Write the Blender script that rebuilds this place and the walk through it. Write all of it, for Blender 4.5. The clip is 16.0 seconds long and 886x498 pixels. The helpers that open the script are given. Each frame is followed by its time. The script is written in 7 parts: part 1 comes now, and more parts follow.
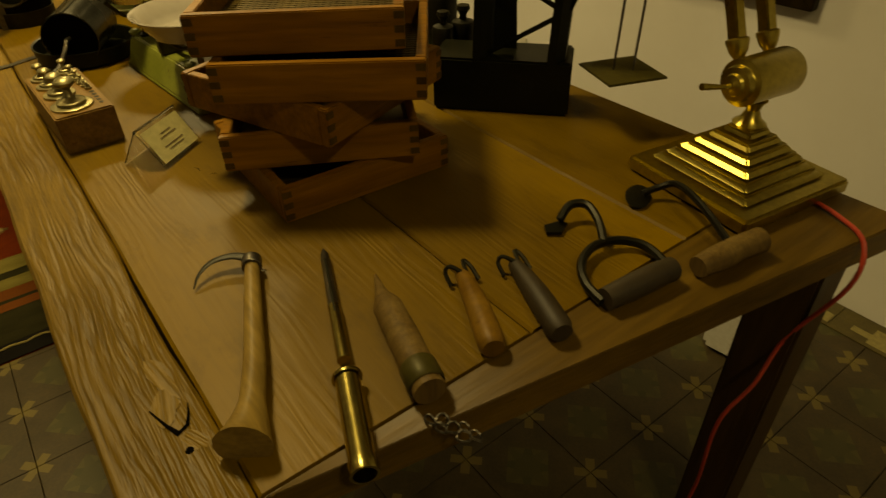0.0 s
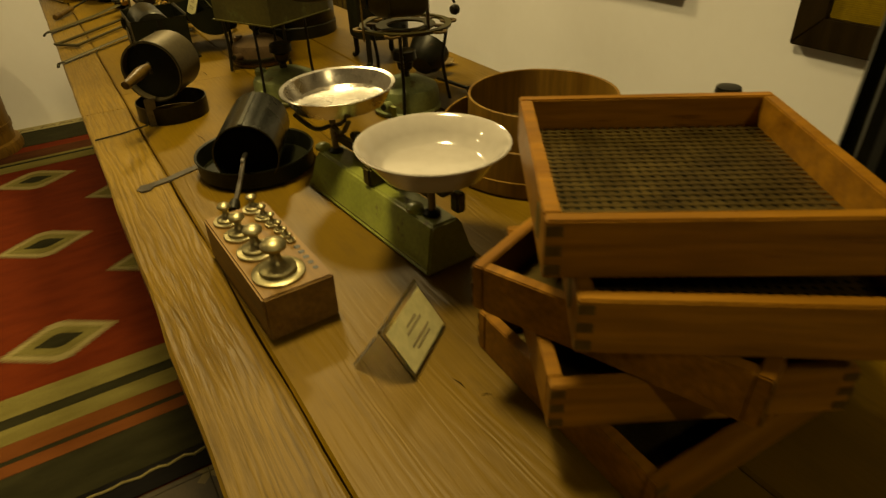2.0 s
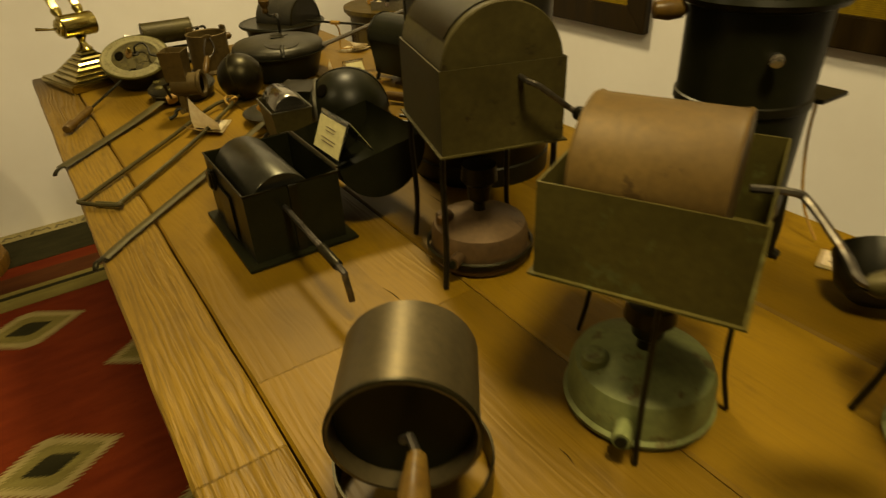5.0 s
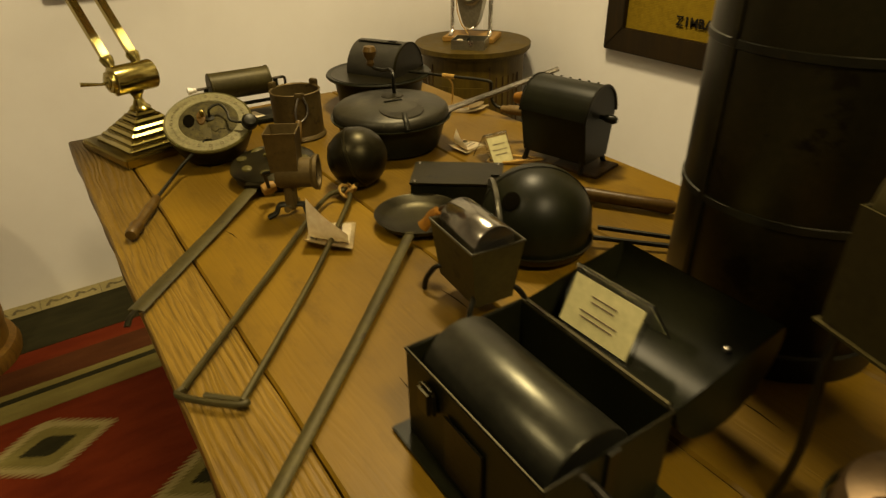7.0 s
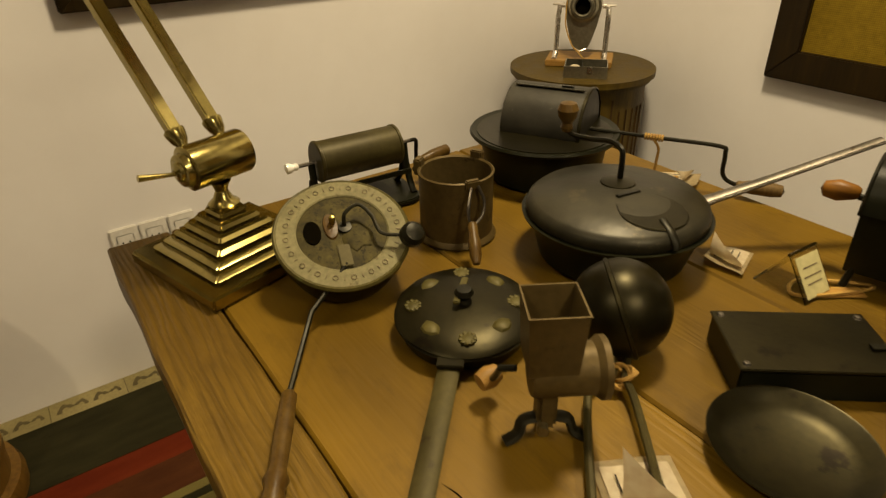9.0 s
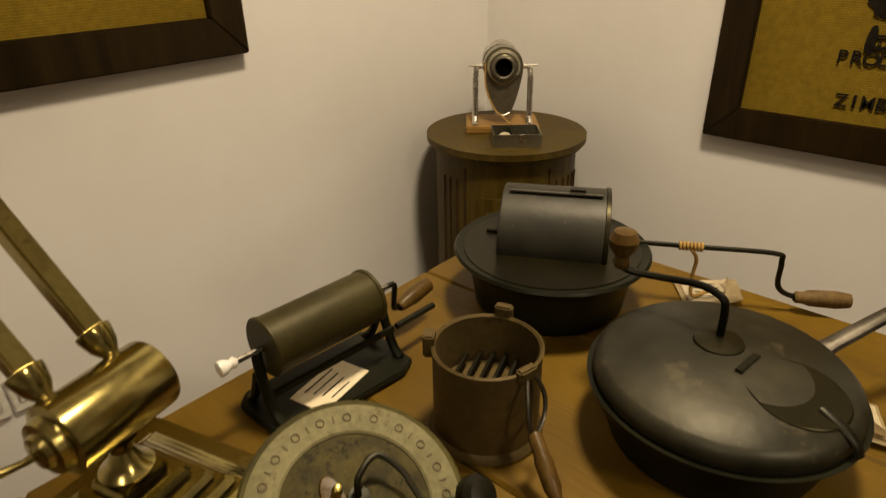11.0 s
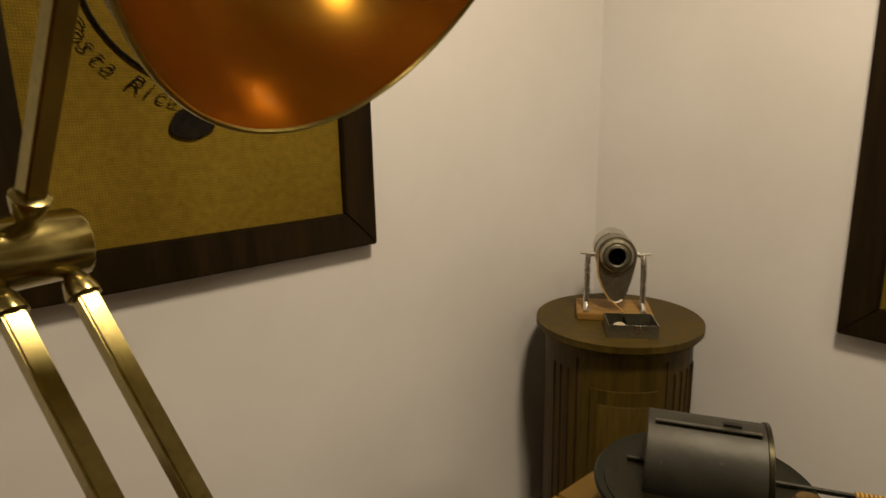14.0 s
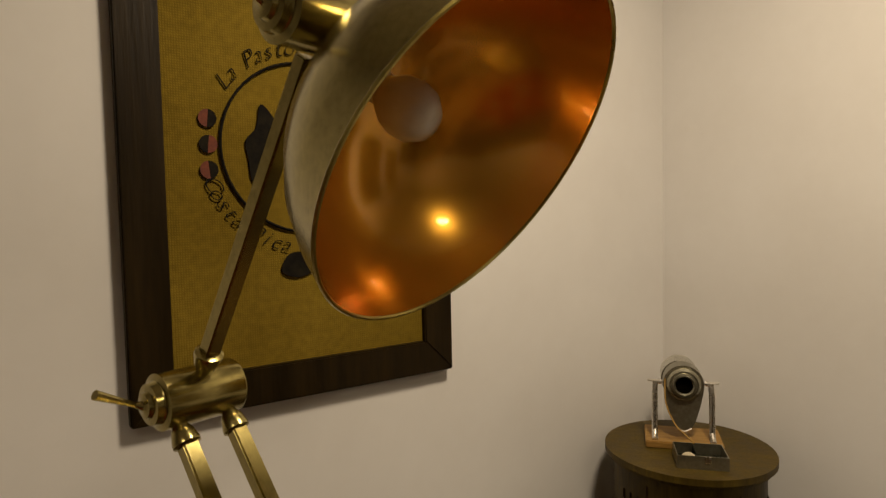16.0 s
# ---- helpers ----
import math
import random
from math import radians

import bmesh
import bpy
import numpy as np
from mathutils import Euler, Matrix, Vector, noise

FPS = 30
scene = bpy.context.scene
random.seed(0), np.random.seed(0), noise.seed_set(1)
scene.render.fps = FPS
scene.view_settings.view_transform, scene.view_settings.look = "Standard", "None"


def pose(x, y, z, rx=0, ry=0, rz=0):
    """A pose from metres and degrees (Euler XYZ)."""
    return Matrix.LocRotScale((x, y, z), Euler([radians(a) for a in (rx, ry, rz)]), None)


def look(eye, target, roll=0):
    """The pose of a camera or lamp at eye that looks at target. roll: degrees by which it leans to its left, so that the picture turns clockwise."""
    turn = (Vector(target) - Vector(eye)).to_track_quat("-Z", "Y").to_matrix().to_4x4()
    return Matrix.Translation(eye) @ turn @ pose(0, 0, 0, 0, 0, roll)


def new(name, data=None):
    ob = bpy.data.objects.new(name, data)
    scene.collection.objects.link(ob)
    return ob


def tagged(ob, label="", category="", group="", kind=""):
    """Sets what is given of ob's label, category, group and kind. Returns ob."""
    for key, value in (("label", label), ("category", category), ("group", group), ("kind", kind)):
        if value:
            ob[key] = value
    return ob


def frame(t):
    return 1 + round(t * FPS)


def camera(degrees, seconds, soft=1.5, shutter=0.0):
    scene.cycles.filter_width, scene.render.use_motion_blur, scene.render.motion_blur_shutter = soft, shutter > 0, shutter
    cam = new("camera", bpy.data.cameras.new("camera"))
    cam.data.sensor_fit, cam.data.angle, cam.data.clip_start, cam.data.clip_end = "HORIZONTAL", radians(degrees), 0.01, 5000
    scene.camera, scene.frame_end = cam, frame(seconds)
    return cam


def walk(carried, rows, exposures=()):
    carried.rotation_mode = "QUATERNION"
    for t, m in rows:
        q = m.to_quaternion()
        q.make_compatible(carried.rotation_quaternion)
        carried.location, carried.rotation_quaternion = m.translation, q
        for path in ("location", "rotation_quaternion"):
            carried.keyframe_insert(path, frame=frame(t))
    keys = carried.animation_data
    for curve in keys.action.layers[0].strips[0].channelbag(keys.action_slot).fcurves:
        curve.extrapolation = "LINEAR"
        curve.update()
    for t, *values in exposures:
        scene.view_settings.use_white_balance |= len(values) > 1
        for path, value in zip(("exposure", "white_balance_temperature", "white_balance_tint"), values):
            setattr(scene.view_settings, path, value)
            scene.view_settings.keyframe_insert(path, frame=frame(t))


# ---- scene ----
cam = camera(71.1, 16.0, 1.3, 0.35)
PATH = [
    (0, (0.4389, 0.1059, 1.2543), (1.3874, 1.3928, 0.0538), -1.44),
    (0.5, (0.3951, 0.1726, 1.2485), (1.316, 1.5116, 0.0833), -1.21),
    (1, (0.346, 0.3018, 1.2624), (1.2814, 1.6554, 0.1271), -1.37),
    (1.5, (0.3516, 0.4362, 1.2654), (1.2618, 1.8403, 0.1694), -1.77),
    (2, (0.3812, 0.6091, 1.2682), (1.2412, 2.0519, 0.1821), -2.14),
    (2.5, (0.3704, 0.8026, 1.2761), (1.2786, 2.2051, 0.1774), -2.04),
    (3, (0.3742, 0.9865, 1.2755), (1.3206, 2.368, 0.1814), -1.87),
    (3.5, (0.3786, 1.1794, 1.2789), (1.3277, 2.5669, 0.1958), -1.96),
    (4, (0.3621, 1.3751, 1.2822), (1.3379, 2.7512, 0.2091), -1.62),
    (4.5, (0.3555, 1.5703, 1.2763), (1.3408, 2.9524, 0.2181), -1.77),
    (5, (0.3844, 1.7374, 1.2786), (1.3063, 3.1678, 0.2282), -2.69),
    (5.2, (0.3907, 1.7958, 1.2833), (1.2882, 3.2407, 0.2311), -2.74),
    (7.3, (0.3442, 2.4399, 1.2857), (1.301, 3.8803, 0.2797), -1.05),
    (7.5, (0.3474, 2.5194, 1.2841), (1.2958, 3.9587, 0.2718), -0.88),
    (8, (0.3443, 2.6946, 1.2725), (1.275, 4.1502, 0.2647), -0.99),
    (8.2, (0.3402, 2.7634, 1.2683), (1.2603, 4.2299, 0.2673), -1.05),
    (10.3, (0.3824, 3.2631, 1.2536), (1.5689, 4.5327, 0.2639), -1.18),
    (10.5, (0.3989, 3.3, 1.2567), (1.6192, 4.5543, 0.2885), -1.1),
    (11, (0.4346, 3.3838, 1.2658), (1.7653, 4.5692, 0.357), -1.01),
    (11.5, (0.4587, 3.4465, 1.2842), (1.8993, 4.5507, 0.4451), -0.92),
    (12, (0.469, 3.4761, 1.295), (1.9711, 4.5541, 0.5323), -1.01),
    (12.5, (0.4681, 3.4861, 1.303), (1.9708, 4.6005, 0.5976), -1.01),
    (13, (0.4605, 3.4891, 1.313), (1.9328, 4.6798, 0.6682), -0.94),
    (13.5, (0.4291, 3.4781, 1.3371), (1.8214, 4.801, 0.7768), -0.9),
    (14, (0.4093, 3.4661, 1.3544), (1.6757, 4.9455, 0.9006), -1.19),
    (14.5, (0.3834, 3.4448, 1.3741), (1.5674, 5.0194, 1.0244), -1.14),
    (15, (0.3588, 3.3979, 1.3953), (1.4908, 5.0285, 1.1482), -1.25),
    (15.5, (0.3329, 3.3811, 1.4095), (1.4605, 5.0244, 1.2411), -1.26),
    (16, (0.3166, 3.3638, 1.4339), (1.4438, 5.0117, 1.3236), -1.18),
]
EXPOSURES = [(0.0, -0.18, 11500, -7), (1.0, -0.04, 10500, -7), (2.5, 0.12, 9000, -2), (5.2, 0.29, 8200, 0), (8.0, 0.31, 7100, 8), (11.0, 0.14, 6350, 15), (13.0, -0.13, 6200, 17), (16.0, -0.30, 6100, 17)]
walk(cam, [(t, look(eye, target, roll)) for t, eye, target, roll in PATH], EXPOSURES)

# ---- world, unseen ceiling lamps: two inferred from shadows, two added as fill ----
world = bpy.data.worlds.new("world")
scene.world = world
world.use_nodes = True
world.node_tree.nodes["Background"].inputs[0].default_value = (1.0, 0.85, 0.65, 1)
world.node_tree.nodes["Background"].inputs[1].default_value = 0.02


def unseen_ceiling_lamp(x, y, watts, size, colour=(1.0, 0.82, 0.52), spread=150):
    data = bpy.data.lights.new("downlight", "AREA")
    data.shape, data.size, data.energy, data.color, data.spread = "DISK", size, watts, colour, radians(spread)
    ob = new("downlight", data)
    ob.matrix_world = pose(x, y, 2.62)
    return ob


# main lamps, unseen, placed along the cast shadows
unseen_ceiling_lamp(0.58, 1.62, 25, 0.36, spread=136)
unseen_ceiling_lamp(1.20, 3.60, 40, 0.30, spread=178)
# added fill lamps without known fixtures: aisle side, then floor at the near end
unseen_ceiling_lamp(-0.75, 3.0, 10, 0.12, spread=120)
unseen_ceiling_lamp(0.55, -0.95, 10, 0.20)


# ---- materials ----
def surface(name, c1, c2, rough=0.5, metal=0.0, scale=8.0, fine=90.0, bump=0.15, spread=0.12, stretch=(1, 1, 1), worn=None, amount=0.5, coat=0.0, depth=0.0007, mottle=0.35, gloss=0.5):
    """Two colours mixed by a broad noise, a fine noise in the relief and the gloss, and a third colour in worn patches."""
    m = bpy.data.materials.new(name)
    m.use_nodes = True
    nt = m.node_tree
    b = nt.nodes["Principled BSDF"]
    co, mp = nt.nodes.new("ShaderNodeTexCoord"), nt.nodes.new("ShaderNodeMapping")
    mp.inputs["Scale"].default_value = stretch
    nt.links.new(co.outputs["Object"], mp.inputs["Vector"])
    info = nt.nodes.new("ShaderNodeObjectInfo")
    shift = nt.nodes.new("ShaderNodeVectorMath")
    shift.operation = "MULTIPLY_ADD"
    shift.inputs[1].default_value = (7.0, 7.0, 7.0)
    nt.links.new(info.outputs["Random"], shift.inputs[0])
    nt.links.new(mp.outputs[0], shift.inputs[2])
    n1, n2 = nt.nodes.new("ShaderNodeTexNoise"), nt.nodes.new("ShaderNodeTexNoise")
    for n, s in ((n1, scale), (n2, fine)):
        n.inputs["Scale"].default_value, n.inputs["Detail"].default_value = s, 6.0
        nt.links.new(shift.outputs[0], n.inputs["Vector"])
    ramp = nt.nodes.new("ShaderNodeValToRGB")
    ramp.color_ramp.elements[0].position, ramp.color_ramp.elements[1].position = 0.34, 0.68
    ramp.color_ramp.elements[0].color, ramp.color_ramp.elements[1].color = (*c1, 1), (*c2, 1)
    nt.links.new(n1.outputs["Fac"], ramp.inputs[0])
    col = ramp.outputs[0]
    if worn:
        n3 = nt.nodes.new("ShaderNodeTexNoise")
        n3.inputs["Scale"].default_value, n3.inputs["Detail"].default_value, n3.inputs["Roughness"].default_value = scale * 2.3, 9.0, 0.7
        nt.links.new(shift.outputs[0], n3.inputs["Vector"])
        r3 = nt.nodes.new("ShaderNodeValToRGB")
        r3.color_ramp.elements[0].position, r3.color_ramp.elements[1].position = 0.72 - 0.3 * amount, 0.78 - 0.3 * amount
        nt.links.new(n3.outputs["Fac"], r3.inputs[0])
        mix = nt.nodes.new("ShaderNodeMix")
        mix.data_type = "RGBA"
        nt.links.new(r3.outputs[0], mix.inputs[0])
        nt.links.new(col, mix.inputs[6])
        mix.inputs[7].default_value = (*worn, 1)
        col = mix.outputs[2]
    grain = nt.nodes.new("ShaderNodeMix")
    grain.data_type, grain.blend_type = "RGBA", "OVERLAY"
    grain.inputs[0].default_value = mottle
    nt.links.new(col, grain.inputs[6])
    nt.links.new(n2.outputs["Fac"], grain.inputs[7])
    nt.links.new(grain.outputs[2], b.inputs["Base Color"])
    mr = nt.nodes.new("ShaderNodeMapRange")
    mr.inputs["To Min"].default_value, mr.inputs["To Max"].default_value = max(0.03, rough - spread), min(1, rough + spread)
    nt.links.new(n1.outputs["Fac"], mr.inputs["Value"])
    nt.links.new(mr.outputs[0], b.inputs["Roughness"])
    b.inputs["Metallic"].default_value = metal
    b.inputs["Coat Weight"].default_value = coat
    b.inputs["Specular IOR Level"].default_value = gloss
    if bump:
        bp = nt.nodes.new("ShaderNodeBump")
        bp.inputs["Strength"].default_value, bp.inputs["Distance"].default_value = bump, depth
        nt.links.new(n2.outputs["Fac"], bp.inputs["Height"])
        nt.links.new(bp.outputs[0], b.inputs["Normal"])
    return m


def wood(name, c1, c2, c3, rough=0.45, along="y", fine=1.0, bump=0.4, depth=0.0022):
    """Long grain along one axis, with dark pores, broad stains and a rubbed sheen."""
    k = {"x": (1.2, 14, 14), "y": (14, 1.2, 14), "z": (14, 14, 1.2)}[along]
    m = surface(name, c1, c2, rough, 0.0, 1.6 * fine, 9.0 * fine, bump, 0.14, k, worn=c3, amount=0.35, depth=depth, mottle=0.5, gloss=0.2)
    nt = m.node_tree
    b = nt.nodes["Principled BSDF"]
    vec = [n for n in nt.nodes if n.bl_idname == "ShaderNodeVectorMath"][0]
    wave = nt.nodes.new("ShaderNodeTexWave")
    wave.bands_direction = "DIAGONAL"
    wave.inputs["Scale"].default_value, wave.inputs["Distortion"].default_value = 0.9 * fine, 7.0
    wave.inputs["Detail"].default_value, wave.inputs["Detail Scale"].default_value = 3.0, 0.7
    nt.links.new(vec.outputs[0], wave.inputs["Vector"])
    ramp = nt.nodes.new("ShaderNodeValToRGB")
    ramp.color_ramp.elements[0].color, ramp.color_ramp.elements[1].color = (0.62, 0.58, 0.52, 1), (1.08, 1.08, 1.05, 1)
    ramp.color_ramp.elements[1].position = 0.55
    nt.links.new(wave.outputs["Fac"], ramp.inputs[0])
    lines = nt.nodes.new("ShaderNodeMix")
    lines.data_type, lines.blend_type = "RGBA", "MULTIPLY"
    lines.inputs[0].default_value = 0.26
    nt.links.new(b.inputs["Base Color"].links[0].from_socket, lines.inputs[6])
    nt.links.new(ramp.outputs[0], lines.inputs[7])
    nt.links.new(lines.outputs[2], b.inputs["Base Color"])
    return m


def plank_wood(name, dark, light, stain, rough, ridges, relief, lines):
    """Old planks: grain lines that run along y and bend round knots, fine pores, broad stains and raised ridges."""
    m = bpy.data.materials.new(name)
    m.use_nodes = True
    nt = m.node_tree
    b = nt.nodes["Principled BSDF"]
    add, link = nt.nodes.new, nt.links.new
    co, info, shift = add("ShaderNodeTexCoord"), add("ShaderNodeObjectInfo"), add("ShaderNodeVectorMath")
    shift.operation = "MULTIPLY_ADD"
    shift.inputs[1].default_value = (3.0, 9.0, 3.0)
    link(info.outputs["Random"], shift.inputs[0])
    link(co.outputs["Object"], shift.inputs[2])

    def stretched(sx, sy, scale, detail, roughness=0.55):
        mp, n = add("ShaderNodeMapping"), add("ShaderNodeTexNoise")
        mp.inputs["Scale"].default_value = (sx, sy, 1.0)
        link(shift.outputs[0], mp.inputs["Vector"])
        link(mp.outputs[0], n.inputs["Vector"])
        n.inputs["Scale"].default_value, n.inputs["Detail"].default_value, n.inputs["Roughness"].default_value = scale, detail, roughness
        return n.outputs["Fac"]

    def calc(op, a, c, d=0.0):
        n = add("ShaderNodeMath")
        n.operation = op
        for i, v in enumerate((a, c, d)):
            if isinstance(v, (int, float)):
                n.inputs[i].default_value = v
            else:
                link(v, n.inputs[i])
        return n.outputs[0]

    def tint(base, fac, colour, blend="MIX"):
        n = add("ShaderNodeMix")
        n.data_type, n.blend_type = "RGBA", blend
        link(fac, n.inputs[0])
        link(base, n.inputs[6])
        n.inputs[7].default_value = (*colour, 1)
        return n.outputs[2]

    def steps(fac, a, c):
        n = add("ShaderNodeMapRange")
        n.inputs["From Min"].default_value, n.inputs["From Max"].default_value = a, c
        link(fac, n.inputs["Value"])
        return n.outputs[0]

    sep = add("ShaderNodeSeparateXYZ")
    link(shift.outputs[0], sep.inputs[0])
    bend = stretched(5.0, 1.1, 1.0, 3.0)
    wander = stretched(34.0, 3.2, 1.0, 4.0)
    phase = calc("ADD", calc("MULTIPLY", sep.outputs[0], ridges), calc("ADD", calc("MULTIPLY", bend, 60.0), calc("MULTIPLY", wander, 26.0)))
    grain = calc("MULTIPLY_ADD", calc("SINE", phase, 0.0), 0.5, 0.5)
    pores = stretched(260.0, 9.0, 1.0, 3.0)
    patch = steps(stretched(9.0, 3.0, 1.0, 3.0), 0.36, 0.62)
    blotch = stretched(3.2, 1.6, 1.0, 5.0)
    spots = stretched(22.0, 9.0, 1.0, 6.0, 0.7)
    ramp = add("ShaderNodeValToRGB")
    ramp.color_ramp.elements[0].position, ramp.color_ramp.elements[1].position = 0.33, 0.67
    ramp.color_ramp.elements[0].color, ramp.color_ramp.elements[1].color = (*dark, 1), (*light, 1)
    link(blotch, ramp.inputs[0])
    col = tint(ramp.outputs[0], calc("MULTIPLY", steps(grain, 0.45, 0.0), lines), tuple(0.5 * v for v in dark))
    col = tint(col, calc("MULTIPLY", steps(pores, 0.52, 0.70), 1.5 * lines), tuple(0.45 * v for v in dark))
    col = tint(col, calc("MULTIPLY", steps(spots, 0.54, 0.74), 0.55), stain)
    link(col, b.inputs["Base Color"])
    gloss = add("ShaderNodeMapRange")
    gloss.inputs["To Min"].default_value, gloss.inputs["To Max"].default_value = rough - 0.12, rough + 0.16
    link(calc("MULTIPLY_ADD", spots, 0.5, calc("MULTIPLY", blotch, 0.5)), gloss.inputs["Value"])
    link(gloss.outputs[0], b.inputs["Roughness"])
    b.inputs["Specular IOR Level"].default_value = 0.20
    bump = add("ShaderNodeBump")
    bump.inputs["Strength"].default_value, bump.inputs["Distance"].default_value = 0.8, relief
    height = calc("ADD", calc("MULTIPLY", calc("MULTIPLY", grain, patch), 0.7), calc("SUBTRACT", calc("MULTIPLY", spots, 0.5), calc("MULTIPLY", pores, 0.22)))
    link(height, bump.inputs["Height"])
    link(bump.outputs[0], b.inputs["Normal"])
    return m


def glass(name, colour, rough, ior=1.45):
    m = bpy.data.materials.new(name)
    m.use_nodes = True
    b = m.node_tree.nodes["Principled BSDF"]
    b.inputs["Base Color"].default_value = (*colour, 1)
    b.inputs["Roughness"].default_value, b.inputs["Transmission Weight"].default_value, b.inputs["IOR"].default_value = rough, 1.0, ior
    return m


def burlap(name):
    m = surface(name, (0.172, 0.114, 0.010), (0.230, 0.156, 0.016), 0.9, 0, 3.0, 60, 0.2, 0.05, gloss=0.08)
    nt = m.node_tree
    b = nt.nodes["Principled BSDF"]
    co = nt.nodes.new("ShaderNodeTexCoord")
    waves = []
    for axis in ("X", "Z"):
        w = nt.nodes.new("ShaderNodeTexWave")
        w.bands_direction = axis
        w.inputs["Scale"].default_value, w.inputs["Distortion"].default_value, w.inputs["Detail"].default_value, w.inputs["Detail Scale"].default_value = 62, 2.2, 3.0, 2.5
        nt.links.new(co.outputs["Object"], w.inputs["Vector"])
        waves.append(w)
    mx = nt.nodes.new("ShaderNodeMath")
    mx.operation = "MULTIPLY"
    nt.links.new(waves[0].outputs["Fac"], mx.inputs[0])
    nt.links.new(waves[1].outputs["Fac"], mx.inputs[1])
    old = b.inputs["Base Color"].links[0].from_socket
    weave = nt.nodes.new("ShaderNodeMix")
    weave.data_type, weave.blend_type = "RGBA", "MULTIPLY"
    weave.inputs[0].default_value = 0.35
    rp = nt.nodes.new("ShaderNodeValToRGB")
    rp.color_ramp.elements[0].color, rp.color_ramp.elements[1].color = (0.42, 0.36, 0.26, 1), (1.0, 1.0, 1.0, 1)
    rp.color_ramp.elements[1].position = 0.5
    nt.links.new(mx.outputs[0], rp.inputs[0])
    nt.links.new(old, weave.inputs[6])
    nt.links.new(rp.outputs[0], weave.inputs[7])
    nt.links.new(weave.outputs[2], b.inputs["Base Color"])
    bp = nt.nodes.new("ShaderNodeBump")
    bp.inputs["Strength"].default_value, bp.inputs["Distance"].default_value = 0.35, 0.002
    nt.links.new(mx.outputs[0], bp.inputs["Height"])
    nt.links.new(bp.outputs[0], b.inputs["Normal"])
    return m


M_wall = surface("white_wall_paint", (0.725, 0.702, 0.680), (0.805, 0.790, 0.780), 0.7, 0, 1.3, 24, 0.16, 0.08, depth=0.0012, mottle=0.06)
M_ceiling = surface("ceiling_paint", (0.76, 0.73, 0.68), (0.80, 0.78, 0.74), 0.85, 0, 1.5, 30, 0.1)
M_table = plank_wood("table_plank_wood", (0.074, 0.041, 0.0030), (0.172, 0.098, 0.0075), (0.052, 0.028, 0.0024), 0.44, 480.0, 0.0005, 0.06)
M_edge = plank_wood("weathered_plank_wood", (0.100, 0.057, 0.0080), (0.192, 0.116, 0.0180), (0.062, 0.034, 0.0056), 0.40, 620.0, 0.0027, 0.34)
M_leg = wood("table_leg_wood", (0.0360, 0.0192, 0.0063), (0.0600, 0.0330, 0.0108), (0.0240, 0.0120, 0.0045), 0.5, "z")
M_sieve = wood("cedar_frame_wood", (0.1615, 0.0683, 0.0092), (0.2422, 0.1099, 0.0153), (0.1130, 0.0440, 0.0061), 0.42, "x", 1.2, 0.25)
M_bent = wood("bentwood", (0.1216, 0.0608, 0.0104), (0.1728, 0.0928, 0.0176), (0.0864, 0.0416, 0.0072), 0.45, "z", 1.0, 0.2)
M_block = wood("weight_block_wood", (0.135, 0.073, 0.020), (0.185, 0.106, 0.032), (0.1212, 0.0581, 0.0184), 0.5, "y", 1.2, 0.25)
M_pale = wood("pale_pine_wood", (0.2700, 0.1474, 0.0350), (0.3360, 0.1966, 0.0525), (0.2100, 0.1037, 0.0245), 0.5, "x", 1.0, 0.2)
M_handle = wood("turned_handle_wood", (0.0561, 0.0292, 0.0060), (0.0842, 0.0498, 0.0108), (0.0357, 0.0172, 0.0038), 0.35, "z", 1.5, 0.15)
M_grey_wood = wood("old_grey_wood", (0.0960, 0.0580, 0.0192), (0.1440, 0.0928, 0.0320), (0.0528, 0.0302, 0.0096), 0.6, "z", 1.5, 0.5)
M_cabinet = wood("cabinet_oak", (0.0528, 0.0338, 0.0038), (0.0825, 0.0542, 0.0066), (0.0363, 0.0216, 0.0023), 0.5, "z", 1.0, 0.3)
M_frame = wood("dark_frame_wood", (0.0117, 0.0067, 0.0012), (0.0216, 0.0123, 0.0021), (0.0081, 0.0043, 0.0008), 0.42, "z", 1.0, 0.3)
M_burlap = burlap("coffee_sack_burlap")
M_brass = surface("polished_brass", (0.40, 0.312, 0.080), (0.48, 0.390, 0.118), 0.29, 1.0, 6, 120, 0.05, 0.06)
M_antique = surface("antique_brass", (0.33, 0.27, 0.092), (0.43, 0.36, 0.135), 0.22, 1.0, 9, 140, 0.06, 0.07, worn=(0.2392, 0.1862, 0.0600), amount=0.3)
M_weight = surface("dull_brass", (0.27, 0.235, 0.125), (0.36, 0.32, 0.19), 0.40, 1.0, 40, 300, 0.1, 0.1, worn=(0.20, 0.155, 0.07), amount=0.4)
M_copper = surface("lacquered_copper", (0.86, 0.42, 0.028), (0.92, 0.47, 0.040), 0.24, 0.80, 4, 60, 0.0, 0.05, mottle=0.05, coat=0.8)
M_iron = surface("black_iron", (0.0062, 0.0056, 0.0019), (0.0128, 0.0112, 0.0036), 0.42, 0.6, 14, 160, 0.3, 0.14, worn=(0.0242, 0.0158, 0.0046), amount=0.35)
# black enamel, also the painted shadow below sieve mesh and in small holes
M_black = surface("black_enamel_and_hole_shadow", (0.0050, 0.0053, 0.0022), (0.0096, 0.0098, 0.0038), 0.38, 0.0, 12, 140, 0.12, 0.1, worn=(0.0182, 0.0135, 0.0054), amount=0.25, gloss=0.15)
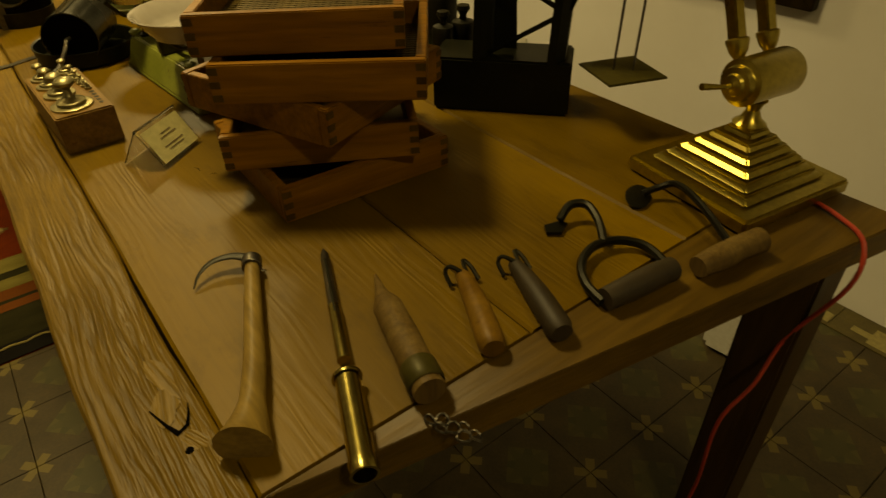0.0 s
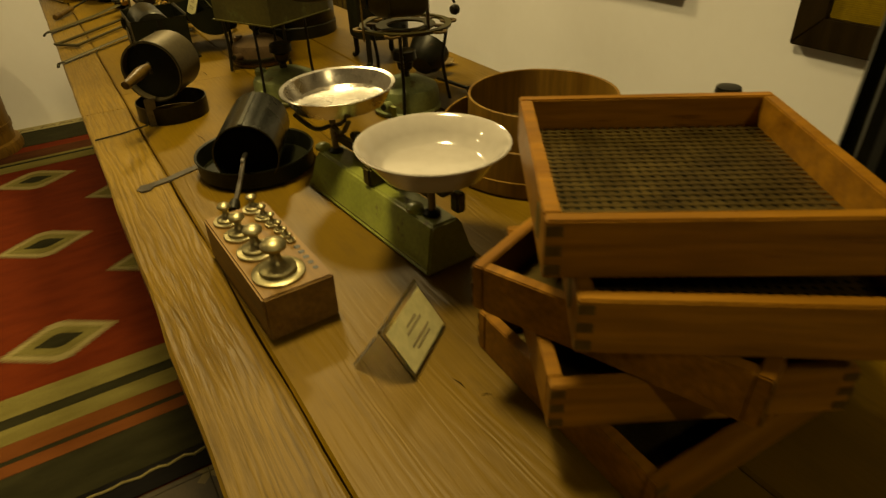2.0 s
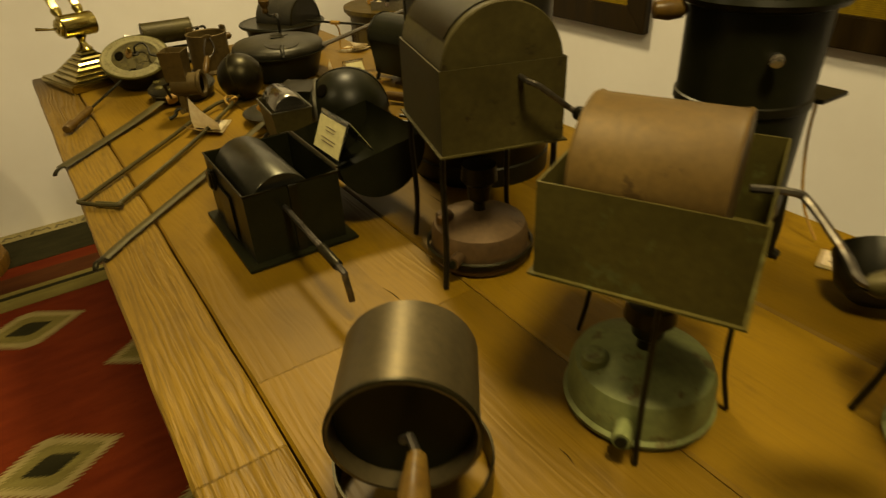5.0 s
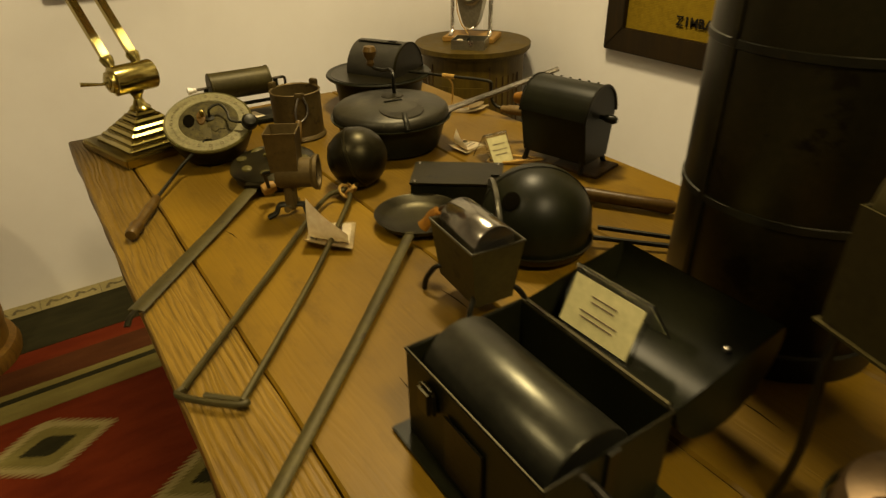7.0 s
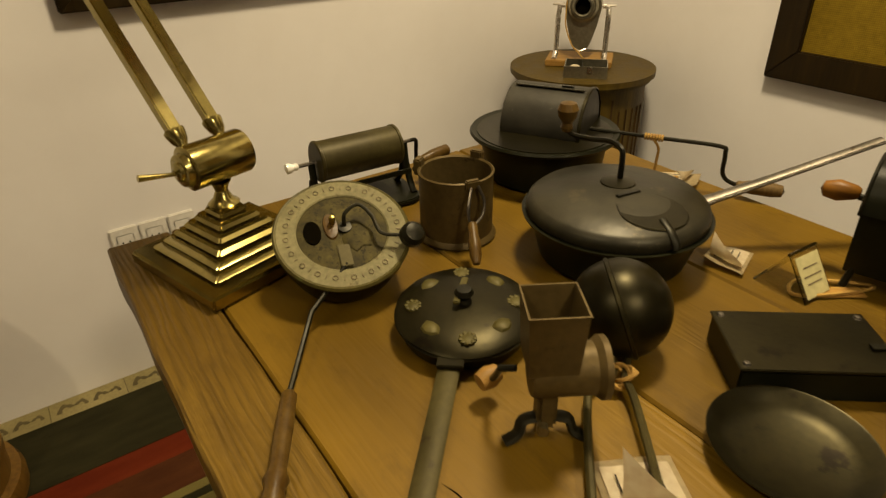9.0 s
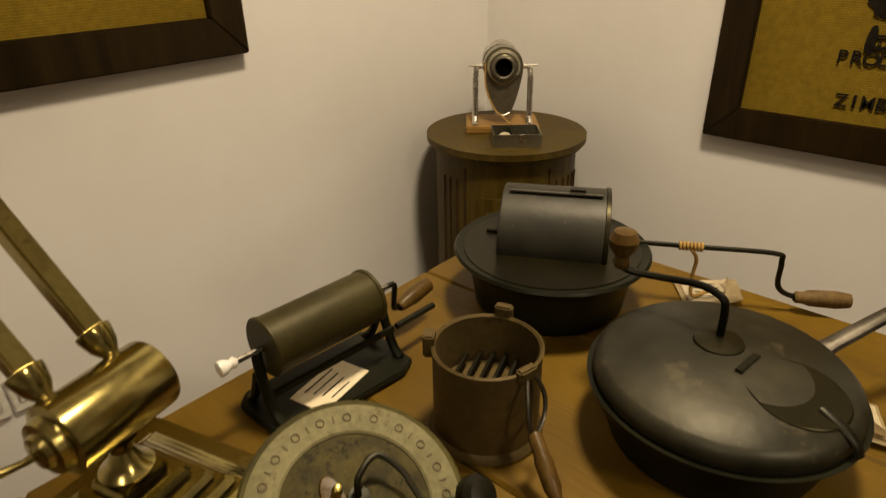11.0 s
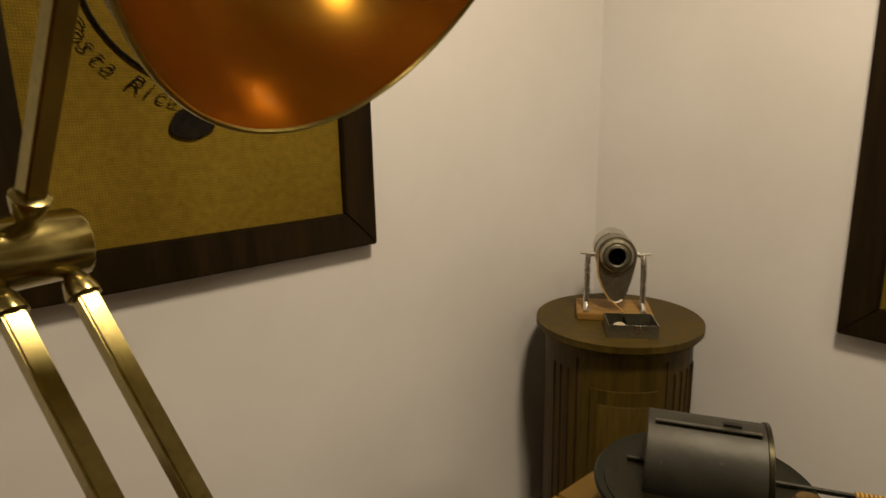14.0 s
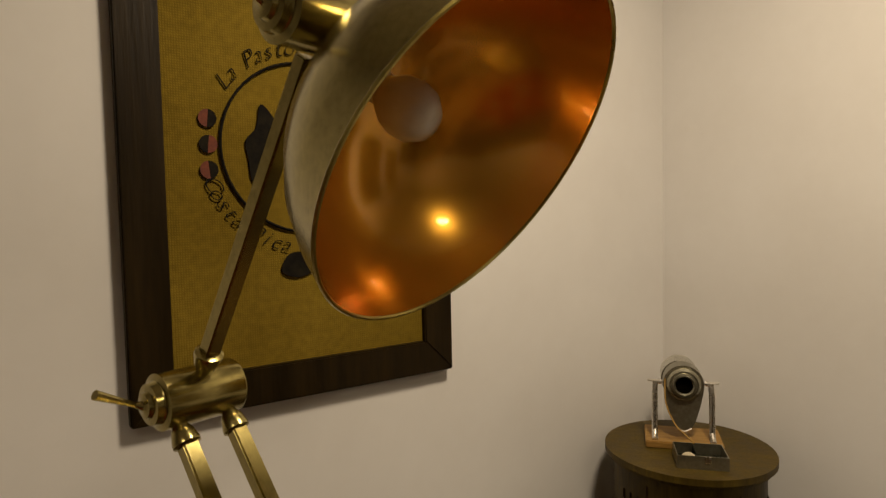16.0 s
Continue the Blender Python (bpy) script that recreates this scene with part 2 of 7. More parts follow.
M_soot = surface("sooted_steel", (0.0138, 0.0116, 0.0038), (0.0260, 0.0215, 0.0070), 0.38, 0.8, 9, 130, 0.18, 0.12, worn=(0.0097, 0.0067, 0.0022), amount=0.5)
M_tin = surface("grey_tin", (0.1008, 0.0932, 0.0700), (0.1512, 0.1418, 0.1064), 0.36, 0.9, 10, 110, 0.15, 0.12, worn=(0.0630, 0.0554, 0.0381), amount=0.5)
M_rust = surface("rusty_sheet_steel", (0.066, 0.039, 0.0105), (0.106, 0.066, 0.019), 0.52, 0.1, 9, 120, 0.25, 0.12, worn=(0.040, 0.023, 0.007), amount=0.45, gloss=0.22)
M_olive = surface("tarnished_sheet", (0.044, 0.037, 0.0085), (0.078, 0.065, 0.016), 0.5, 0.2, 8, 110, 0.25, 0.14, worn=(0.080, 0.084, 0.026), amount=0.42, gloss=0.22)
M_verdigris = surface("verdigris_brass", (0.0991, 0.1139, 0.0380), (0.1635, 0.1867, 0.0673), 0.62, 0.15, 16, 130, 0.25, 0.15, worn=(0.0946, 0.0775, 0.0205), amount=0.5)
M_green = surface("chipped_green_paint", (0.1188, 0.1332, 0.0238), (0.1620, 0.1764, 0.0367), 0.34, 0.0, 14, 150, 0.2, 0.12, worn=(0.0792, 0.0612, 0.0173), amount=0.42)
M_enamel = surface("white_enamel", (0.3256, 0.2948, 0.2552), (0.3608, 0.3326, 0.2948), 0.12, 0.0, 5, 60, 0.02, 0.04, worn=(0.2728, 0.2200, 0.1672), amount=0.06, coat=0.5, mottle=0.1)
M_chrome = surface("worn_chrome", (0.62, 0.58, 0.52), (0.74, 0.70, 0.64), 0.27, 1.0, 20, 160, 0.08, 0.09, worn=(0.52, 0.44, 0.36), amount=0.4)
M_alu = surface("polished_aluminium", (0.52, 0.50, 0.42), (0.64, 0.62, 0.54), 0.27, 0.9, 10, 120, 0.05, 0.07)
M_steel = surface("bare_steel", (0.1050, 0.0945, 0.0770), (0.1680, 0.1505, 0.1260), 0.36, 0.95, 20, 160, 0.15, 0.12, worn=(0.0630, 0.0420, 0.0245), amount=0.4)
M_mesh = surface("sieve_wire", (0.095, 0.064, 0.018), (0.155, 0.108, 0.034), 0.42, 0.9, 30, 200, 0.05)
M_paper = surface("aged_paper", (0.62, 0.53, 0.36), (0.72, 0.63, 0.45), 0.8, 0, 14, 120, 0.15, 0.05)
M_kraft = surface("kraft_tag", (0.3780, 0.2970, 0.1600), (0.4500, 0.3600, 0.2000), 0.85, 0, 14, 120, 0.15, 0.05)
M_dark_iron = surface("brown_iron", (0.033, 0.0265, 0.0078), (0.055, 0.045, 0.0132), 0.5, 0.3, 10, 120, 0.25, 0.12, worn=(0.022, 0.015, 0.005), amount=0.45, gloss=0.22)
M_nickel = surface("dull_nickel", (0.27, 0.25, 0.18), (0.36, 0.34, 0.26), 0.33, 0.9, 10, 120, 0.05, 0.08)
M_brown_tin = surface("brown_tin", (0.066, 0.044, 0.014), (0.100, 0.070, 0.024), 0.5, 0.3, 9, 120, 0.25, 0.12, worn=(0.040, 0.026, 0.009), amount=0.45, gloss=0.22)
M_card = surface("printed_card", (0.4208, 0.3828, 0.1897), (0.4462, 0.4092, 0.2108), 0.6, 0, 6, 90, 0.03, 0.05)
M_ink = surface("black_ink", (0.006, 0.005, 0.004), (0.016, 0.013, 0.008), 0.85, 0, 40, 160, 0.1, worn=(0.07, 0.045, 0.012), amount=0.16, gloss=0.1)
M_print = surface("faded_print", (0.10, 0.075, 0.04), (0.15, 0.11, 0.06), 0.8, 0, 60, 200, 0.0)
M_red_ink = surface("red_ink", (0.105, 0.022, 0.009), (0.15, 0.034, 0.013), 0.8, 0, 40, 160, 0.1)
M_string = surface("jute_string", (0.3000, 0.1728, 0.0360), (0.3900, 0.2376, 0.0540), 0.85, 0, 60, 300, 0.4)
M_plastic = surface("white_plastic", (0.68, 0.66, 0.60), (0.72, 0.70, 0.65), 0.35, 0, 6, 90, 0.02, 0.05)
M_porcelain = surface("porcelain", (0.74, 0.71, 0.66), (0.78, 0.76, 0.71), 0.15, 0, 6, 90, 0.0, 0.05, coat=0.6)
M_bulb = surface("opal_glass", (0.72, 0.68, 0.64), (0.76, 0.72, 0.68), 0.12, 0, 3, 60, 0.0, 0.03, coat=0.6)
M_cable = surface("red_cable", (0.36, 0.03, 0.02), (0.42, 0.045, 0.03), 0.5, 0, 20, 200, 0.2)
M_acrylic = glass("clear_acrylic", (0.95, 0.96, 0.94), 0.05)
M_leather = surface("worn_leather", (0.0200, 0.0122, 0.0036), (0.0320, 0.0200, 0.0062), 0.6, 0, 20, 160, 0.3)


def cloth(name, c1, c2):
    return surface(name, c1, c2, 0.92, 0, 7.0, 260, 0.7, 0.04, stretch=(1, 3.5, 1), worn=tuple(0.72 * v for v in c1), amount=0.3, gloss=0.08)


M_rug_red = cloth("red_wool", (0.0908, 0.0129, 0.0038), (0.1238, 0.0198, 0.0058))
M_rug_olive = cloth("olive_wool", (0.1269, 0.1045, 0.0306), (0.1674, 0.1403, 0.0450))
M_rug_cream = cloth("cream_wool", (0.2213, 0.1779, 0.0744), (0.2635, 0.2186, 0.0967))
M_rug_dark = cloth("dark_green_wool", (0.0168, 0.0151, 0.0058), (0.0273, 0.0244, 0.0101))
M_rug_brown = cloth("brick_wool", (0.104, 0.031, 0.0085), (0.135, 0.043, 0.0125))
M_rug_umber = cloth("umber_wool", (0.052, 0.017, 0.006), (0.075, 0.026, 0.009))
# dark rug edge together with the painted shadow along it
M_rug_edge_shadow = cloth("black_wool_and_edge_shadow", (0.0056, 0.0048, 0.0040), (0.0096, 0.0084, 0.0068))


# ---- building blocks ----
def thing(name, label, category, m=Matrix(), group="", kind=""):
    ob = new(name)
    ob.empty_display_size = 0.05
    ob.matrix_world = m
    return tagged(ob, label, category, group, kind)


def finish(name, bm, material, angle=35):
    bmesh.ops.recalc_face_normals(bm, faces=bm.faces)
    me = bpy.data.meshes.new(name)
    bm.to_mesh(me)
    bm.free()
    for p in me.polygons:
        p.use_smooth = True
    me.set_sharp_from_angle(angle=radians(angle))
    me.materials.append(material)
    return me


def part(name, bm, material, parent, label="", m=None, angle=35):
    ob = new(name, finish(name, bm, material, angle))
    ob.parent = parent
    if m is not None:
        ob.matrix_basis = m
    if label:
        ob["label"] = label
    return ob


def solid(name, bm, material, label="", category="", kind="", m=Matrix(), angle=35):
    ob = new(name, finish(name, bm, material, angle))
    ob.matrix_world = m
    return tagged(ob, label, category, "", kind)


def box(sx, sy, sz, at=(0, 0, 0), bevel=0.0015, bm=None, m=Matrix(), taper=1.0):
    """A block centred on at; taper shrinks its lower end."""
    own = bmesh.new()
    bmesh.ops.create_cube(own, size=1)
    for v in own.verts:
        k = taper if v.co.z < 0 else 1.0
        v.co = Vector((v.co.x * sx * k, v.co.y * sy * k, v.co.z * sz))
    if bevel:
        bmesh.ops.bevel(own, geom=own.edges[:], offset=bevel, segments=2, affect="EDGES", clamp_overlap=True)
    bmesh.ops.transform(own, matrix=m @ Matrix.Translation(at), verts=own.verts)
    return join(bm, own)


def join(bm, own):
    if bm is None:
        return own
    me = bpy.data.meshes.new("tmp")
    own.to_mesh(me)
    own.free()
    bm.from_mesh(me)
    bpy.data.meshes.remove(me)
    return bm


def lathe(profile, n=32, bm=None, m=Matrix(), arc=(0, 360), jitter=0.0):
    """A profile of (radius, height) turned round z, wholly or through an arc."""
    own = bmesh.new()
    full = arc[1] - arc[0] >= 360
    count = n if full else n + 1
    rings = []
    for r, z in profile:
        if r < 1e-6:
            rings.append([own.verts.new((0, 0, z))])
        else:
            ring = []
            for i in range(count):
                a = radians(arc[0] + (arc[1] - arc[0]) * i / n)
                k = 1 + jitter * noise.noise(Vector((math.cos(a) * 2, math.sin(a) * 2, z * 20)))
                ring.append(own.verts.new((r * k * math.cos(a), r * k * math.sin(a), z)))
            rings.append(ring)
    for a, b in zip(rings, rings[1:]):
        for i in range(n):
            j = (i + 1) % count
            if len(a) == 1 and len(b) == 1:
                continue
            if len(a) == 1:
                own.faces.new((a[0], b[i], b[j]))
            elif len(b) == 1:
                own.faces.new((a[i], a[j], b[0]))
            else:
                own.faces.new((a[i], a[j], b[j], b[i]))
    bmesh.ops.transform(own, matrix=m, verts=own.verts)
    return join(bm, own)


def curve(points, steps=6, closed=False):
    """A smooth line through the points."""
    p = [Vector(v) for v in points]
    out = []
    last = len(p) if closed else len(p) - 1
    for i in range(last):
        a, b = p[i], p[(i + 1) % len(p)]
        c0 = p[i - 1] if (i > 0 or closed) else a
        c1 = p[(i + 2) % len(p)] if (i + 2 < len(p) or closed) else b
        for s in range(steps):
            t = s / steps
            out.append(0.5 * (2 * a + (b - c0) * t + (2 * c0 - 5 * a + 4 * b - c1) * t * t + (3 * a - c0 - 3 * b + c1) * t ** 3))
    if not closed:
        out.append(p[-1])
    return out


def tube(points, r, n=8, bm=None, m=Matrix(), closed=False, radii=None, flat=1.0):
    """A rod along the points; radii varies its thickness, flat squeezes it."""
    own = bmesh.new()
    p = [Vector(v) for v in points]
    rings, side = [], None
    for i, q in enumerate(p):
        a = p[i - 1] if (i > 0 or closed) else q
        b = p[(i + 1) % len(p)] if (i + 1 < len(p) or closed) else q
        d = (b - a).normalized()
        if side is None:
            side = d.orthogonal().normalized()
            if abs(d.z) < 0.95:
                side = d.cross(Vector((0, 0, 1))).normalized()
        side = (side - d * side.dot(d)).normalized()
        up = d.cross(side)
        rr = radii[i] if radii else r
        rings.append([own.verts.new(q + rr * (math.cos(2 * math.pi * k / n) * side + flat * math.sin(2 * math.pi * k / n) * up)) for k in range(n)])
    pairs = list(zip(rings, rings[1:])) + ([(rings[-1], rings[0])] if closed else [])
    for a, b in pairs:
        for k in range(n):
            own.faces.new((a[k], a[(k + 1) % n], b[(k + 1) % n], b[k]))
    if not closed:
        own.faces.new(rings[0][::-1])
        own.faces.new(rings[-1])
    bmesh.ops.transform(own, matrix=m, verts=own.verts)
    return join(bm, own)


def prism(outline, z0, z1, bm=None, m=Matrix(), bevel=0.0):
    """A flat outline of (x, y) with thickness."""
    own = bmesh.new()
    low, high = [own.verts.new((x, y, z0)) for x, y in outline], [own.verts.new((x, y, z1)) for x, y in outline]
    own.faces.new(low[::-1])
    own.faces.new(high)
    for i in range(len(low)):
        j = (i + 1) % len(low)
        own.faces.new((low[i], low[j], high[j], high[i]))
    if bevel:
        bmesh.ops.bevel(own, geom=own.edges[:], offset=bevel, segments=2, affect="EDGES", clamp_overlap=True)
    bmesh.ops.transform(own, matrix=m, verts=own.verts)
    return join(bm, own)


def along(a, b, roll=0):
    """The pose that lays z from a towards b."""
    a, b = Vector(a), Vector(b)
    return Matrix.Translation(a) @ (b - a).to_track_quat("Z", "Y").to_matrix().to_4x4() @ pose(0, 0, 0, 0, 0, roll)


def lettering(text, size, m, bm=None, depth=0.0006, spacing=1.0, shear=0.0, thin=0.0):
    data = bpy.data.curves.new("words", "FONT")
    data.body, data.size, data.extrude, data.align_x, data.align_y = text, size, depth, "CENTER", "CENTER"
    data.space_character, data.shear, data.offset = spacing, shear, -thin
    ob = bpy.data.objects.new("words", data)
    me = bpy.data.meshes.new_from_object(ob)
    own = bmesh.new()
    own.from_mesh(me)
    bmesh.ops.transform(own, matrix=m, verts=own.verts)
    bpy.data.objects.remove(ob)
    bpy.data.meshes.remove(me)
    bpy.data.curves.remove(data)
    return join(bm, own)


TOP = 0.78  # the tabletop

# ---- the room ----
solid("wall_east", box(0.14, 7.2, 2.7, (2.25, 1.3, 1.35), 0), M_wall, kind="structure")
solid("wall_north", box(5.0, 0.14, 2.7, (-0.32, 4.79, 1.35), 0), M_wall, kind="structure")
solid("wall_west", box(0.14, 7.2, 2.7, (-2.86, 1.3, 1.35), 0), M_wall, kind="structure")
solid("wall_south", box(5.0, 0.14, 2.7, (-0.32, -2.3, 1.35), 0), M_wall, kind="structure")
solid("ceiling", box(5.4, 7.4, 0.12, (-0.3, 1.25, 2.765), 0), M_ceiling, kind="structure")
floor = solid("floor", box(5.4, 7.4, 0.1, (-0.3, 1.25, -0.062), 0), surface("tile_bed", (0.05, 0.038, 0.022), (0.07, 0.052, 0.03), 0.8), kind="structure")


# ---- the long table ----
def near_end(x):
    return 0.43 - 0.182 * (x - 0.5)


table = thing("long_table", "long old wooden table of wide worn planks with dark legs", "table")


def plank(x0, x1, y0, y1, material, name="plank", rough=0.0012, sag=0.0):
    """One board with slightly wavy, worn edges; y0 may follow the slanted end."""
    bm = bmesh.new()
    n = max(6, int((y1 - min(y0(x0), y0(x1))) / 0.045))
    rows = []
    for i in range(n + 1):
        row = []
        for j, (x, z) in enumerate(((x0, 0.735), (x0, 0.7765), (x0 + 0.0035, 0.78), (x1 - 0.0035, 0.78), (x1, 0.7765), (x1, 0.735))):
            ya = y0(x)
            y = ya + (y1 - ya) * i / n
            w = noise.noise(Vector((x * 3, y * 9, 1.7))) * rough * (1 if j in (0, 1, 4, 5) else 0.6)
            row.append(bm.verts.new((x + w, y, z + sag * noise.noise(Vector((x * 5, y * 6, 4.2))))))
        rows.append(row)
    for a, b in zip(rows, rows[1:]):
        for k in range(6):
            bm.faces.new((a[k], a[(k + 1) % 6], b[(k + 1) % 6], b[k]))
    bm.faces.new(rows[0][::-1])
    bm.faces.new(rows[-1])
    return part(name, bm, material, table)


level = lambda y: (lambda x: y)  # noqa: E731
plank(0.385, 0.4815, near_end, 2.199, M_edge, rough=0.004, sag=0.0012)
plank(0.385, 0.4815, level(2.2005), 3.985, M_edge, rough=0.0035, sag=0.001)
plank(0.4838, 0.7978, level(0.437), 2.303, M_table)
plank(0.4838, 0.7978, level(2.304), 3.985, M_table)
plank(0.7990, 1.0688, level(0.437), 3.985, M_table)
plank(1.0698, 1.335, level(0.437), 3.985, M_table)
part("end_board", prism([(0.485, 0.4345), (0.497, near_end(0.497)), (1.335, near_end(1.335)), (1.335, 0.4345)], 0.735, 0.7795, bevel=0.002), wood("end_board_wood", (0.078, 0.044, 0.0075), (0.115, 0.066, 0.0125), (0.050, 0.028, 0.005), 0.4, "x", 1.0, 0.35), table)
# unseen board added below the planks so their gaps stay dark
part("underboard", box(0.90, 3.52, 0.014, (0.86, 2.2, 0.7275), 0), M_leg, table)
for x, y in ((1.275, 0.358), (0.47, 0.62), (1.26, 3.86), (0.47, 3.40), (0.47, 2.02), (1.26, 2.02)):
    part("leg", box(0.085, 0.085, 0.72, (x, y, 0.36), 0.005), M_leg, table)
for x in (0.47, 1.26):
    part("rail", box(0.03, 3.3, 0.09, (x, 2.15, 0.675), 0.003), M_leg, table)
# a torn patch near the table's corner: loose flakes, a jagged crack and a worm hole
def flake(cx, cy, rx, ry, turn, lift):
    edge = []
    for k in range(13):
        a = 2 * math.pi * k / 13
        w = 0.72 + 0.5 * random.random()
        edge.append((rx * w * math.cos(a), ry * w * math.sin(a)))
    part("flake", prism(edge, -0.002, lift), M_edge, table, m=pose(cx, cy, TOP, 0.3, -0.3, turn))


for cx, cy, rx, ry, turn, lift in ((0.460, 0.622, 0.010, 0.036, 8, 0.0004), (0.452, 0.578, 0.012, 0.022, -12, 0.0006), (0.462, 0.524, 0.009, 0.014, 20, 0.0005)):
    flake(cx, cy, rx, ry, turn, lift)
# near-black of the wood cracks, also painting the shadow inside open holes
M_crack_shadow = surface("crack_and_hollow_shadow", (0.0020, 0.0015, 0.0004), (0.0045, 0.0032, 0.0008), 0.95, gloss=0.02)
part("crack", tube([(0.438, 0.584, TOP + 0.0006), (0.446, 0.556, TOP + 0.0008), (0.452, 0.541, TOP + 0.0008), (0.462, 0.546, TOP + 0.0008), (0.467, 0.558, TOP + 0.0008), (0.471, 0.572, TOP + 0.0006)], 0.002, 5, radii=[0.0006, 0.0018, 0.0034, 0.0022, 0.0014, 0.0005], flat=0.3), M_crack_shadow, table)
part("worm_hole", lathe([(0, 0.0), (0.0042, 0.0), (0.0036, 0.0012), (0, 0.0014)], 12, m=pose(0.454, 0.517, TOP)), M_crack_shadow, table)
for x, y, turn, long in ((0.640, 1.02, 8, 0.010), (0.655, 0.99, 60, 0.006), (0.700, 2.36, 5, 0.022), (0.610, 2.80, -6, 0.028), (0.760, 2.92, 3, 0.034), (0.560, 3.30, 10, 0.018), (0.905, 2.55, -4, 0.030), (0.580, 1.90, 6, 0.020), (0.700, 2.02, -8, 0.012), (0.880, 1.62, 5, 0.02)):
    part("crack", tube([(0, -long, 0.0002), (0.0012, 0, 0.0004), (-0.0008, long, 0.0002)], 0.001, 5, radii=[0.0002, 0.0009, 0.0002], flat=0.4), M_crack_shadow, table, m=pose(x, y, TOP, 0, 0, turn))

# ---- the rug ----
rug = thing("kilim_rug", "dark red woven kilim rug with olive lozenges and striped ends", "rug")
RX0, RX1 = -1.0, 0.445


def band(name, y0, y1, material, z=0.0065):
    part(name, box(RX1 - RX0, y1 - y0, 0.003, ((RX0 + RX1) / 2, (y0 + y1) / 2, z - 0.0015), 0), material, rug)


part("field", box(RX1 - RX0, 2.847, 0.0045, ((RX0 + RX1) / 2, 3.2095, 0.00225), 0), M_rug_red, rug)
# the black edge band includes the shadow beside the rug's near end
for name, y0, y1, material in (("edge", 1.786, 1.862, M_rug_edge_shadow), ("stripe", 1.863, 2.02, M_rug_dark), ("stripe", 2.021, 2.062, M_rug_brown), ("stripe", 2.063, 2.078, M_rug_dark),
                               ("stripe", 2.079, 2.135, M_rug_brown), ("stripe", 2.136, 2.198, M_rug_olive), ("stripe", 2.199, 2.238, M_rug_dark), ("stripe", 2.239, 2.325, M_rug_olive),
                               ("stripe", 4.070, 4.149, M_rug_olive), ("stripe", 4.150, 4.172, M_rug_dark), ("stripe", 4.173, 4.200, M_rug_olive), ("stripe", 4.201, 4.312, M_rug_umber),
                               ("stripe", 4.395, 4.633, M_rug_dark)):
    band(name, y0, y1, material)


def lozenge(cx, cy, hw, hh, steps):
    """A stepped lozenge whose long tips are cut into teeth."""
    right = []
    for i in range(steps):
        h0, h1 = hh * (1 - i / steps), hh * (1 - (i + 1) / steps)
        tip = hw * (i + 1.1) / steps + hw * 0.16
        right += [(hw * (i + 0.2) / steps, h0), (tip, h0 * 0.55 + h1 * 0.45), (hw * (i + 0.75) / steps, h1 + 0.1 * (h0 - h1))]
    right.append((hw * 1.12, 0))
    top = [(-x, y) for x, y in right[::-1]] + right
    return [(min(RX1, cx + x), cy + y) for x, y in top + [(x, -y) for x, y in top[::-1]][1:-1]]


for col, (cx, y0) in enumerate(((-0.615, 2.525), (-0.255, 2.87), (0.107, 2.525), (0.46, 2.87))):
    for k in range(3 if y0 < 2.6 else 2):
        cy = y0 + 0.690 * k
        one = part("lozenge", prism(lozenge(cx, cy, 0.150, 0.106, 10), 0.0045, 0.0062), M_rug_cream, rug)
        part("lozenge_inner", prism(lozenge(cx, cy, 0.112, 0.074, 8), 0.0062, 0.0070), M_rug_olive, one)
        part("lozenge_core", prism(lozenge(cx, cy, 0.060, 0.036, 5), 0.0070, 0.0077), M_rug_dark, one)
cord = []
for i in range(70):
    cord.append((RX0 + (RX1 - RX0) * i / 69, 1.838 + 0.004 * math.sin(i * 1.9) + 0.003 * random.random(), 0.0095 + 0.0015 * math.sin(i * 2.3)))
part("edge_cord", tube(cord, 0.0032, 6), M_rug_cream, rug, "cream whipped edge cord")

# ---- cream border tiles with leaf scrolls along the north wall, stepped blocks along the east wall ----
border = thing("border_tiles", "cream cement border tiles with brown leaf scrolls", "tiles", kind="structure")
M_border = surface("cream_border_cement", (0.20, 0.165, 0.062), (0.26, 0.215, 0.090), 0.55, 0, 9, 120, 0.15, 0.1, worn=(0.12, 0.095, 0.035), amount=0.35)
M_scroll = surface("brown_scroll_glaze", (0.062, 0.046, 0.013), (0.095, 0.072, 0.022), 0.6, 0, 18, 120, 0.1)
for i in range(16):
    x = -0.95 + 0.2 * i
    tile = part("border_tile", box(0.1985, 0.083, 0.004, (0, 0, 0.0012), 0.0006), M_border, border, m=pose(x, 4.677, 0))
    for dx, flip, k in ((-0.062, 1, 1.0), (-0.018, -1, 0.8), (0.030, 1, 0.9), (0.072, -1, 0.7)):
        leaf = [(-0.022, -0.016), (-0.014, 0.004), (-0.003, 0.020), (0.006, 0.012), (0.016, 0.008), (0.026, -0.004), (0.012, -0.006), (0.004, 0.002), (-0.006, -0.004), (-0.008, -0.018)]
        part("leaf_scroll", prism([(v.x, v.y) for v in curve([(flip * a * k, b * k, 0) for a, b in leaf], 3, True)], 0.0032, 0.0038), M_scroll, tile, m=pose(dx, 0.002, 0))
for i in range(9):
    y = -0.62 + 0.2 * i
    tile = part("border_tile", box(0.118, 0.1985, 0.004, (0, 0, 0.0012), 0.0006), M_scroll, border, "dark border tile with cream steps", m=pose(2.118, y, 0))
    part("step_block", prism([(-0.045, -0.096), (0.0, -0.096), (0.0, -0.055), (0.03, -0.055), (0.03, 0.0), (0.0, 0.0), (0.0, 0.05), (-0.025, 0.05), (-0.025, 0.0), (-0.045, 0.0)], 0.0032, 0.0038), M_border, tile)

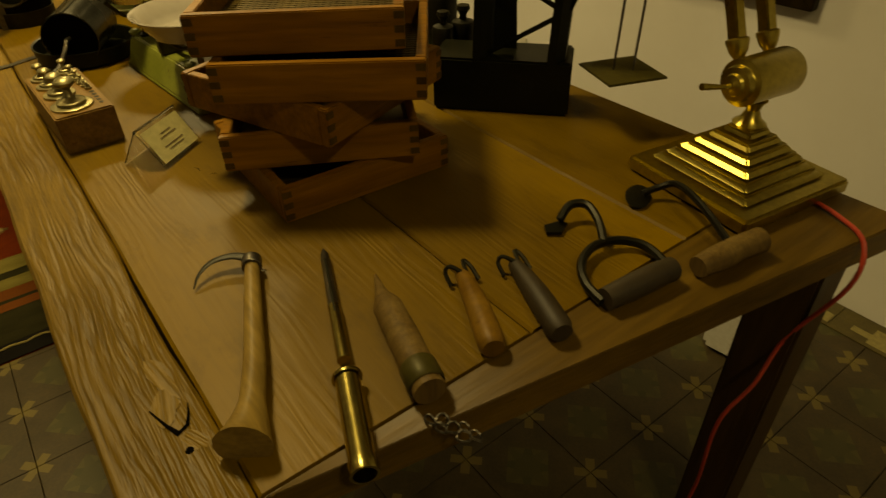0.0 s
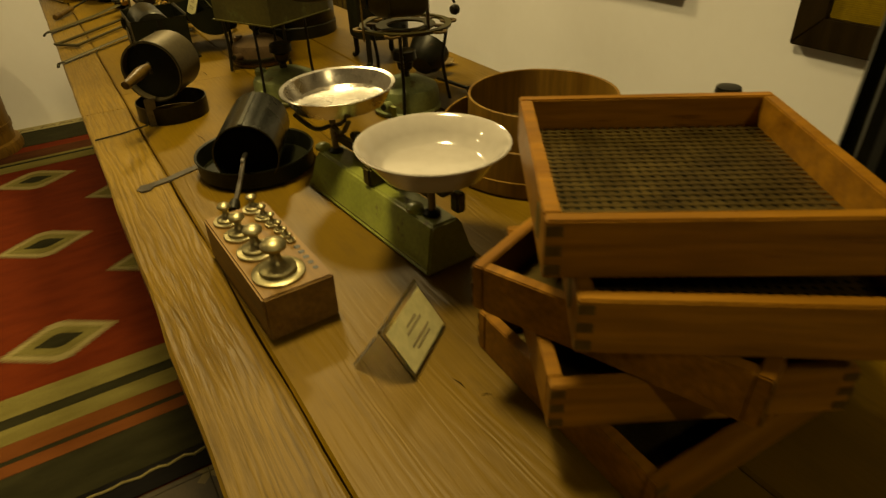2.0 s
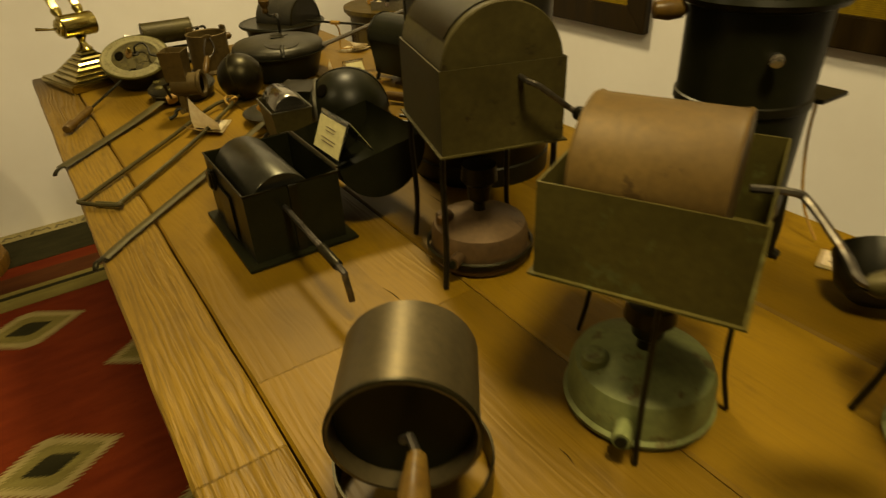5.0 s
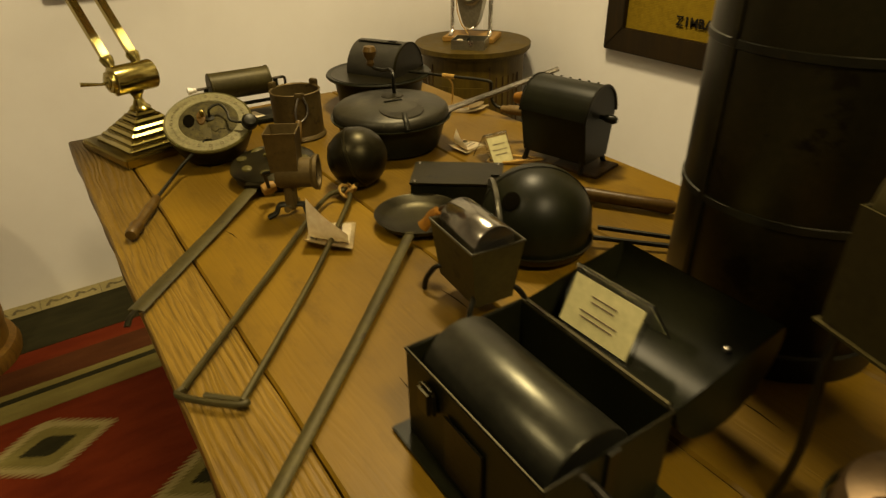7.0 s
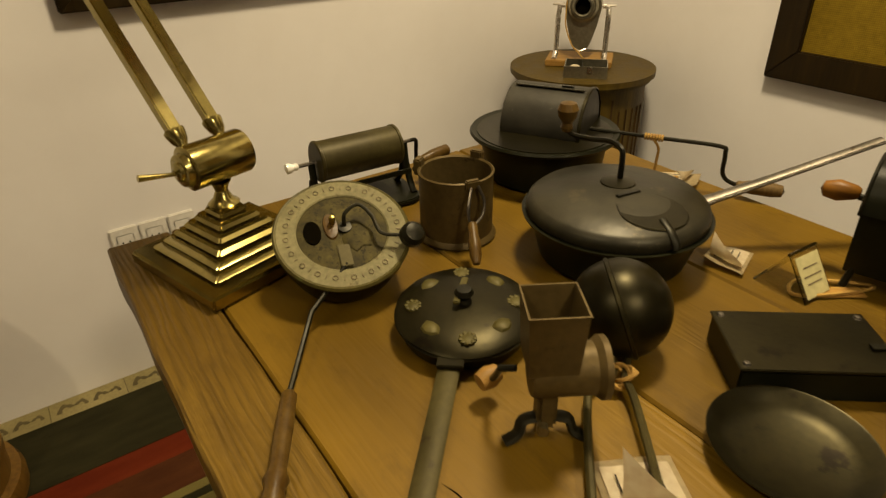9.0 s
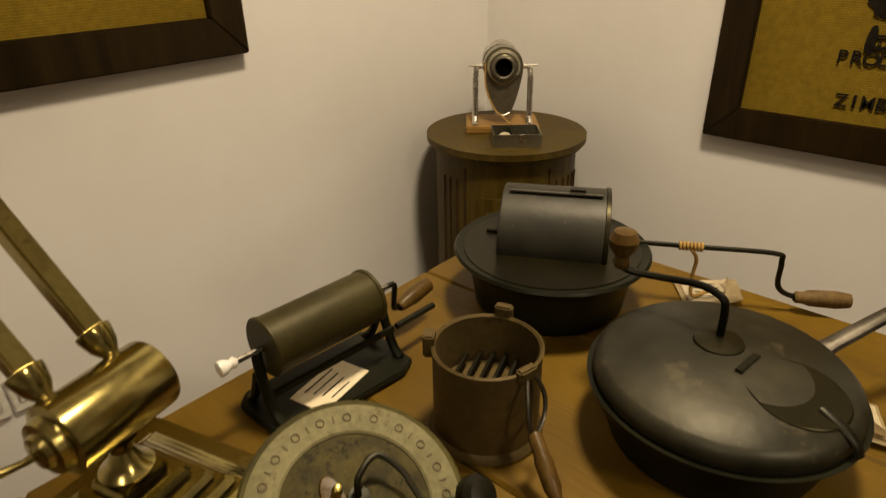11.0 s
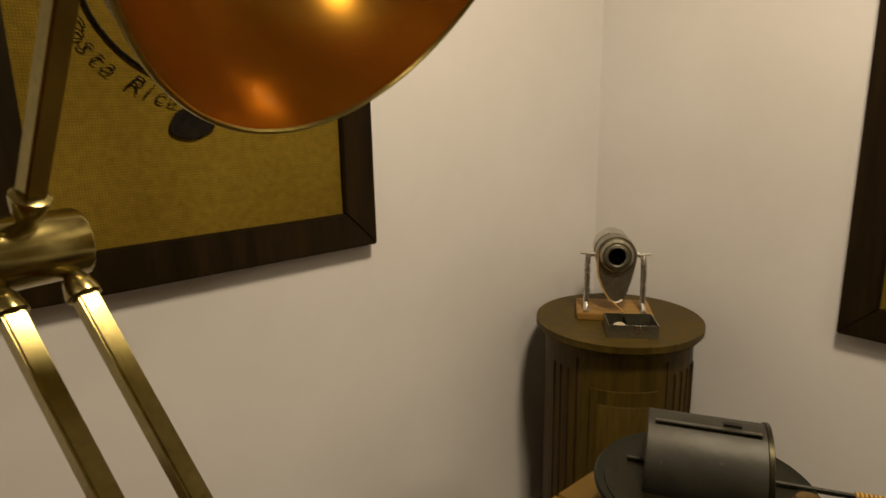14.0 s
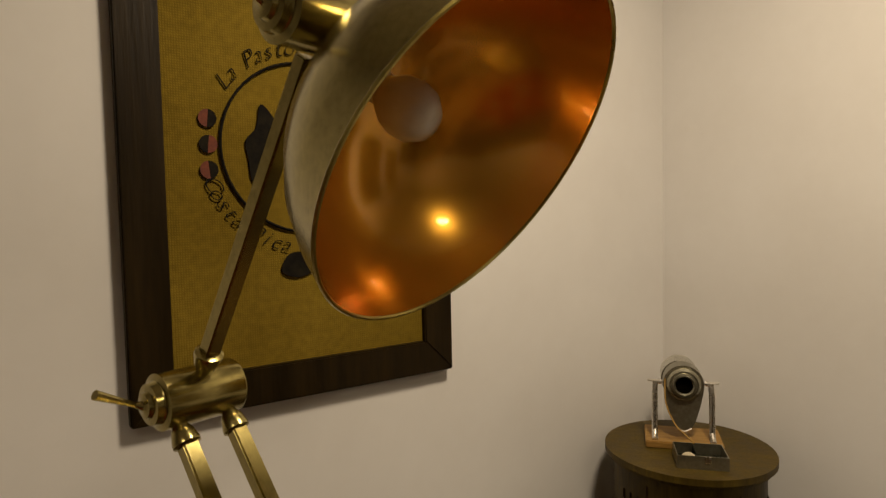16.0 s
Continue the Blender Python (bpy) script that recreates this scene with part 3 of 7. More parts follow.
# ---- pictures on the walls: coffee sacks in dark frames ----
def framed_sack(width, height, m, label, bottom_extra=0.0):
    """Local x runs along the wall, z up, -y into the room; the origin is the lower left corner on the wall."""
    t = thing("framed_coffee_sack", label, "picture", m, "framed coffee sacks on the walls")
    f = 0.083
    part("frame_rail", prism([(0, 0), (width, 0), (width - f, f), (f, f)], 0, 0.03, m=pose(0, 0, 0, 90), bevel=0.003), M_frame, t)
    part("frame_rail", prism([(0, height), (f, height - f), (width - f, height - f), (width, height)], 0, 0.03, m=pose(0, 0, 0, 90), bevel=0.003), M_frame, t)
    part("frame_stile", prism([(0, 0), (f, f), (f, height - f), (0, height)], 0, 0.03, m=pose(0, 0, 0, 90), bevel=0.003), M_frame, t)
    part("frame_stile", prism([(width, 0), (width, height), (width - f, height - f), (width - f, f)], 0, 0.03, m=pose(0, 0, 0, 90), bevel=0.003), M_frame, t)
    bm = bmesh.new()
    nx, nz = 26, 34
    grid = [[bm.verts.new((f - 0.004 + (width - 2 * f + 0.008) * i / nx, -0.014 + 0.0022 * noise.noise(Vector((i * 0.35, k * 0.3, width))), f - 0.004 + (height - 2 * f + 0.008) * k / nz)) for i in range(nx + 1)] for k in range(nz + 1)]
    for a, b in zip(grid, grid[1:]):
        for i in range(nx):
            bm.faces.new((a[i], a[i + 1], b[i + 1], b[i]))
    part("sack", bm, M_burlap, t, "printed burlap", angle=180)
    part("backing", box(width - 0.02, 0.008, height - 0.02, (width / 2, -0.005, height / 2), 0), M_leg, t)
    return t


def blob(points, m, steps=5):
    return prism([(v.x, v.y) for v in curve([(x, y, 0) for x, y in points], steps, True)], 0, 0.0012, m=m)


# the sack from Zimbabwe, on the east wall (local x runs towards -y of the room)
zim = framed_sack(0.787, 1.12, pose(2.179, 3.951, 0.762, 0, 0, -90), "Zimbabwe coffee sack with printed bird and berries, dark frame")
P = lambda x, z: pose(x, -0.0185, z, 90)  # noqa: E731
for text, z, mid, pitch in (("PRODUCE OF", 0.232, 0.4135, 0.0292), ("ZIMBABWE", 0.134, 0.3985, 0.0272)):
    for i, ch in enumerate(text):
        if ch != " ":
            wide = {"W": 0.74, "M": 0.95, "I": 1.4}.get(ch, 1.02)
            part("letter", lettering(ch, 0.043, P(mid + pitch * (i - (len(text) - 1) / 2), z) @ Matrix.Diagonal((wide, 1, 1, 1)), None, 0.001, thin=-0.0003), M_ink, zim)
for z, h in ((0.283, 0.007), (0.258, 0.007)):
    part("banner", box(0.176, 0.0012, h, (0.416, -0.0185, z), 0), M_ink, zim)
for x in (0.331, 0.501):
    part("banner_post", blob([(-0.009, -0.026), (0.007, -0.024), (0.009, 0.012), (0.004, 0.030), (-0.006, 0.026), (-0.011, 0.0)], P(x, 0.275)), M_ink, zim)
for i in range(9):
    part("banner_word", box(0.008 + 0.004 * (i % 3), 0.0012, 0.006, (0.347 + 0.0175 * i, -0.0185, 0.2705), 0), M_ink, zim)
part("bird", blob([(-0.085, 0.085), (-0.090, 0.115), (-0.07, 0.15), (-0.03, 0.175), (-0.02, 0.21), (-0.01, 0.26), (0.03, 0.265), (0.05, 0.23), (0.05, 0.19), (0.035, 0.17), (0.02, 0.13), (-0.012, 0.11), (-0.016, 0.06), (-0.045, 0.045), (-0.075, 0.055)], P(0.370, 0.325)), M_ink, zim)
part("leaf", blob([(-0.05, 0.022), (-0.02, 0.03), (0.0, 0.024), (0.004, -0.012), (-0.03, -0.008), (-0.032, 0.004)], P(0.352, 0.335)), M_ink, zim)
part("leaf", blob([(-0.06, 0.0), (0.0, 0.035), (0.075, 0.02), (0.03, -0.03), (-0.03, -0.035)], P(0.52, 0.52)), M_ink, zim)
part("leaf", blob([(-0.05, 0.0), (0.0, 0.03), (0.06, 0.01), (0.02, -0.03)], P(0.47, 0.60)), M_ink, zim)
part("shield", tube(curve([(0.352, -0.0185, 0.475), (0.354, -0.0185, 0.38), (0.372, -0.0185, 0.337), (0.398, -0.0185, 0.318), (0.416, -0.0185, 0.313), (0.434, -0.0185, 0.318), (0.460, -0.0185, 0.337), (0.478, -0.0185, 0.38), (0.480, -0.0185, 0.475)], 4), 0.0024, 5), M_ink, zim)
for x, z in ((0, 0), (-0.019, 0.031), (0.019, 0.031), (-0.038, 0.062), (0, 0.062), (0.038, 0.062), (-0.038, 0.095), (0, 0.095), (0.038, 0.095)):
    part("berry", lathe([(0.0, 0.0015), (0.0165, 0.0012), (0.0178, 0)], 16, m=P(0.412 + x, 0.342 + z)), M_red_ink, zim)

# two more framed sacks further back on the east wall
s2 = framed_sack(0.825, 1.12, pose(2.179, 2.84, 0.832, 0, 0, -90), "plain coffee sack in a dark wooden frame")
part("print_mark", box(0.34, 0.0012, 0.02, (0.39, -0.0185, 0.50), 0), M_ink, s2)
part("print_mark", box(0.24, 0.0012, 0.02, (0.39, -0.0185, 0.44), 0), M_ink, s2)
s3 = framed_sack(0.787, 1.12, pose(2.179, 1.619, 0.772, 0, 0, -90), "orange-brown coffee sack in a dark wooden frame")
part("print_mark", box(0.3, 0.0012, 0.02, (0.39, -0.0185, 0.5), 0), M_ink, s3)

# the sack from Costa Rica, on the north wall
cr = framed_sack(0.768, 1.13, pose(0.479, 4.719, 1.028), "Costa Rica coffee sack with printed circle, dark frame")
CX, CZ = 0.382, 0.562
part("ring", tube([(CX + 0.188 * math.cos(a * 0.1309), -0.0185, CZ + 0.188 * math.sin(a * 0.1309)) for a in range(48)], 0.0032, 5, closed=True), M_ink, cr)


def arc_text(text, r, a0, step, inward, size):
    for i, ch in enumerate(text):
        if ch != " ":
            a = radians(a0 + step * i)
            turn = math.degrees(a) - 90 if not inward else math.degrees(a) + 90
            part("letter", lettering(ch, size, P(CX + r * math.cos(a), CZ + r * math.sin(a)) @ pose(0, 0, 0, 0, 0, turn), None, 0.001, shear=0.35, thin=0.0011), M_ink, cr)


arc_text("La Pastora", 0.220, 144, -6.4, False, 0.051)
arc_text("Costa Rica", 0.222, 201, 6.1, True, 0.050)
for z, turn in ((0.053, 84), (0.0, 264), (-0.053, 96)):
    part("bean", lathe([(0.0, 0.0012), (0.0185, 0.0012), (0.0185, 0)], 18, m=P(CX - 0.212, CZ + z) @ pose(0, 0, 0, 0, 0, turn), arc=(0, 180)), M_red_ink, cr)
    part("bean_half", lathe([(0.0, 0.0012), (0.0185, 0.0012), (0.0185, 0)], 18, m=P(CX - 0.212, CZ + z) @ pose(0, 0, 0, 0, 0, turn), arc=(180, 360)), M_ink, cr)
part("tree_print", blob([(-0.02, -0.07), (0.03, -0.075), (0.035, -0.02), (0.06, 0.02), (0.03, 0.07), (0.0, 0.10), (-0.012, 0.05), (-0.035, 0.02), (-0.03, -0.02)], P(CX - 0.10, CZ - 0.01)), M_ink, cr)
part("tree_print", blob([(-0.06, -0.05), (0.06, -0.05), (0.10, 0.0), (0.04, 0.05), (-0.02, 0.03), (-0.08, 0.01)], P(CX + 0.06, CZ + 0.02)), M_ink, cr)
part("leaf", blob([(-0.04, -0.012), (0.0, -0.028), (0.045, -0.008), (0.03, 0.024), (-0.02, 0.026)], P(CX - 0.025, CZ - 0.262)), M_ink, cr)

# ---- sockets ----
for x in (0.470, 0.546, 0.622):
    s = thing("wall_socket", "white plastic wall socket plate", "socket", pose(x, 4.719, 0.435), "wall sockets")
    part("plate", box(0.072, 0.009, 0.086, (0, -0.005, 0), 0.003), M_plastic, s)
    part("insert", box(0.045, 0.004, 0.045, (0, -0.010, 0), 0.002), M_plastic, s)
    for d in (-0.009, 0.009):
        # black discs stand for the shadow in the pin holes
        part("hole", lathe([(0, 0.0), (0.0026, 0.0), (0.0026, 0.002), (0, 0.002)], 10, m=pose(d, -0.0105, 0, 90)), M_black, s)
s = thing("wall_socket", "white plastic double wall socket low on the wall", "socket", pose(2.179, 1.93, 0.41), "wall sockets")
part("plate", box(0.009, 0.12, 0.075, (-0.005, 0, 0), 0.003), M_plastic, s)
part("insert", box(0.004, 0.09, 0.045, (-0.010, 0, 0), 0.002), M_plastic, s)

# ---- round wooden tub on the floor by the north wall ----
tub = thing("wooden_tub", "round brown wooden tub standing on the floor", "tub", pose(-0.125, 4.47, 0))
part("body", lathe([(0, 0.05), (0.185, 0.05), (0.19, 0.25), (0.185, 0.55), (0.17, 0.55), (0.165, 0.08), (0, 0.08)], 40), M_bent, tub)
part("foot_ring", lathe([(0.17, 0.0), (0.208, 0.0), (0.212, 0.03), (0.205, 0.055), (0.186, 0.06), (0.17, 0.05), (0.17, 0.0)], 40), M_bent, tub)
part("hoop", lathe([(0.1885, 0.12), (0.1925, 0.122), (0.1935, 0.148), (0.19, 0.15), (0.1885, 0.12)], 40), M_bent, tub)

# ---- corner cabinet with a small sample roaster ----
cab = thing("corner_cabinet", "round-fronted oak corner cabinet with grooved sides and a door", "cabinet", pose(1.916, 4.443, 0))


def bow(r, x1, y1, n=44):
    """A circle cut off by the two walls."""
    pts = []
    for i in range(n):
        a = 2 * math.pi * i / n
        pts.append((min(x1, r * math.cos(a)), min(y1, r * math.sin(a))))
    return pts


part("body", prism(bow(0.210, 0.235, 0.255), 0.04, 0.706), M_cabinet, cab)
part("plinth", prism(bow(0.218, 0.238, 0.258), 0.0, 0.05), M_cabinet, cab)
part("top_moulding", prism(bow(0.226, 0.240, 0.262), 0.706, 0.719, bevel=0.003), M_cabinet, cab)
part("top", prism(bow(0.237, 0.243, 0.266), 0.719, 0.737, bevel=0.004), M_cabinet, cab)
part("door", lathe([(0.2095, 0.08), (0.2155, 0.08), (0.2155, 0.60), (0.2095, 0.60), (0.2095, 0.08)], 14, arc=(196, 244)), M_cabinet, cab)
part("door_panel", lathe([(0.215, 0.12), (0.218, 0.125), (0.218, 0.555), (0.215, 0.56), (0.215, 0.12)], 14, arc=(201, 239)), M_cabinet, cab)
for a in (160, 168, 176, 184, 252, 260, 268, 276, 284, 292):
    part("flute", box(0.008, 0.007, 0.52 if a not in (252, 184) else 0.60, (0, 0, 0), 0.003), M_leg, cab, m=pose(0.2095 * math.cos(radians(a)), 0.2095 * math.sin(radians(a)), 0.38, 0, 0, a))

gen = thing("sample_roaster", "small chrome sample roaster with round mouth on a pine board", "roaster", pose(1.930, 4.470, 0.737, 0, 0, -51))
# local -y faces the room
part("board", box(0.215, 0.15, 0.02, (0, 0.01, 0.01), 0.003), M_pale, gen)
part("drum", lathe([(0, 0.115), (0.050, 0.113), (0.055, 0.108), (0.056, 0.02), (0, 0.02)], 40, m=pose(-0.004, 0.02, 0.183, -90)), M_alu, gen, "dull aluminium drum")
drop = [(0.057 * math.cos(radians(a)), 0.183 + 0.057 * math.sin(radians(a))) for a in range(-12, 193, 12)]
drop += [(-0.047, 0.125), (-0.036, 0.085)] + [(0.030 * math.cos(radians(a)), 0.074 + 0.030 * math.sin(radians(a))) for a in range(195, 346, 15)] + [(0.036, 0.085), (0.047, 0.125)]
part("housing", prism(drop, -0.036, 0.030, m=pose(0, 0, 0, 90), bevel=0.009), M_nickel, gen, "tarnished nickel drop-shaped front")
part("mouth", lathe([(0.046, -0.006), (0.048, 0.002), (0.041, 0.010), (0.036, 0.010), (0.034, 0.016), (0.028, 0.018), (0.0245, 0.014), (0.023, -0.002), (0, -0.002)], 32, m=pose(0, -0.034, 0.186, 90)), M_nickel, gen)
# near-black cup stands for the shadow in the mouth, no real lining
part("mouth_lining", lathe([(0, -0.001), (0.0232, -0.001), (0.0238, 0.013), (0.0225, 0.013), (0.0215, 0.0006), (0, 0.0006)], 24, m=pose(0, -0.034, 0.186, 90)), M_crack_shadow, gen)
part("chute_lip", tube(curve([(-0.020, -0.037, 0.056), (0, -0.043, 0.049), (0.020, -0.037, 0.056)], 4), 0.003, 6), M_chrome, gen)
for s in (-1, 1):
    part("arm", tube([(s * 0.080, -0.052, 0.024), (s * 0.080, -0.030, 0.025), (s * 0.080, -0.014, 0.040), (s * 0.080, -0.004, 0.150), (s * 0.078, 0.004, 0.178), (s * 0.062, 0.006, 0.182)], 0.0085, 8, flat=0.38), M_chrome, gen)
    part("pin", tube([(s * 0.056, 0.006, 0.182), (s * 0.100, 0.006, 0.184)], 0.004, 8), M_chrome, gen)
part("flex", tube(curve([(-0.052, -0.030, 0.200), (-0.050, -0.045, 0.13), (-0.025, -0.070, 0.075), (0.000, -0.100, 0.058), (0.020, -0.125, 0.044)]), 0.0022, 6), M_string, gen)
drawer = thing("sample_tray", "small grey metal tray with open top on the cabinet", "tray", pose(1.836, 4.352, 0.7375, 0, 0, -48))
tray = box(0.132, 0.102, 0.003, (0, 0, 0.0015), 0)
for x, y, sx, sy in ((0, -0.0495, 0.132, 0.003), (0, 0.0495, 0.132, 0.003), (-0.0645, 0, 0.003, 0.096), (0.0645, 0, 0.003, 0.096)):
    tray = box(sx, sy, 0.033, (x, y, 0.0195), 0, tray)
part("body", tray, M_nickel, drawer)
part("lining", box(0.125, 0.095, 0.002, (0, 0, 0.0042), 0), M_black, drawer)
part("divider", box(0.002, 0.095, 0.026, (-0.012, 0, 0.018), 0), M_black, drawer)
part("clip", box(0.016, 0.006, 0.02, (0.012, -0.052, 0.027), 0.001), M_chrome, drawer)
part("paper_slip", lathe([(0, 0), (0.021, 0.0), (0.021, 0.0012), (0, 0.0012)], 14, m=pose(-0.034, -0.034, 0.018, 68, 0, 0), arc=(0, 180)), M_paper, drawer, "folded cream paper slip")


# ---- hand tools by the table's near end ----
def flat_pose(x, y, z=TOP, turn=0):
    return pose(x, y, z, 0, 0, turn)


# pruning hook: curved blade on a long wooden handle
t = thing("pruning_hook", "pruning hook with a curved steel blade and long wooden handle", "tool")
h = curve([(0.608, 0.730, 0.794), (0.575, 0.65, 0.795), (0.540, 0.565, 0.796), (0.512, 0.508, 0.797), (0.492, 0.478, 0.797)], 5)
part("handle", tube(h, 0.012, 14, radii=[0.0085 + 0.0003 * i if i < 14 else 0.0127 + 0.0024 * (i - 14) for i in range(len(h))]), wood("hook_handle_wood", (0.17, 0.11, 0.034), (0.23, 0.155, 0.05), (0.12, 0.07, 0.02), 0.4, "y", 1.5, 0.15), t)
part("collar", lathe([(0.0112, 0), (0.0122, 0.001), (0.0122, 0.016), (0.0112, 0.018)], 16, m=along((0.601, 0.713, 0.7945), (0.609, 0.732, 0.794))), M_steel, t)
blade = curve([(0.606, 0.728, 0.797), (0.590, 0.745, 0.798), (0.566, 0.752, 0.796), (0.546, 0.744, 0.791), (0.534, 0.731, 0.784)], 5)
part("blade", tube(blade, 0.006, 8, radii=[0.0085 - 0.00038 * i for i in range(len(blade))], flat=0.35), M_iron, t)

# brass coffee tryer
t = thing("brass_tryer", "pointed steel sampling tryer with a brass tube handle", "tool")
part("spike", tube([(0.690, 0.702, 0.786), (0.684, 0.686, 0.788), (0.650, 0.604, 0.790), (0.634, 0.566, 0.791)], 0.006, 12, radii=[0.0015, 0.0058, 0.0062, 0.0066]), M_steel, t)
# thin black rod paints the groove's shadow onto the spike
part("groove", tube([(0.678, 0.672, 0.7945), (0.640, 0.58, 0.7965)], 0.0018, 6), M_black, t)
part("sleeve", tube([(0.646, 0.594, 0.7905), (0.613, 0.514, 0.793)], 0.0072, 14), M_antique, t)
part("flange", lathe([(0, 0), (0.015, 0), (0.0155, 0.002), (0.015, 0.004), (0, 0.004)], 20, m=along((0.604, 0.493, 0.7945), (0.601, 0.485, 0.7945))), M_antique, t)
part("handle", lathe([(0.0125, 0), (0.0125, 0.09), (0.014, 0.098), (0.013, 0.106), (0.0105, 0.106), (0.0105, 0.03), (0, 0.03)], 24, m=along((0.602, 0.488, 0.7945), (0.562, 0.391, 0.7935))), M_antique, t)

# wooden spike with a chain
t = thing("planting_spike", "dark wooden planting spike with a short rusty chain", "tool")
sp = [(0.716, 0.620, 0.784), (0.700, 0.580, 0.788), (0.690, 0.552, 0.795), (0.676, 0.50, 0.797), (0.660, 0.445, 0.798), (0.655, 0.425, 0.798)]
part("shaft", tube(sp, 0.016, 16, radii=[0.0015, 0.008, 0.0165, 0.0175, 0.0172, 0.0165]), M_grey_wood, t)
part("ferrule", lathe([(0.0178, 0), (0.0192, 0.002), (0.0192, 0.026), (0.0178, 0.028)], 20, m=along((0.664, 0.459, 0.798), (0.657, 0.432, 0.798))), M_olive, t)
for i in range(7):
    u = i / 6
    c = Vector((0.642 + 0.022 * u + 0.006 * math.sin(i * 2.1), 0.408 - 0.040 * u, 0.7835))
    link = [c + Vector((0.0065 * math.cos(a) * (1 if i % 2 else 0.6), 0.0065 * math.sin(a), 0.002 * math.sin(2 * a))) for a in [k * math.pi / 5 for k in range(10)]]
    part("chain_link", tube(link, 0.0014, 5, closed=True), M_steel, t)

# two small hook tools
for name, p in (("pale", ((0.792, 0.548, 0.792), (0.770, 0.495, 0.793), (0.741, 0.433, 0.793))), ("dark", ((0.853, 0.524, 0.792), (0.835, 0.47, 0.794), (0.811, 0.405, 0.794)))):
    mat = M_bent if name == "pale" else M_leather
    t = thing("hook_tool", "small two-pronged hook tool with a " + {"pale": "light brown", "dark": "dark"}[name] + " wooden handle", "tool", group="small hook tools")
    q = curve(p, 6)
    part("handle", tube(q, 0.012, 14, radii=[0.0085 + 0.0065 * math.sin(min(1.0, i / 12) * 1.9) if i < 12 else 0.012 for i in range(len(q))]), mat, t)
    d = Vector(p[0])
    for s, tip in ((-1, (-0.016, 0.012, 0.002)), (1, (0.014, 0.002, 0.004))):
        part("prong", tube(curve([d + Vector((0, -0.012, 0.004)), d + Vector((tip[0] * 0.6, 0.010, 0.010)), d + Vector(tip), d + Vector((tip[0] * 1.1, tip[1] - 0.014, -0.008))], 4), 0.0026, 7), M_iron, t)

# D-shaped ring tool with a wooden grip and hooked blade
t = thing("ring_scraper", "iron scraper with a D-shaped loop and wooden grip", "tool")
loop = curve([(0.886, 0.415, 0.789), (0.893, 0.447, 0.791), (0.915, 0.474, 0.793), (0.950, 0.487, 0.794), (0.985, 0.478, 0.793), (1.004, 0.452, 0.791), (0.999, 0.420, 0.789), (0.988, 0.400, 0.788)], 5)
part("loop", tube(loop, 0.0058, 8), M_iron, t)
part("grip", tube([(0.886, 0.413, 0.794), (0.92, 0.408, 0.795), (0.955, 0.404, 0.796), (0.988, 0.400, 0.795)], 0.0145, 14, radii=[0.0135, 0.0155, 0.0155, 0.0145]), M_leather, t)
part("neck", tube(curve([(0.966, 0.484, 0.794), (0.990, 0.515, 0.800), (1.000, 0.545, 0.806), (0.984, 0.560, 0.804), (0.963, 0.556, 0.792)], 5), 0.0058, 8), M_iron, t)
part("blade", prism([(0.945, 0.566), (0.935, 0.552), (0.950, 0.540), (0.972, 0.550), (0.968, 0.560)], 0.7825, 0.7865), M_iron, t)

# small scraper with a rough wooden handle
t = thing("hand_hoe", "small iron hoe with a bent neck and rough wooden handle", "tool")
part("handle", tube([(1.012, 0.382, 0.796), (1.045, 0.377, 0.797), (1.08, 0.374, 0.797), (1.116, 0.366, 0.797)], 0.015, 14, radii=[0.013, 0.0165, 0.0155, 0.0165]), M_grey_wood, t)
part("neck", tube(curve([(1.078, 0.384, 0.798), (1.090, 0.42, 0.812), (1.108, 0.462, 0.818), (1.128, 0.500, 0.810), (1.122, 0.518, 0.800), (1.100, 0.530, 0.792)], 5), 0.0048, 8), M_iron, t)
part("blade", lathe([(0, 0), (0.018, 0.001), (0.024, 0.003), (0.018, 0.004), (0, 0.004)], 18, m=pose(1.096, 0.534, 0.784, 6, -5, 30) @ Matrix.Diagonal((1.15, 0.75, 1, 1))), M_iron, t)


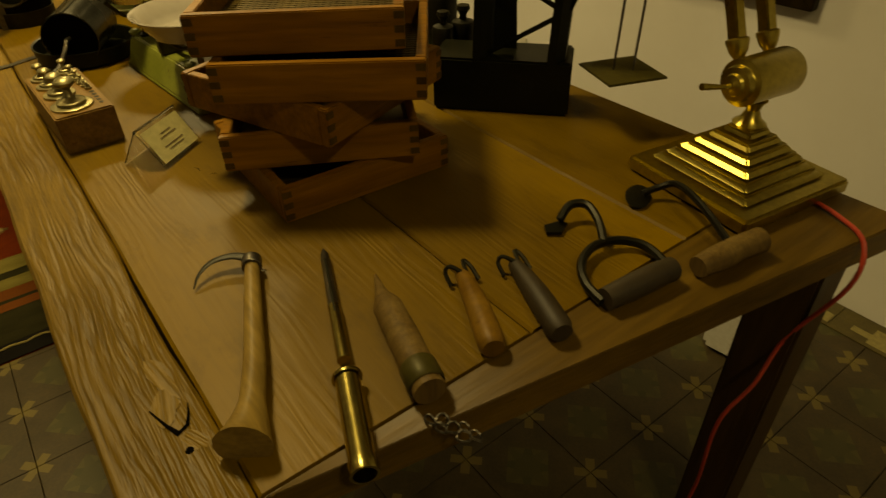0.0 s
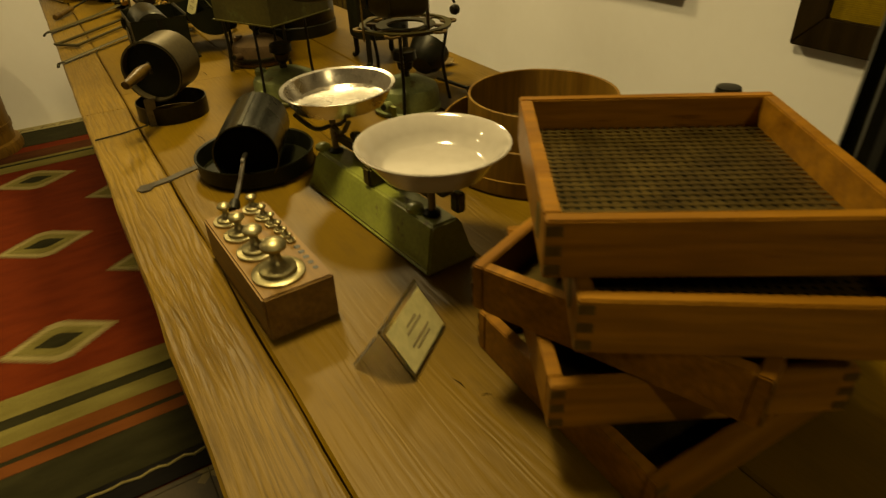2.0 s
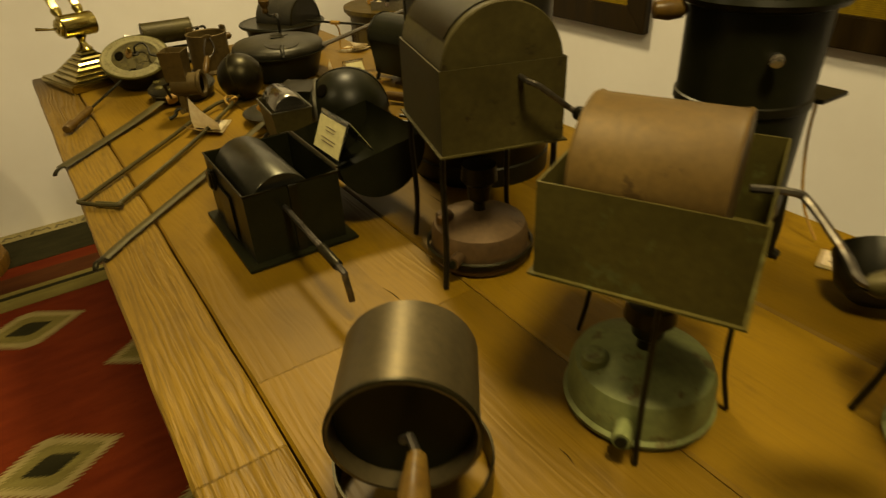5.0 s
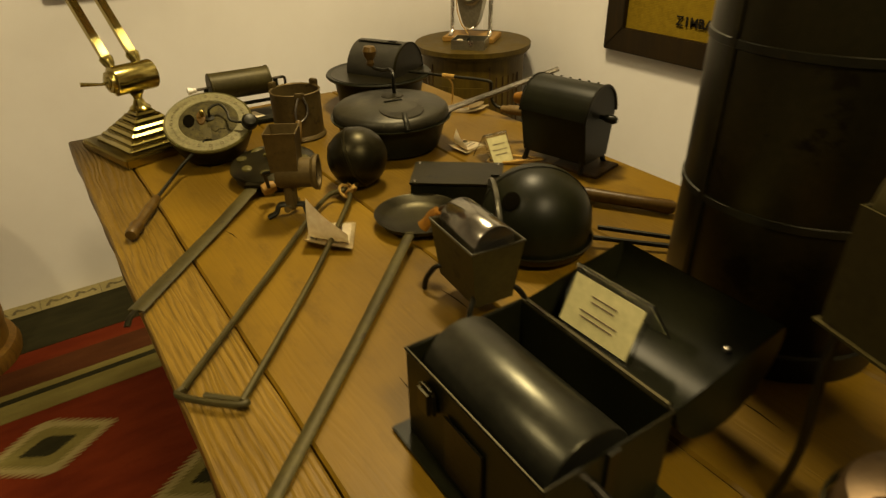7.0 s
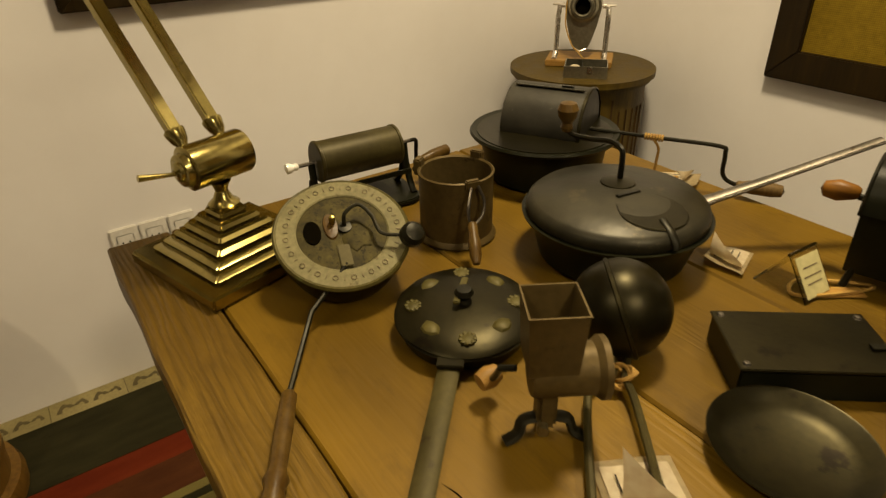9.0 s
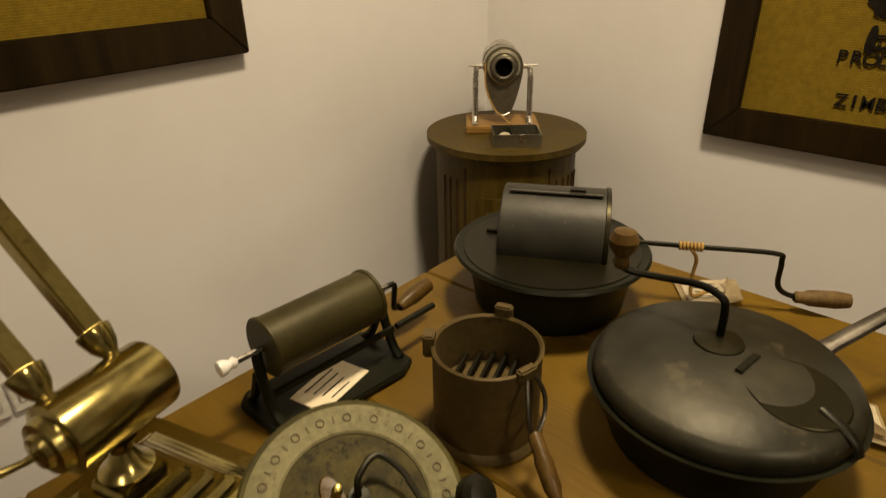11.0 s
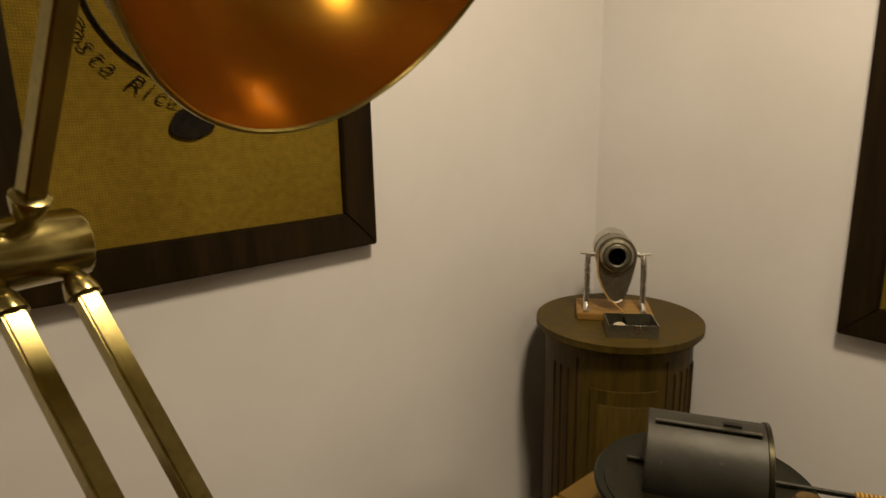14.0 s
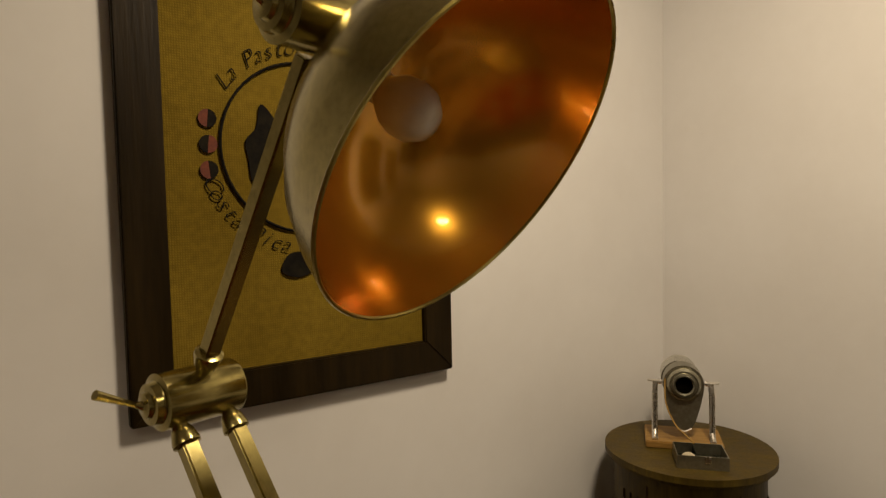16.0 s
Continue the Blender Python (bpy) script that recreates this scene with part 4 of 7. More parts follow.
# ---- brass desk lamps ----
def desk_lamp(m, label, whole, mat):
    """A stepped square foot, a barrel joint and two square arms; local x runs along the barrel."""
    t = thing("desk_lamp", label, "lamp", m, "brass desk lamps")
    part("base_plate", box(0.212, 0.212, 0.022, (0, 0, 0.0125), 0.004), mat, t)
    for i, (w, z) in enumerate(((0.166, 0.024), (0.142, 0.034), (0.118, 0.045), (0.094, 0.056), (0.070, 0.067), (0.046, 0.078))):
        own = box(w, w, 0.0115, (0, 0, z + 0.0055), 0.0035)
        for v in own.verts:
            if v.co.z > z + 0.006:
                v.co.x *= 0.90
                v.co.y *= 0.90
        part("step", own, mat, t)
    part("neck", lathe([(0.020, 0.088), (0.0225, 0.093), (0.014, 0.100), (0.009, 0.112), (0.0115, 0.120), (0.016, 0.126), (0, 0.128)], 24), mat, t)
    part("barrel", lathe([(0, -0.048), (0.022, -0.048), (0.024, -0.045), (0.031, -0.043), (0.0315, 0.043), (0.030, 0.046), (0.023, 0.048), (0, 0.048)], 36, m=pose(0, 0, 0.158, 0, 90)), mat, t)
    part("end_cap", lathe([(0, 0.0), (0.024, 0.0), (0.022, 0.006), (0.015, 0.007), (0.013, 0.011), (0.006, 0.012), (0, 0.016)], 28, m=pose(-0.047, 0, 0.158, 0, -90)), mat, t)
    part("lever", tube([(-0.056, 0, 0.158), (-0.066, 0.002, 0.157), (-0.106, 0.008, 0.164)], 0.004, 10, radii=[0.0045, 0.0028, 0.0046]), mat, t)
    up, back = whole
    for s in (-0.029, 0.029):
        a, b = Vector((s, 0.020, 0.178)), Vector((s, 0.020 + back, 0.178 + up))
        w = (b - a).normalized()
        part("arm_socket", lathe([(0.007, -0.008), (0.007, 0.004), (0.0115, 0.012), (0.0145, 0.024), (0.0145, 0.028), (0.010, 0.030), (0, 0.030)], 20, m=along(a, b)), mat, t)
        part("arm", box(0.0175, 0.0175, (b - a).length - 0.05, (0, 0, (b - a).length / 2), 0.002, m=along(a, b)), mat, t)
        part("arm_socket", lathe([(0.007, -0.008), (0.007, 0.004), (0.0115, 0.012), (0.0145, 0.024), (0.0145, 0.028), (0.010, 0.030), (0, 0.030)], 20, m=along(b, a)), mat, t)
    part("upper_barrel", lathe([(0, -0.048), (0.022, -0.048), (0.024, -0.045), (0.031, -0.043), (0.0315, 0.043), (0.030, 0.046), (0.023, 0.048), (0, 0.048)], 36, m=Matrix.Translation(b + w * 0.022 + Vector((-s, 0, 0.004))) @ pose(0, 0, 0, 0, 90)), mat, t)
    return t, b + w * 0.022 + Vector((-s, 0, 0.004))


lamp1, top1 = desk_lamp(pose(1.245, 0.482, TOP, 0, 0, -8), "polished brass desk lamp with stepped square foot", (0.30, 0.13), M_brass)
# its red cable runs over the table's edge
solid("power_cable", tube(curve([(1.275, 0.385, 0.785), (1.262, 0.34, 0.786), (1.238, 0.292, 0.778), (1.222, 0.282, 0.72), (1.235, 0.33, 0.58), (1.20, 0.335, 0.50), (1.16, 0.35, 0.42), (1.20, 0.36, 0.2), (1.22, 0.38, 0.006)], 6), 0.0032, 8), M_cable, "thin red lamp cable hanging over the table end", "cable")

floor_box = thing("cable_box", "white plastic cable box standing on the tiled floor", "box", pose(1.79, 0.60, 0, 0, 0, 8))
part("case", box(0.14, 0.13, 0.22, (0, 0, 0.112), 0.014), M_plastic, floor_box)
part("screw", lathe([(0, 0.0), (0.004, 0.0), (0.004, 0.0015), (0, 0.002)], 12, m=pose(-0.02, -0.0655, 0.06, 90)), M_steel, floor_box)

# ---- tall black balance with a hanging pan ----
bal = thing("crane_balance", "tall black iron balance with lattice post and hanging pan", "balance", pose(1.176, 0.908, TOP, 0, 0, -49))
part("base", box(0.240, 0.10, 0.095, (0, 0, 0.0475), 0.004), M_black, bal)
for x, top in ((-0.034, -0.026), (0.092, 0.116)):
    for y in (-0.035, 0.035):
        part("post", tube([(x, y, 0.08), (top, y * 0.6, 0.62)], 0.022, 6, flat=0.45), M_black, bal)
for i in range(6):
    z0, z1 = 0.10 + 0.075 * i, 0.17 + 0.075 * i
    ends = (-0.030, 0.094 + 0.003 * i)
    part("brace", tube([(ends[i % 2], -0.035, z0), (ends[1 - i % 2], -0.033, z1)], 0.0045, 5), M_black, bal)
part("side_panel", prism([(-0.040, 0.0), (0.020, 0.0), (-0.004, 0.50), (-0.034, 0.50)], -0.004, 0.004, m=pose(0, 0.02, 0.085, 90)), M_black, bal)
part("beam", box(0.62, 0.022, 0.03, (0.05, 0, 0.60), 0.003), M_black, bal)
part("strut", tube([(0.095, -0.03, 0.15), (0.20, -0.03, 0.40), (0.26, 0, 0.59)], 0.0045, 6), M_black, bal)
part("pan", box(0.105, 0.105, 0.004, (0, 0, 0), 0.0015), M_olive, bal, m=bal.matrix_world.inverted() @ pose(1.268, 0.722, 0.870, 0, 0, -20))
for d in (-0.01, 0.012):
    a = bal.matrix_world.inverted() @ Vector((1.268 + d, 0.722 - d, 0.871))
    part("wire", tube([a, (a.x + 0.012, a.y * 0.3, 0.60)], 0.0022, 6), M_steel, bal)

# ---- cast weights on a scale platform behind the sieves ----
plat = thing("platform_scale", "low greenish scale platform near the wall", "scale", pose(1.215, 1.10, TOP, 0, 0, -8))
part("platform", box(0.16, 0.20, 0.012, (0, 0, 0.034), 0.002), M_green, plat)
part("body", box(0.13, 0.17, 0.028, (0, 0, 0.014), 0.003), M_olive, plat)


def cast_weight(x, y, z, r, h, group):
    w = thing("cast_weight", "black cast-iron weight with a round knob", "weight", pose(x, y, z), group)
    part("body", lathe([(0, 0), (r, 0), (r * 1.02, h * 0.08), (r, h * 0.62), (r * 0.86, h * 0.70), (r * 0.30, h * 0.74), (r * 0.26, h * 0.82)], 28), M_iron, w)
    part("knob", lathe([(r * 0.26, h * 0.80), (r * 0.34, h * 0.84), (r * 0.56, h * 0.91), (r * 0.50, h * 0.98), (0, h)], 24), M_iron, w)
    return w


cast_weight(1.226, 1.165, TOP + 0.040, 0.036, 0.135, "cast weights")
cast_weight(1.192, 1.045, TOP + 0.040, 0.024, 0.104, "cast weights")
cast_weight(1.152, 1.055, TOP + 0.040, 0.022, 0.098, "cast weights")


# ---- stack of five square wooden sieves ----
def sieve(x, y, z, turn, label, lattice=True):
    t = thing("square_sieve", label, "sieve", pose(x, y, z, 0, 0, turn), "stacked wooden sieves")
    L, w, h = 0.268, 0.013, 0.0515
    for s in (-1, 1):
        part("side", box(L, w, h, (0, s * (L - w) / 2, h / 2), 0.0015), M_sieve, t)
        part("end", box(w, L - 2 * w - 0.0006, h, (s * (L - w) / 2, 0, h / 2), 0.0012), M_sieve, t, m=None)
        for e in (-1, 1):
            for k in range(3):
                part("finger_joint", box(w * 0.98, 0.0015, 0.0088, (e * (L - w) / 2, s * (L / 2 + 0.0002), 0.0085 + 0.0172 * k), 0), M_handle, t)
    if lattice:
        part("stamp", lathe([(0, 0.0), (0.0135, 0.0), (0.0135, 0.0006), (0, 0.0006)], 28, m=pose(-L / 2, -0.088, h / 2, 0, -90) @ Matrix.Diagonal((1.2, 0.85, 1, 1))), M_olive, t, "dark oval stamp")
    bm = None
    if lattice:
        n, half = 25, (L - 2 * w) / 2
        for i in range(1, n):
            q = -half + 2 * half * i / n
            bm = box(0.0050, 2 * half, 0.0008, (q, 0, 0.0185), 0, bm)
            bm = box(2 * half, 0.0050, 0.0008, (0, q, 0.0190), 0, bm)
        part("wire_mesh", bm, M_mesh, t)
        # added black sheet paints the shadow that shows through the mesh
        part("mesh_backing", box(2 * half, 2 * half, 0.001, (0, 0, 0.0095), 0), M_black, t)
    else:
        part("sieve_plate", box(L - 2 * w, L - 2 * w, 0.0015, (0, 0, 0.012), 0), M_mesh, t)
    return t


sieve(0.822, 0.921, TOP, -2, "dark reddish wooden sieve at the bottom of the stack", False)
sieve(0.829, 0.938, TOP + 0.0520, -29, "reddish wooden sieve turned across the one below", False)
sieve(0.826, 0.936, TOP + 0.1040, 21, "reddish wooden sieve with one corner sticking out", False)
sieve(0.836, 0.895, TOP + 0.1560, -36.5, "wooden sieve with fine mesh under the top one")
sieve(0.829, 0.939, TOP + 0.2080, -33.7, "orange cedar sieve with wire mesh on top of the stack")


# ---- clear stands with printed cards ----
def sign_stand(m, w, label, lines, front=38, back=38, both=False):
    """Two clear leaves meeting in a ridge along local x; the card hangs in the front (-y) leaf."""
    t = thing("sign_holder", label, "sign", m, "printed cards in clear stands")
    h = 0.068
    for s, a in ((-1, front), (1, back)):
        lean = pose(0, 0, 0.056, s * a) @ pose(0, 0, -h / 2)
        part("acrylic_leaf", box(w, 0.0022, h, (0, 0, 0), 0.0006), M_acrylic, t, m=lean)
        if s < 0 or both:
            inner = pose(0, 0, 0.056, s * a) @ pose(0, s * 0.0022, -h / 2 - 0.001)
            part("card", box(w - 0.010, 0.0008, h - 0.012, (0, 0, 0), 0), M_card, t, m=inner)
            for k, z in lines:
                part("line_of_print", box(k, 0.0006, 0.0016, (0, s * 0.0007, z), 0), M_print, t, m=inner)
    part("ridge", tube([(-w / 2, 0, 0.0562), (w / 2, 0, 0.0562)], 0.0022, 8), M_acrylic, t)
    return t


sign_stand(pose(0.617, 1.108, TOP + 0.004, 0, 0, 38), 0.100, "bilingual card in a clear folded stand", ((0.024, 0.012), (0.038, 0.006), (0.046, -0.008), (0.036, -0.014)), 33, 33)

# ---- block with brass weights ----
blk = thing("weight_block", "wooden block with a graded set of brass knob weights", "weights", pose(0.532, 1.318, TOP, 0, 0, 2.2))
part("block", box(0.090, 0.232, 0.062, (0, 0, 0.031), 0.0025), M_block, blk)


def knob_weight(x, y, r):
    w = part("weight", lathe([(0, 0.0), (r, 0.0), (r, 0.0032), (r * 0.96, 0.004), (r * 0.70, 0.0042), (r * 0.69, 0.0042 + r * 0.16), (r * 0.62, 0.0046 + r * 0.20), (r * 0.34, 0.005 + r * 0.30), (r * 0.20, 0.006 + r * 0.46), (r * 0.19, 0.006 + r * 0.72), (r * 0.30, 0.006 + r * 0.80), (r * 0.47, 0.006 + r * 0.95), (r * 0.49, 0.006 + r * 1.08), (r * 0.38, 0.006 + r * 1.22), (r * 0.16, 0.006 + r * 1.30), (0, 0.006 + r * 1.31)], 28, m=pose(x, y, 0.062)), M_weight, blk, "dull brass")
    return w


for x, y, r in ((-0.008, -0.074, 0.0325), (-0.013, -0.012, 0.0255), (-0.017, 0.040, 0.0215), (-0.020, 0.086, 0.0185), (0.021, 0.096, 0.0155), (0.025, 0.066, 0.0125), (0.028, 0.040, 0.0105), (0.030, 0.018, 0.0085), (0.031, 0.000, 0.0070), (0.032, -0.016, 0.0060)):
    knob_weight(x, y, r)
for i in range(5):
    # empty sockets: flat black discs coloured like their inner shadow
    part("socket", lathe([(0.0038 - 0.0002 * i, 0), (0.0046 - 0.0002 * i, 0.0006), (0, 0.0007)], 12, m=pose(0.033, -0.032 - 0.0145 * i, 0.0619)), M_black, blk)

# ---- green counter scale with two pans ----
sc = thing("counter_scale", "chipped green counter scale with enamel and metal pans", "scale", pose(0.741, 1.391, TOP, 0, 0, 4.6))
body = bmesh.new()
prof = [(0.043, 0.0), (0.043, 0.008), (0.038, 0.013), (0.026, 0.058), (0.020, 0.064)]
rings = []
for w, z in prof:
    k = 0.180 - (0.043 - w) * 0.7
    rings.append([body.verts.new((sx * w, sy * k, z)) for sx, sy in ((-1, -1), (1, -1), (1, 1), (-1, 1))])
for a, b in zip(rings, rings[1:]):
    for i in range(4):
        body.faces.new((a[i], a[(i + 1) % 4], b[(i + 1) % 4], b[i]))
body.faces.new(rings[0][::-1])
body.faces.new(rings[-1])
bmesh.ops.bevel(body, geom=body.edges[:], offset=0.003, segments=2, affect="EDGES", clamp_overlap=True)
part("body", body, M_green, sc)
part("beam", box(0.012, 0.26, 0.014, (0.004, 0.0, 0.092), 0.002), M_olive, sc)
part("beam_pivot", box(0.05, 0.02, 0.03, (0.0, 0.0, 0.078), 0.003), M_olive, sc)
part("pointer", tube(curve([(0.03, 0.02, 0.08), (0.05, 0.03, 0.12), (0.045, 0.02, 0.165)], 4), 0.005, 7, flat=0.5), M_green, sc)
for y in (-0.135, 0.142):
    part("spindle", tube([(0.0, y, 0.06), (0.0, y, 0.130)], 0.0055, 10), M_steel, sc)
    part("collar", lathe([(0.012, 0.063), (0.0125, 0.068), (0.007, 0.072), (0, 0.072)], 16, m=pose(0, y, 0)), M_black, sc)
    for k in range(3):
        a = 2 * math.pi * k / 3 + 0.5
        part("pan_arm", tube(curve([(0, y, 0.112), (0.03 * math.cos(a), y + 0.03 * math.sin(a), 0.106), (0.060 * math.cos(a), y + 0.060 * math.sin(a), 0.134)], 3), 0.005, 6, flat=0.7), M_olive, sc)
    part("lug", box(0.016, 0.018, 0.03, (0.03, y - 0.02, 0.082), 0.003), M_olive, sc)
    part("thumb_nut", lathe([(0, 0), (0.012, 0.0), (0.013, 0.006), (0.008, 0.010), (0, 0.011)], 16, m=pose(-0.012, y + 0.025, 0.064)), M_green, sc)


def dish(R, depth, flat, material, name, x, y, z, tilt, label):
    o = part(name, lathe([(0, 0.0), (flat * 0.92, 0.0), (flat * 1.02, depth * 0.06), (flat + (R - flat) * 0.40, depth * 0.42), (R * 0.94, depth * 0.93), (R, depth), (R * 1.012, depth - 0.001), (R * 1.005, depth - 0.003), (R * 0.95, depth * 0.86), (flat + (R - flat) * 0.44, depth * 0.34), (flat * 1.02, -0.003), (0, -0.003)], 56), material, sc, label, m=pose(x, y, z, tilt[0], tilt[1]))
    return o


dish(0.101, 0.036, 0.070, M_enamel, "enamel_pan", 0.004, -0.138, 0.137, (0, 0), "cream-white enamel, chipped rim")
dish(0.094, 0.027, 0.075, M_chrome, "metal_pan", 0.027, 0.160, 0.142, (0, -2), "shiny worn metal")


# ---- round bentwood sieves ----
def round_sieve(x, y, z, R, h, label, turn=0, floor_z=0.02):
    t = thing("round_sieve", label, "sieve", pose(x, y, z, 0, 0, turn), "round bentwood sieves")
    part("hoop", lathe([(R, 0), (R, h - 0.001), (R - 0.001, h), (R - 0.004, h), (R - 0.005, h - 0.001), (R - 0.005, 0), (R, 0)], 64), M_bent, t)
    part("outer_band", lathe([(R + 0.0003, 0.004), (R + 0.004, 0.005), (R + 0.004, h * 0.36), (R + 0.0003, h * 0.365)], 64, arc=(0, 352)), M_bent, t)
    part("sieve_cloth", lathe([(0, floor_z), (R - 0.0055, floor_z), (R - 0.0055, floor_z - 0.0015), (0, floor_z - 0.0015)], 48), M_mesh, t)
    return t


round_sieve(1.078, 1.428, TOP, 0.172, 0.080, "wide round bentwood sieve holding a smaller one")
round_sieve(1.083, 1.424, TOP + 0.021, 0.132, 0.104, "round bentwood sieve with a dark mesh", 40)


# ---- drum roaster lying in a round black tray ----
t = thing("tray_roaster", "black steel drum roaster lying in a round black tray", "roaster")
part("tray", lathe([(0, 0.002), (0.098, 0.002), (0.103, 0.006), (0.105, 0.034), (0.107, 0.036), (0.1065, 0.0375), (0.1025, 0.036), (0.099, 0.006), (0, 0.0045)], 56, m=pose(0.634, 1.693, TOP)), M_black, t)
A, B = Vector((0.597, 1.606, 0.843)), Vector((0.669, 1.754, 0.844))
m = along(A, B)
part("drum", lathe([(0.0, 0.022), (0.052, 0.022), (0.0525, 0.0), (0.055, 0.0), (0.055, 0.166), (0.052, 0.17), (0, 0.172)], 44, m=m), surface("oiled_drum_steel", (0.035, 0.036, 0.03), (0.06, 0.058, 0.046), 0.27, 0.8, 10, 120, 0.1, 0.1), t, "dark oiled steel")
# dark disc painted in as the shadow within the drum's open end
part("drum_mouth", lathe([(0, 0.0175), (0.0515, 0.0175), (0.0515, 0.0205), (0, 0.0205)], 36, m=m), M_crack_shadow, t)
part("seam", box(0.008, 0.003, 0.164, (0, 0.055, 0.083), 0.001, m=m), M_soot, t)
part("crank", tube(curve([A + Vector((0, 0, 0.004)), A + Vector((-0.010, -0.022, 0.006)), A + Vector((-0.018, -0.035, -0.004)), A + Vector((-0.040, -0.078, -0.018)), A + Vector((-0.058, -0.112, -0.026))], 5), 0.0042, 8), M_steel, t)
part("crank_knob", lathe([(0, -0.012), (0.007, -0.011), (0.0095, 0.0), (0.007, 0.010), (0, 0.012)], 16, m=along(A + Vector((-0.058, -0.112, -0.026)), A + Vector((-0.066, -0.128, -0.030)))), M_iron, t)
solid("sample_scoop", prism([(0.431, 1.708), (0.424, 1.722), (0.434, 1.737), (0.448, 1.734), (0.480, 1.744), (0.548, 1.775), (0.556, 1.758), (0.485, 1.728), (0.452, 1.719), (0.446, 1.708)], TOP + 0.0005, TOP + 0.0025, bevel=0.0006), M_steel, "flat grey metal scoop beside the black tray", "scoop")

# ---- drum roaster on a low ring stand ----
t = thing("ring_roaster", "brown steel drum roaster with wooden crank on a ring stand", "roaster")
part("ring", lathe([(0.073, 0.0), (0.075, 0.0), (0.0755, 0.036), (0.073, 0.036), (0.073, 0.0)], 44, m=pose(0.566, 2.086, TOP + 0.001)), M_soot, t)
part("bracket", box(0.022, 0.003, 0.06, (0.515, 2.03, TOP + 0.031), 0.001), M_steel, t)
A, B = Vector((0.537, 2.047, 0.889)), Vector((0.599, 2.134, 0.889))
m = along(A, B)
part("drum", lathe([(0, 0.02), (0.0595, 0.02), (0.0605, 0.0), (0.063, 0.0), (0.063, 0.103), (0.0605, 0.106), (0, 0.108)], 48, m=m), surface("brown_drum_steel", (0.060, 0.046, 0.022), (0.090, 0.070, 0.034), 0.42, 0.7, 8, 120, 0.15, 0.12, worn=(0.055, 0.04, 0.024), amount=0.4), t, "brown-grey steel")
part("rim", lathe([(0.063, 0.0), (0.065, 0.001), (0.065, 0.004), (0.063, 0.005)], 48, m=m), M_soot, t)
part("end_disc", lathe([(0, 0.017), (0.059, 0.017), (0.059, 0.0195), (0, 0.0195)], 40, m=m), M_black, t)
part("axle", tube([A + Vector((0, 0, 0.0)), A + Vector((-0.003, -0.02, 0.024)), A + Vector((-0.008, -0.040, 0.022))], 0.004, 8), M_steel, t)
part("crank_handle", lathe([(0.004, 0), (0.0075, 0.003), (0.0115, 0.030), (0.0115, 0.050), (0.0085, 0.085), (0.0095, 0.094), (0.008, 0.100), (0, 0.101)], 18, m=along(A + Vector((-0.006, -0.034, 0.0225)), A + Vector((-0.068, -0.120, 0.014)))), M_handle, t, "orange-brown turned wood")
part("stay", tube([(0.507, 2.035, TOP + 0.032), (0.498, 2.03, TOP + 0.006), (0.44, 2.018, TOP + 0.004), (0.392, 2.012, TOP + 0.004)], 0.0018, 6), M_iron, t)


# ---- spirit-stove roasters ----
def stove(t, x, y, r, h, mat, label, neck=0.045):
    """A round tank with a domed shoulder, filler cap, pump and burner."""
    m = pose(x, y, TOP)
    part("tank", lathe([(0, 0.0), (r * 0.92, 0.0), (r, 0.004), (r * 1.02, 0.010), (r * 0.97, 0.014), (r * 0.96, h * 0.62), (r * 0.90, h * 0.78), (r * 0.55, h * 0.97), (r * 0.25, h * 1.04), (0.012, h * 1.06), (0, h * 1.06)], 44, m=m), mat, t, label)
    part("burner_stem", lathe([(0.010, h * 1.0), (0.008, h * 1.2), (0.016, h * 1.2 + 0.008), (0.018, h * 1.2 + neck * 0.5), (0.026, h * 1.2 + neck * 0.62), (0.024, h * 1.2 + neck), (0, h * 1.2 + neck)], 24, m=m), M_soot, t)
    part("filler_cap", lathe([(0.013, 0), (0.0135, 0.014), (0.010, 0.018), (0, 0.019)], 16, m=pose(x - r * 0.62, y + r * 0.30, TOP + h * 0.80)), mat, t)
    part("pump", tube([(x - r * 0.80, y - r * 0.45, TOP + h * 0.45), (x - r * 1.12, y - r * 0.66, TOP + h * 0.5)], 0.009, 12), mat, t)
    # black disc gives the pump's bore its shadow by colour
    part("pump_hole", lathe([(0, 0), (0.0062, 0.0), (0.0062, 0.002), (0, 0.002)], 14, m=along((x - r * 1.115, y - r * 0.657, TOP + h * 0.499), (x - r * 1.2, y - r * 0.71, TOP + h * 0.51))), M_black, t)


def open_box(w, d, h, wall=0.0018, lip=0.0):
    """A sheet-metal box with a floor and no lid; lip widens its foot."""
    bm = bmesh.new()
    rings = []
    for e, z in ((lip, -wall), (lip, 0.0004), (0.0, 0.0005), (0.0, h), (-wall, h), (-wall, 0.0012)):
        x, y = w / 2 + e, d / 2 + e
        rings.append([bm.verts.new((sx * x, sy * y, z)) for sx, sy in ((-1, -1), (1, -1), (1, 1), (-1, 1))])
    for a, b in zip(rings, rings[1:]):
        for k in range(4):
            bm.faces.new((a[k], a[(k + 1) % 4], b[(k + 1) % 4], b[k]))
    bm.faces.new(rings[0][::-1])
    bm.faces.new(rings[-1])
    return bm


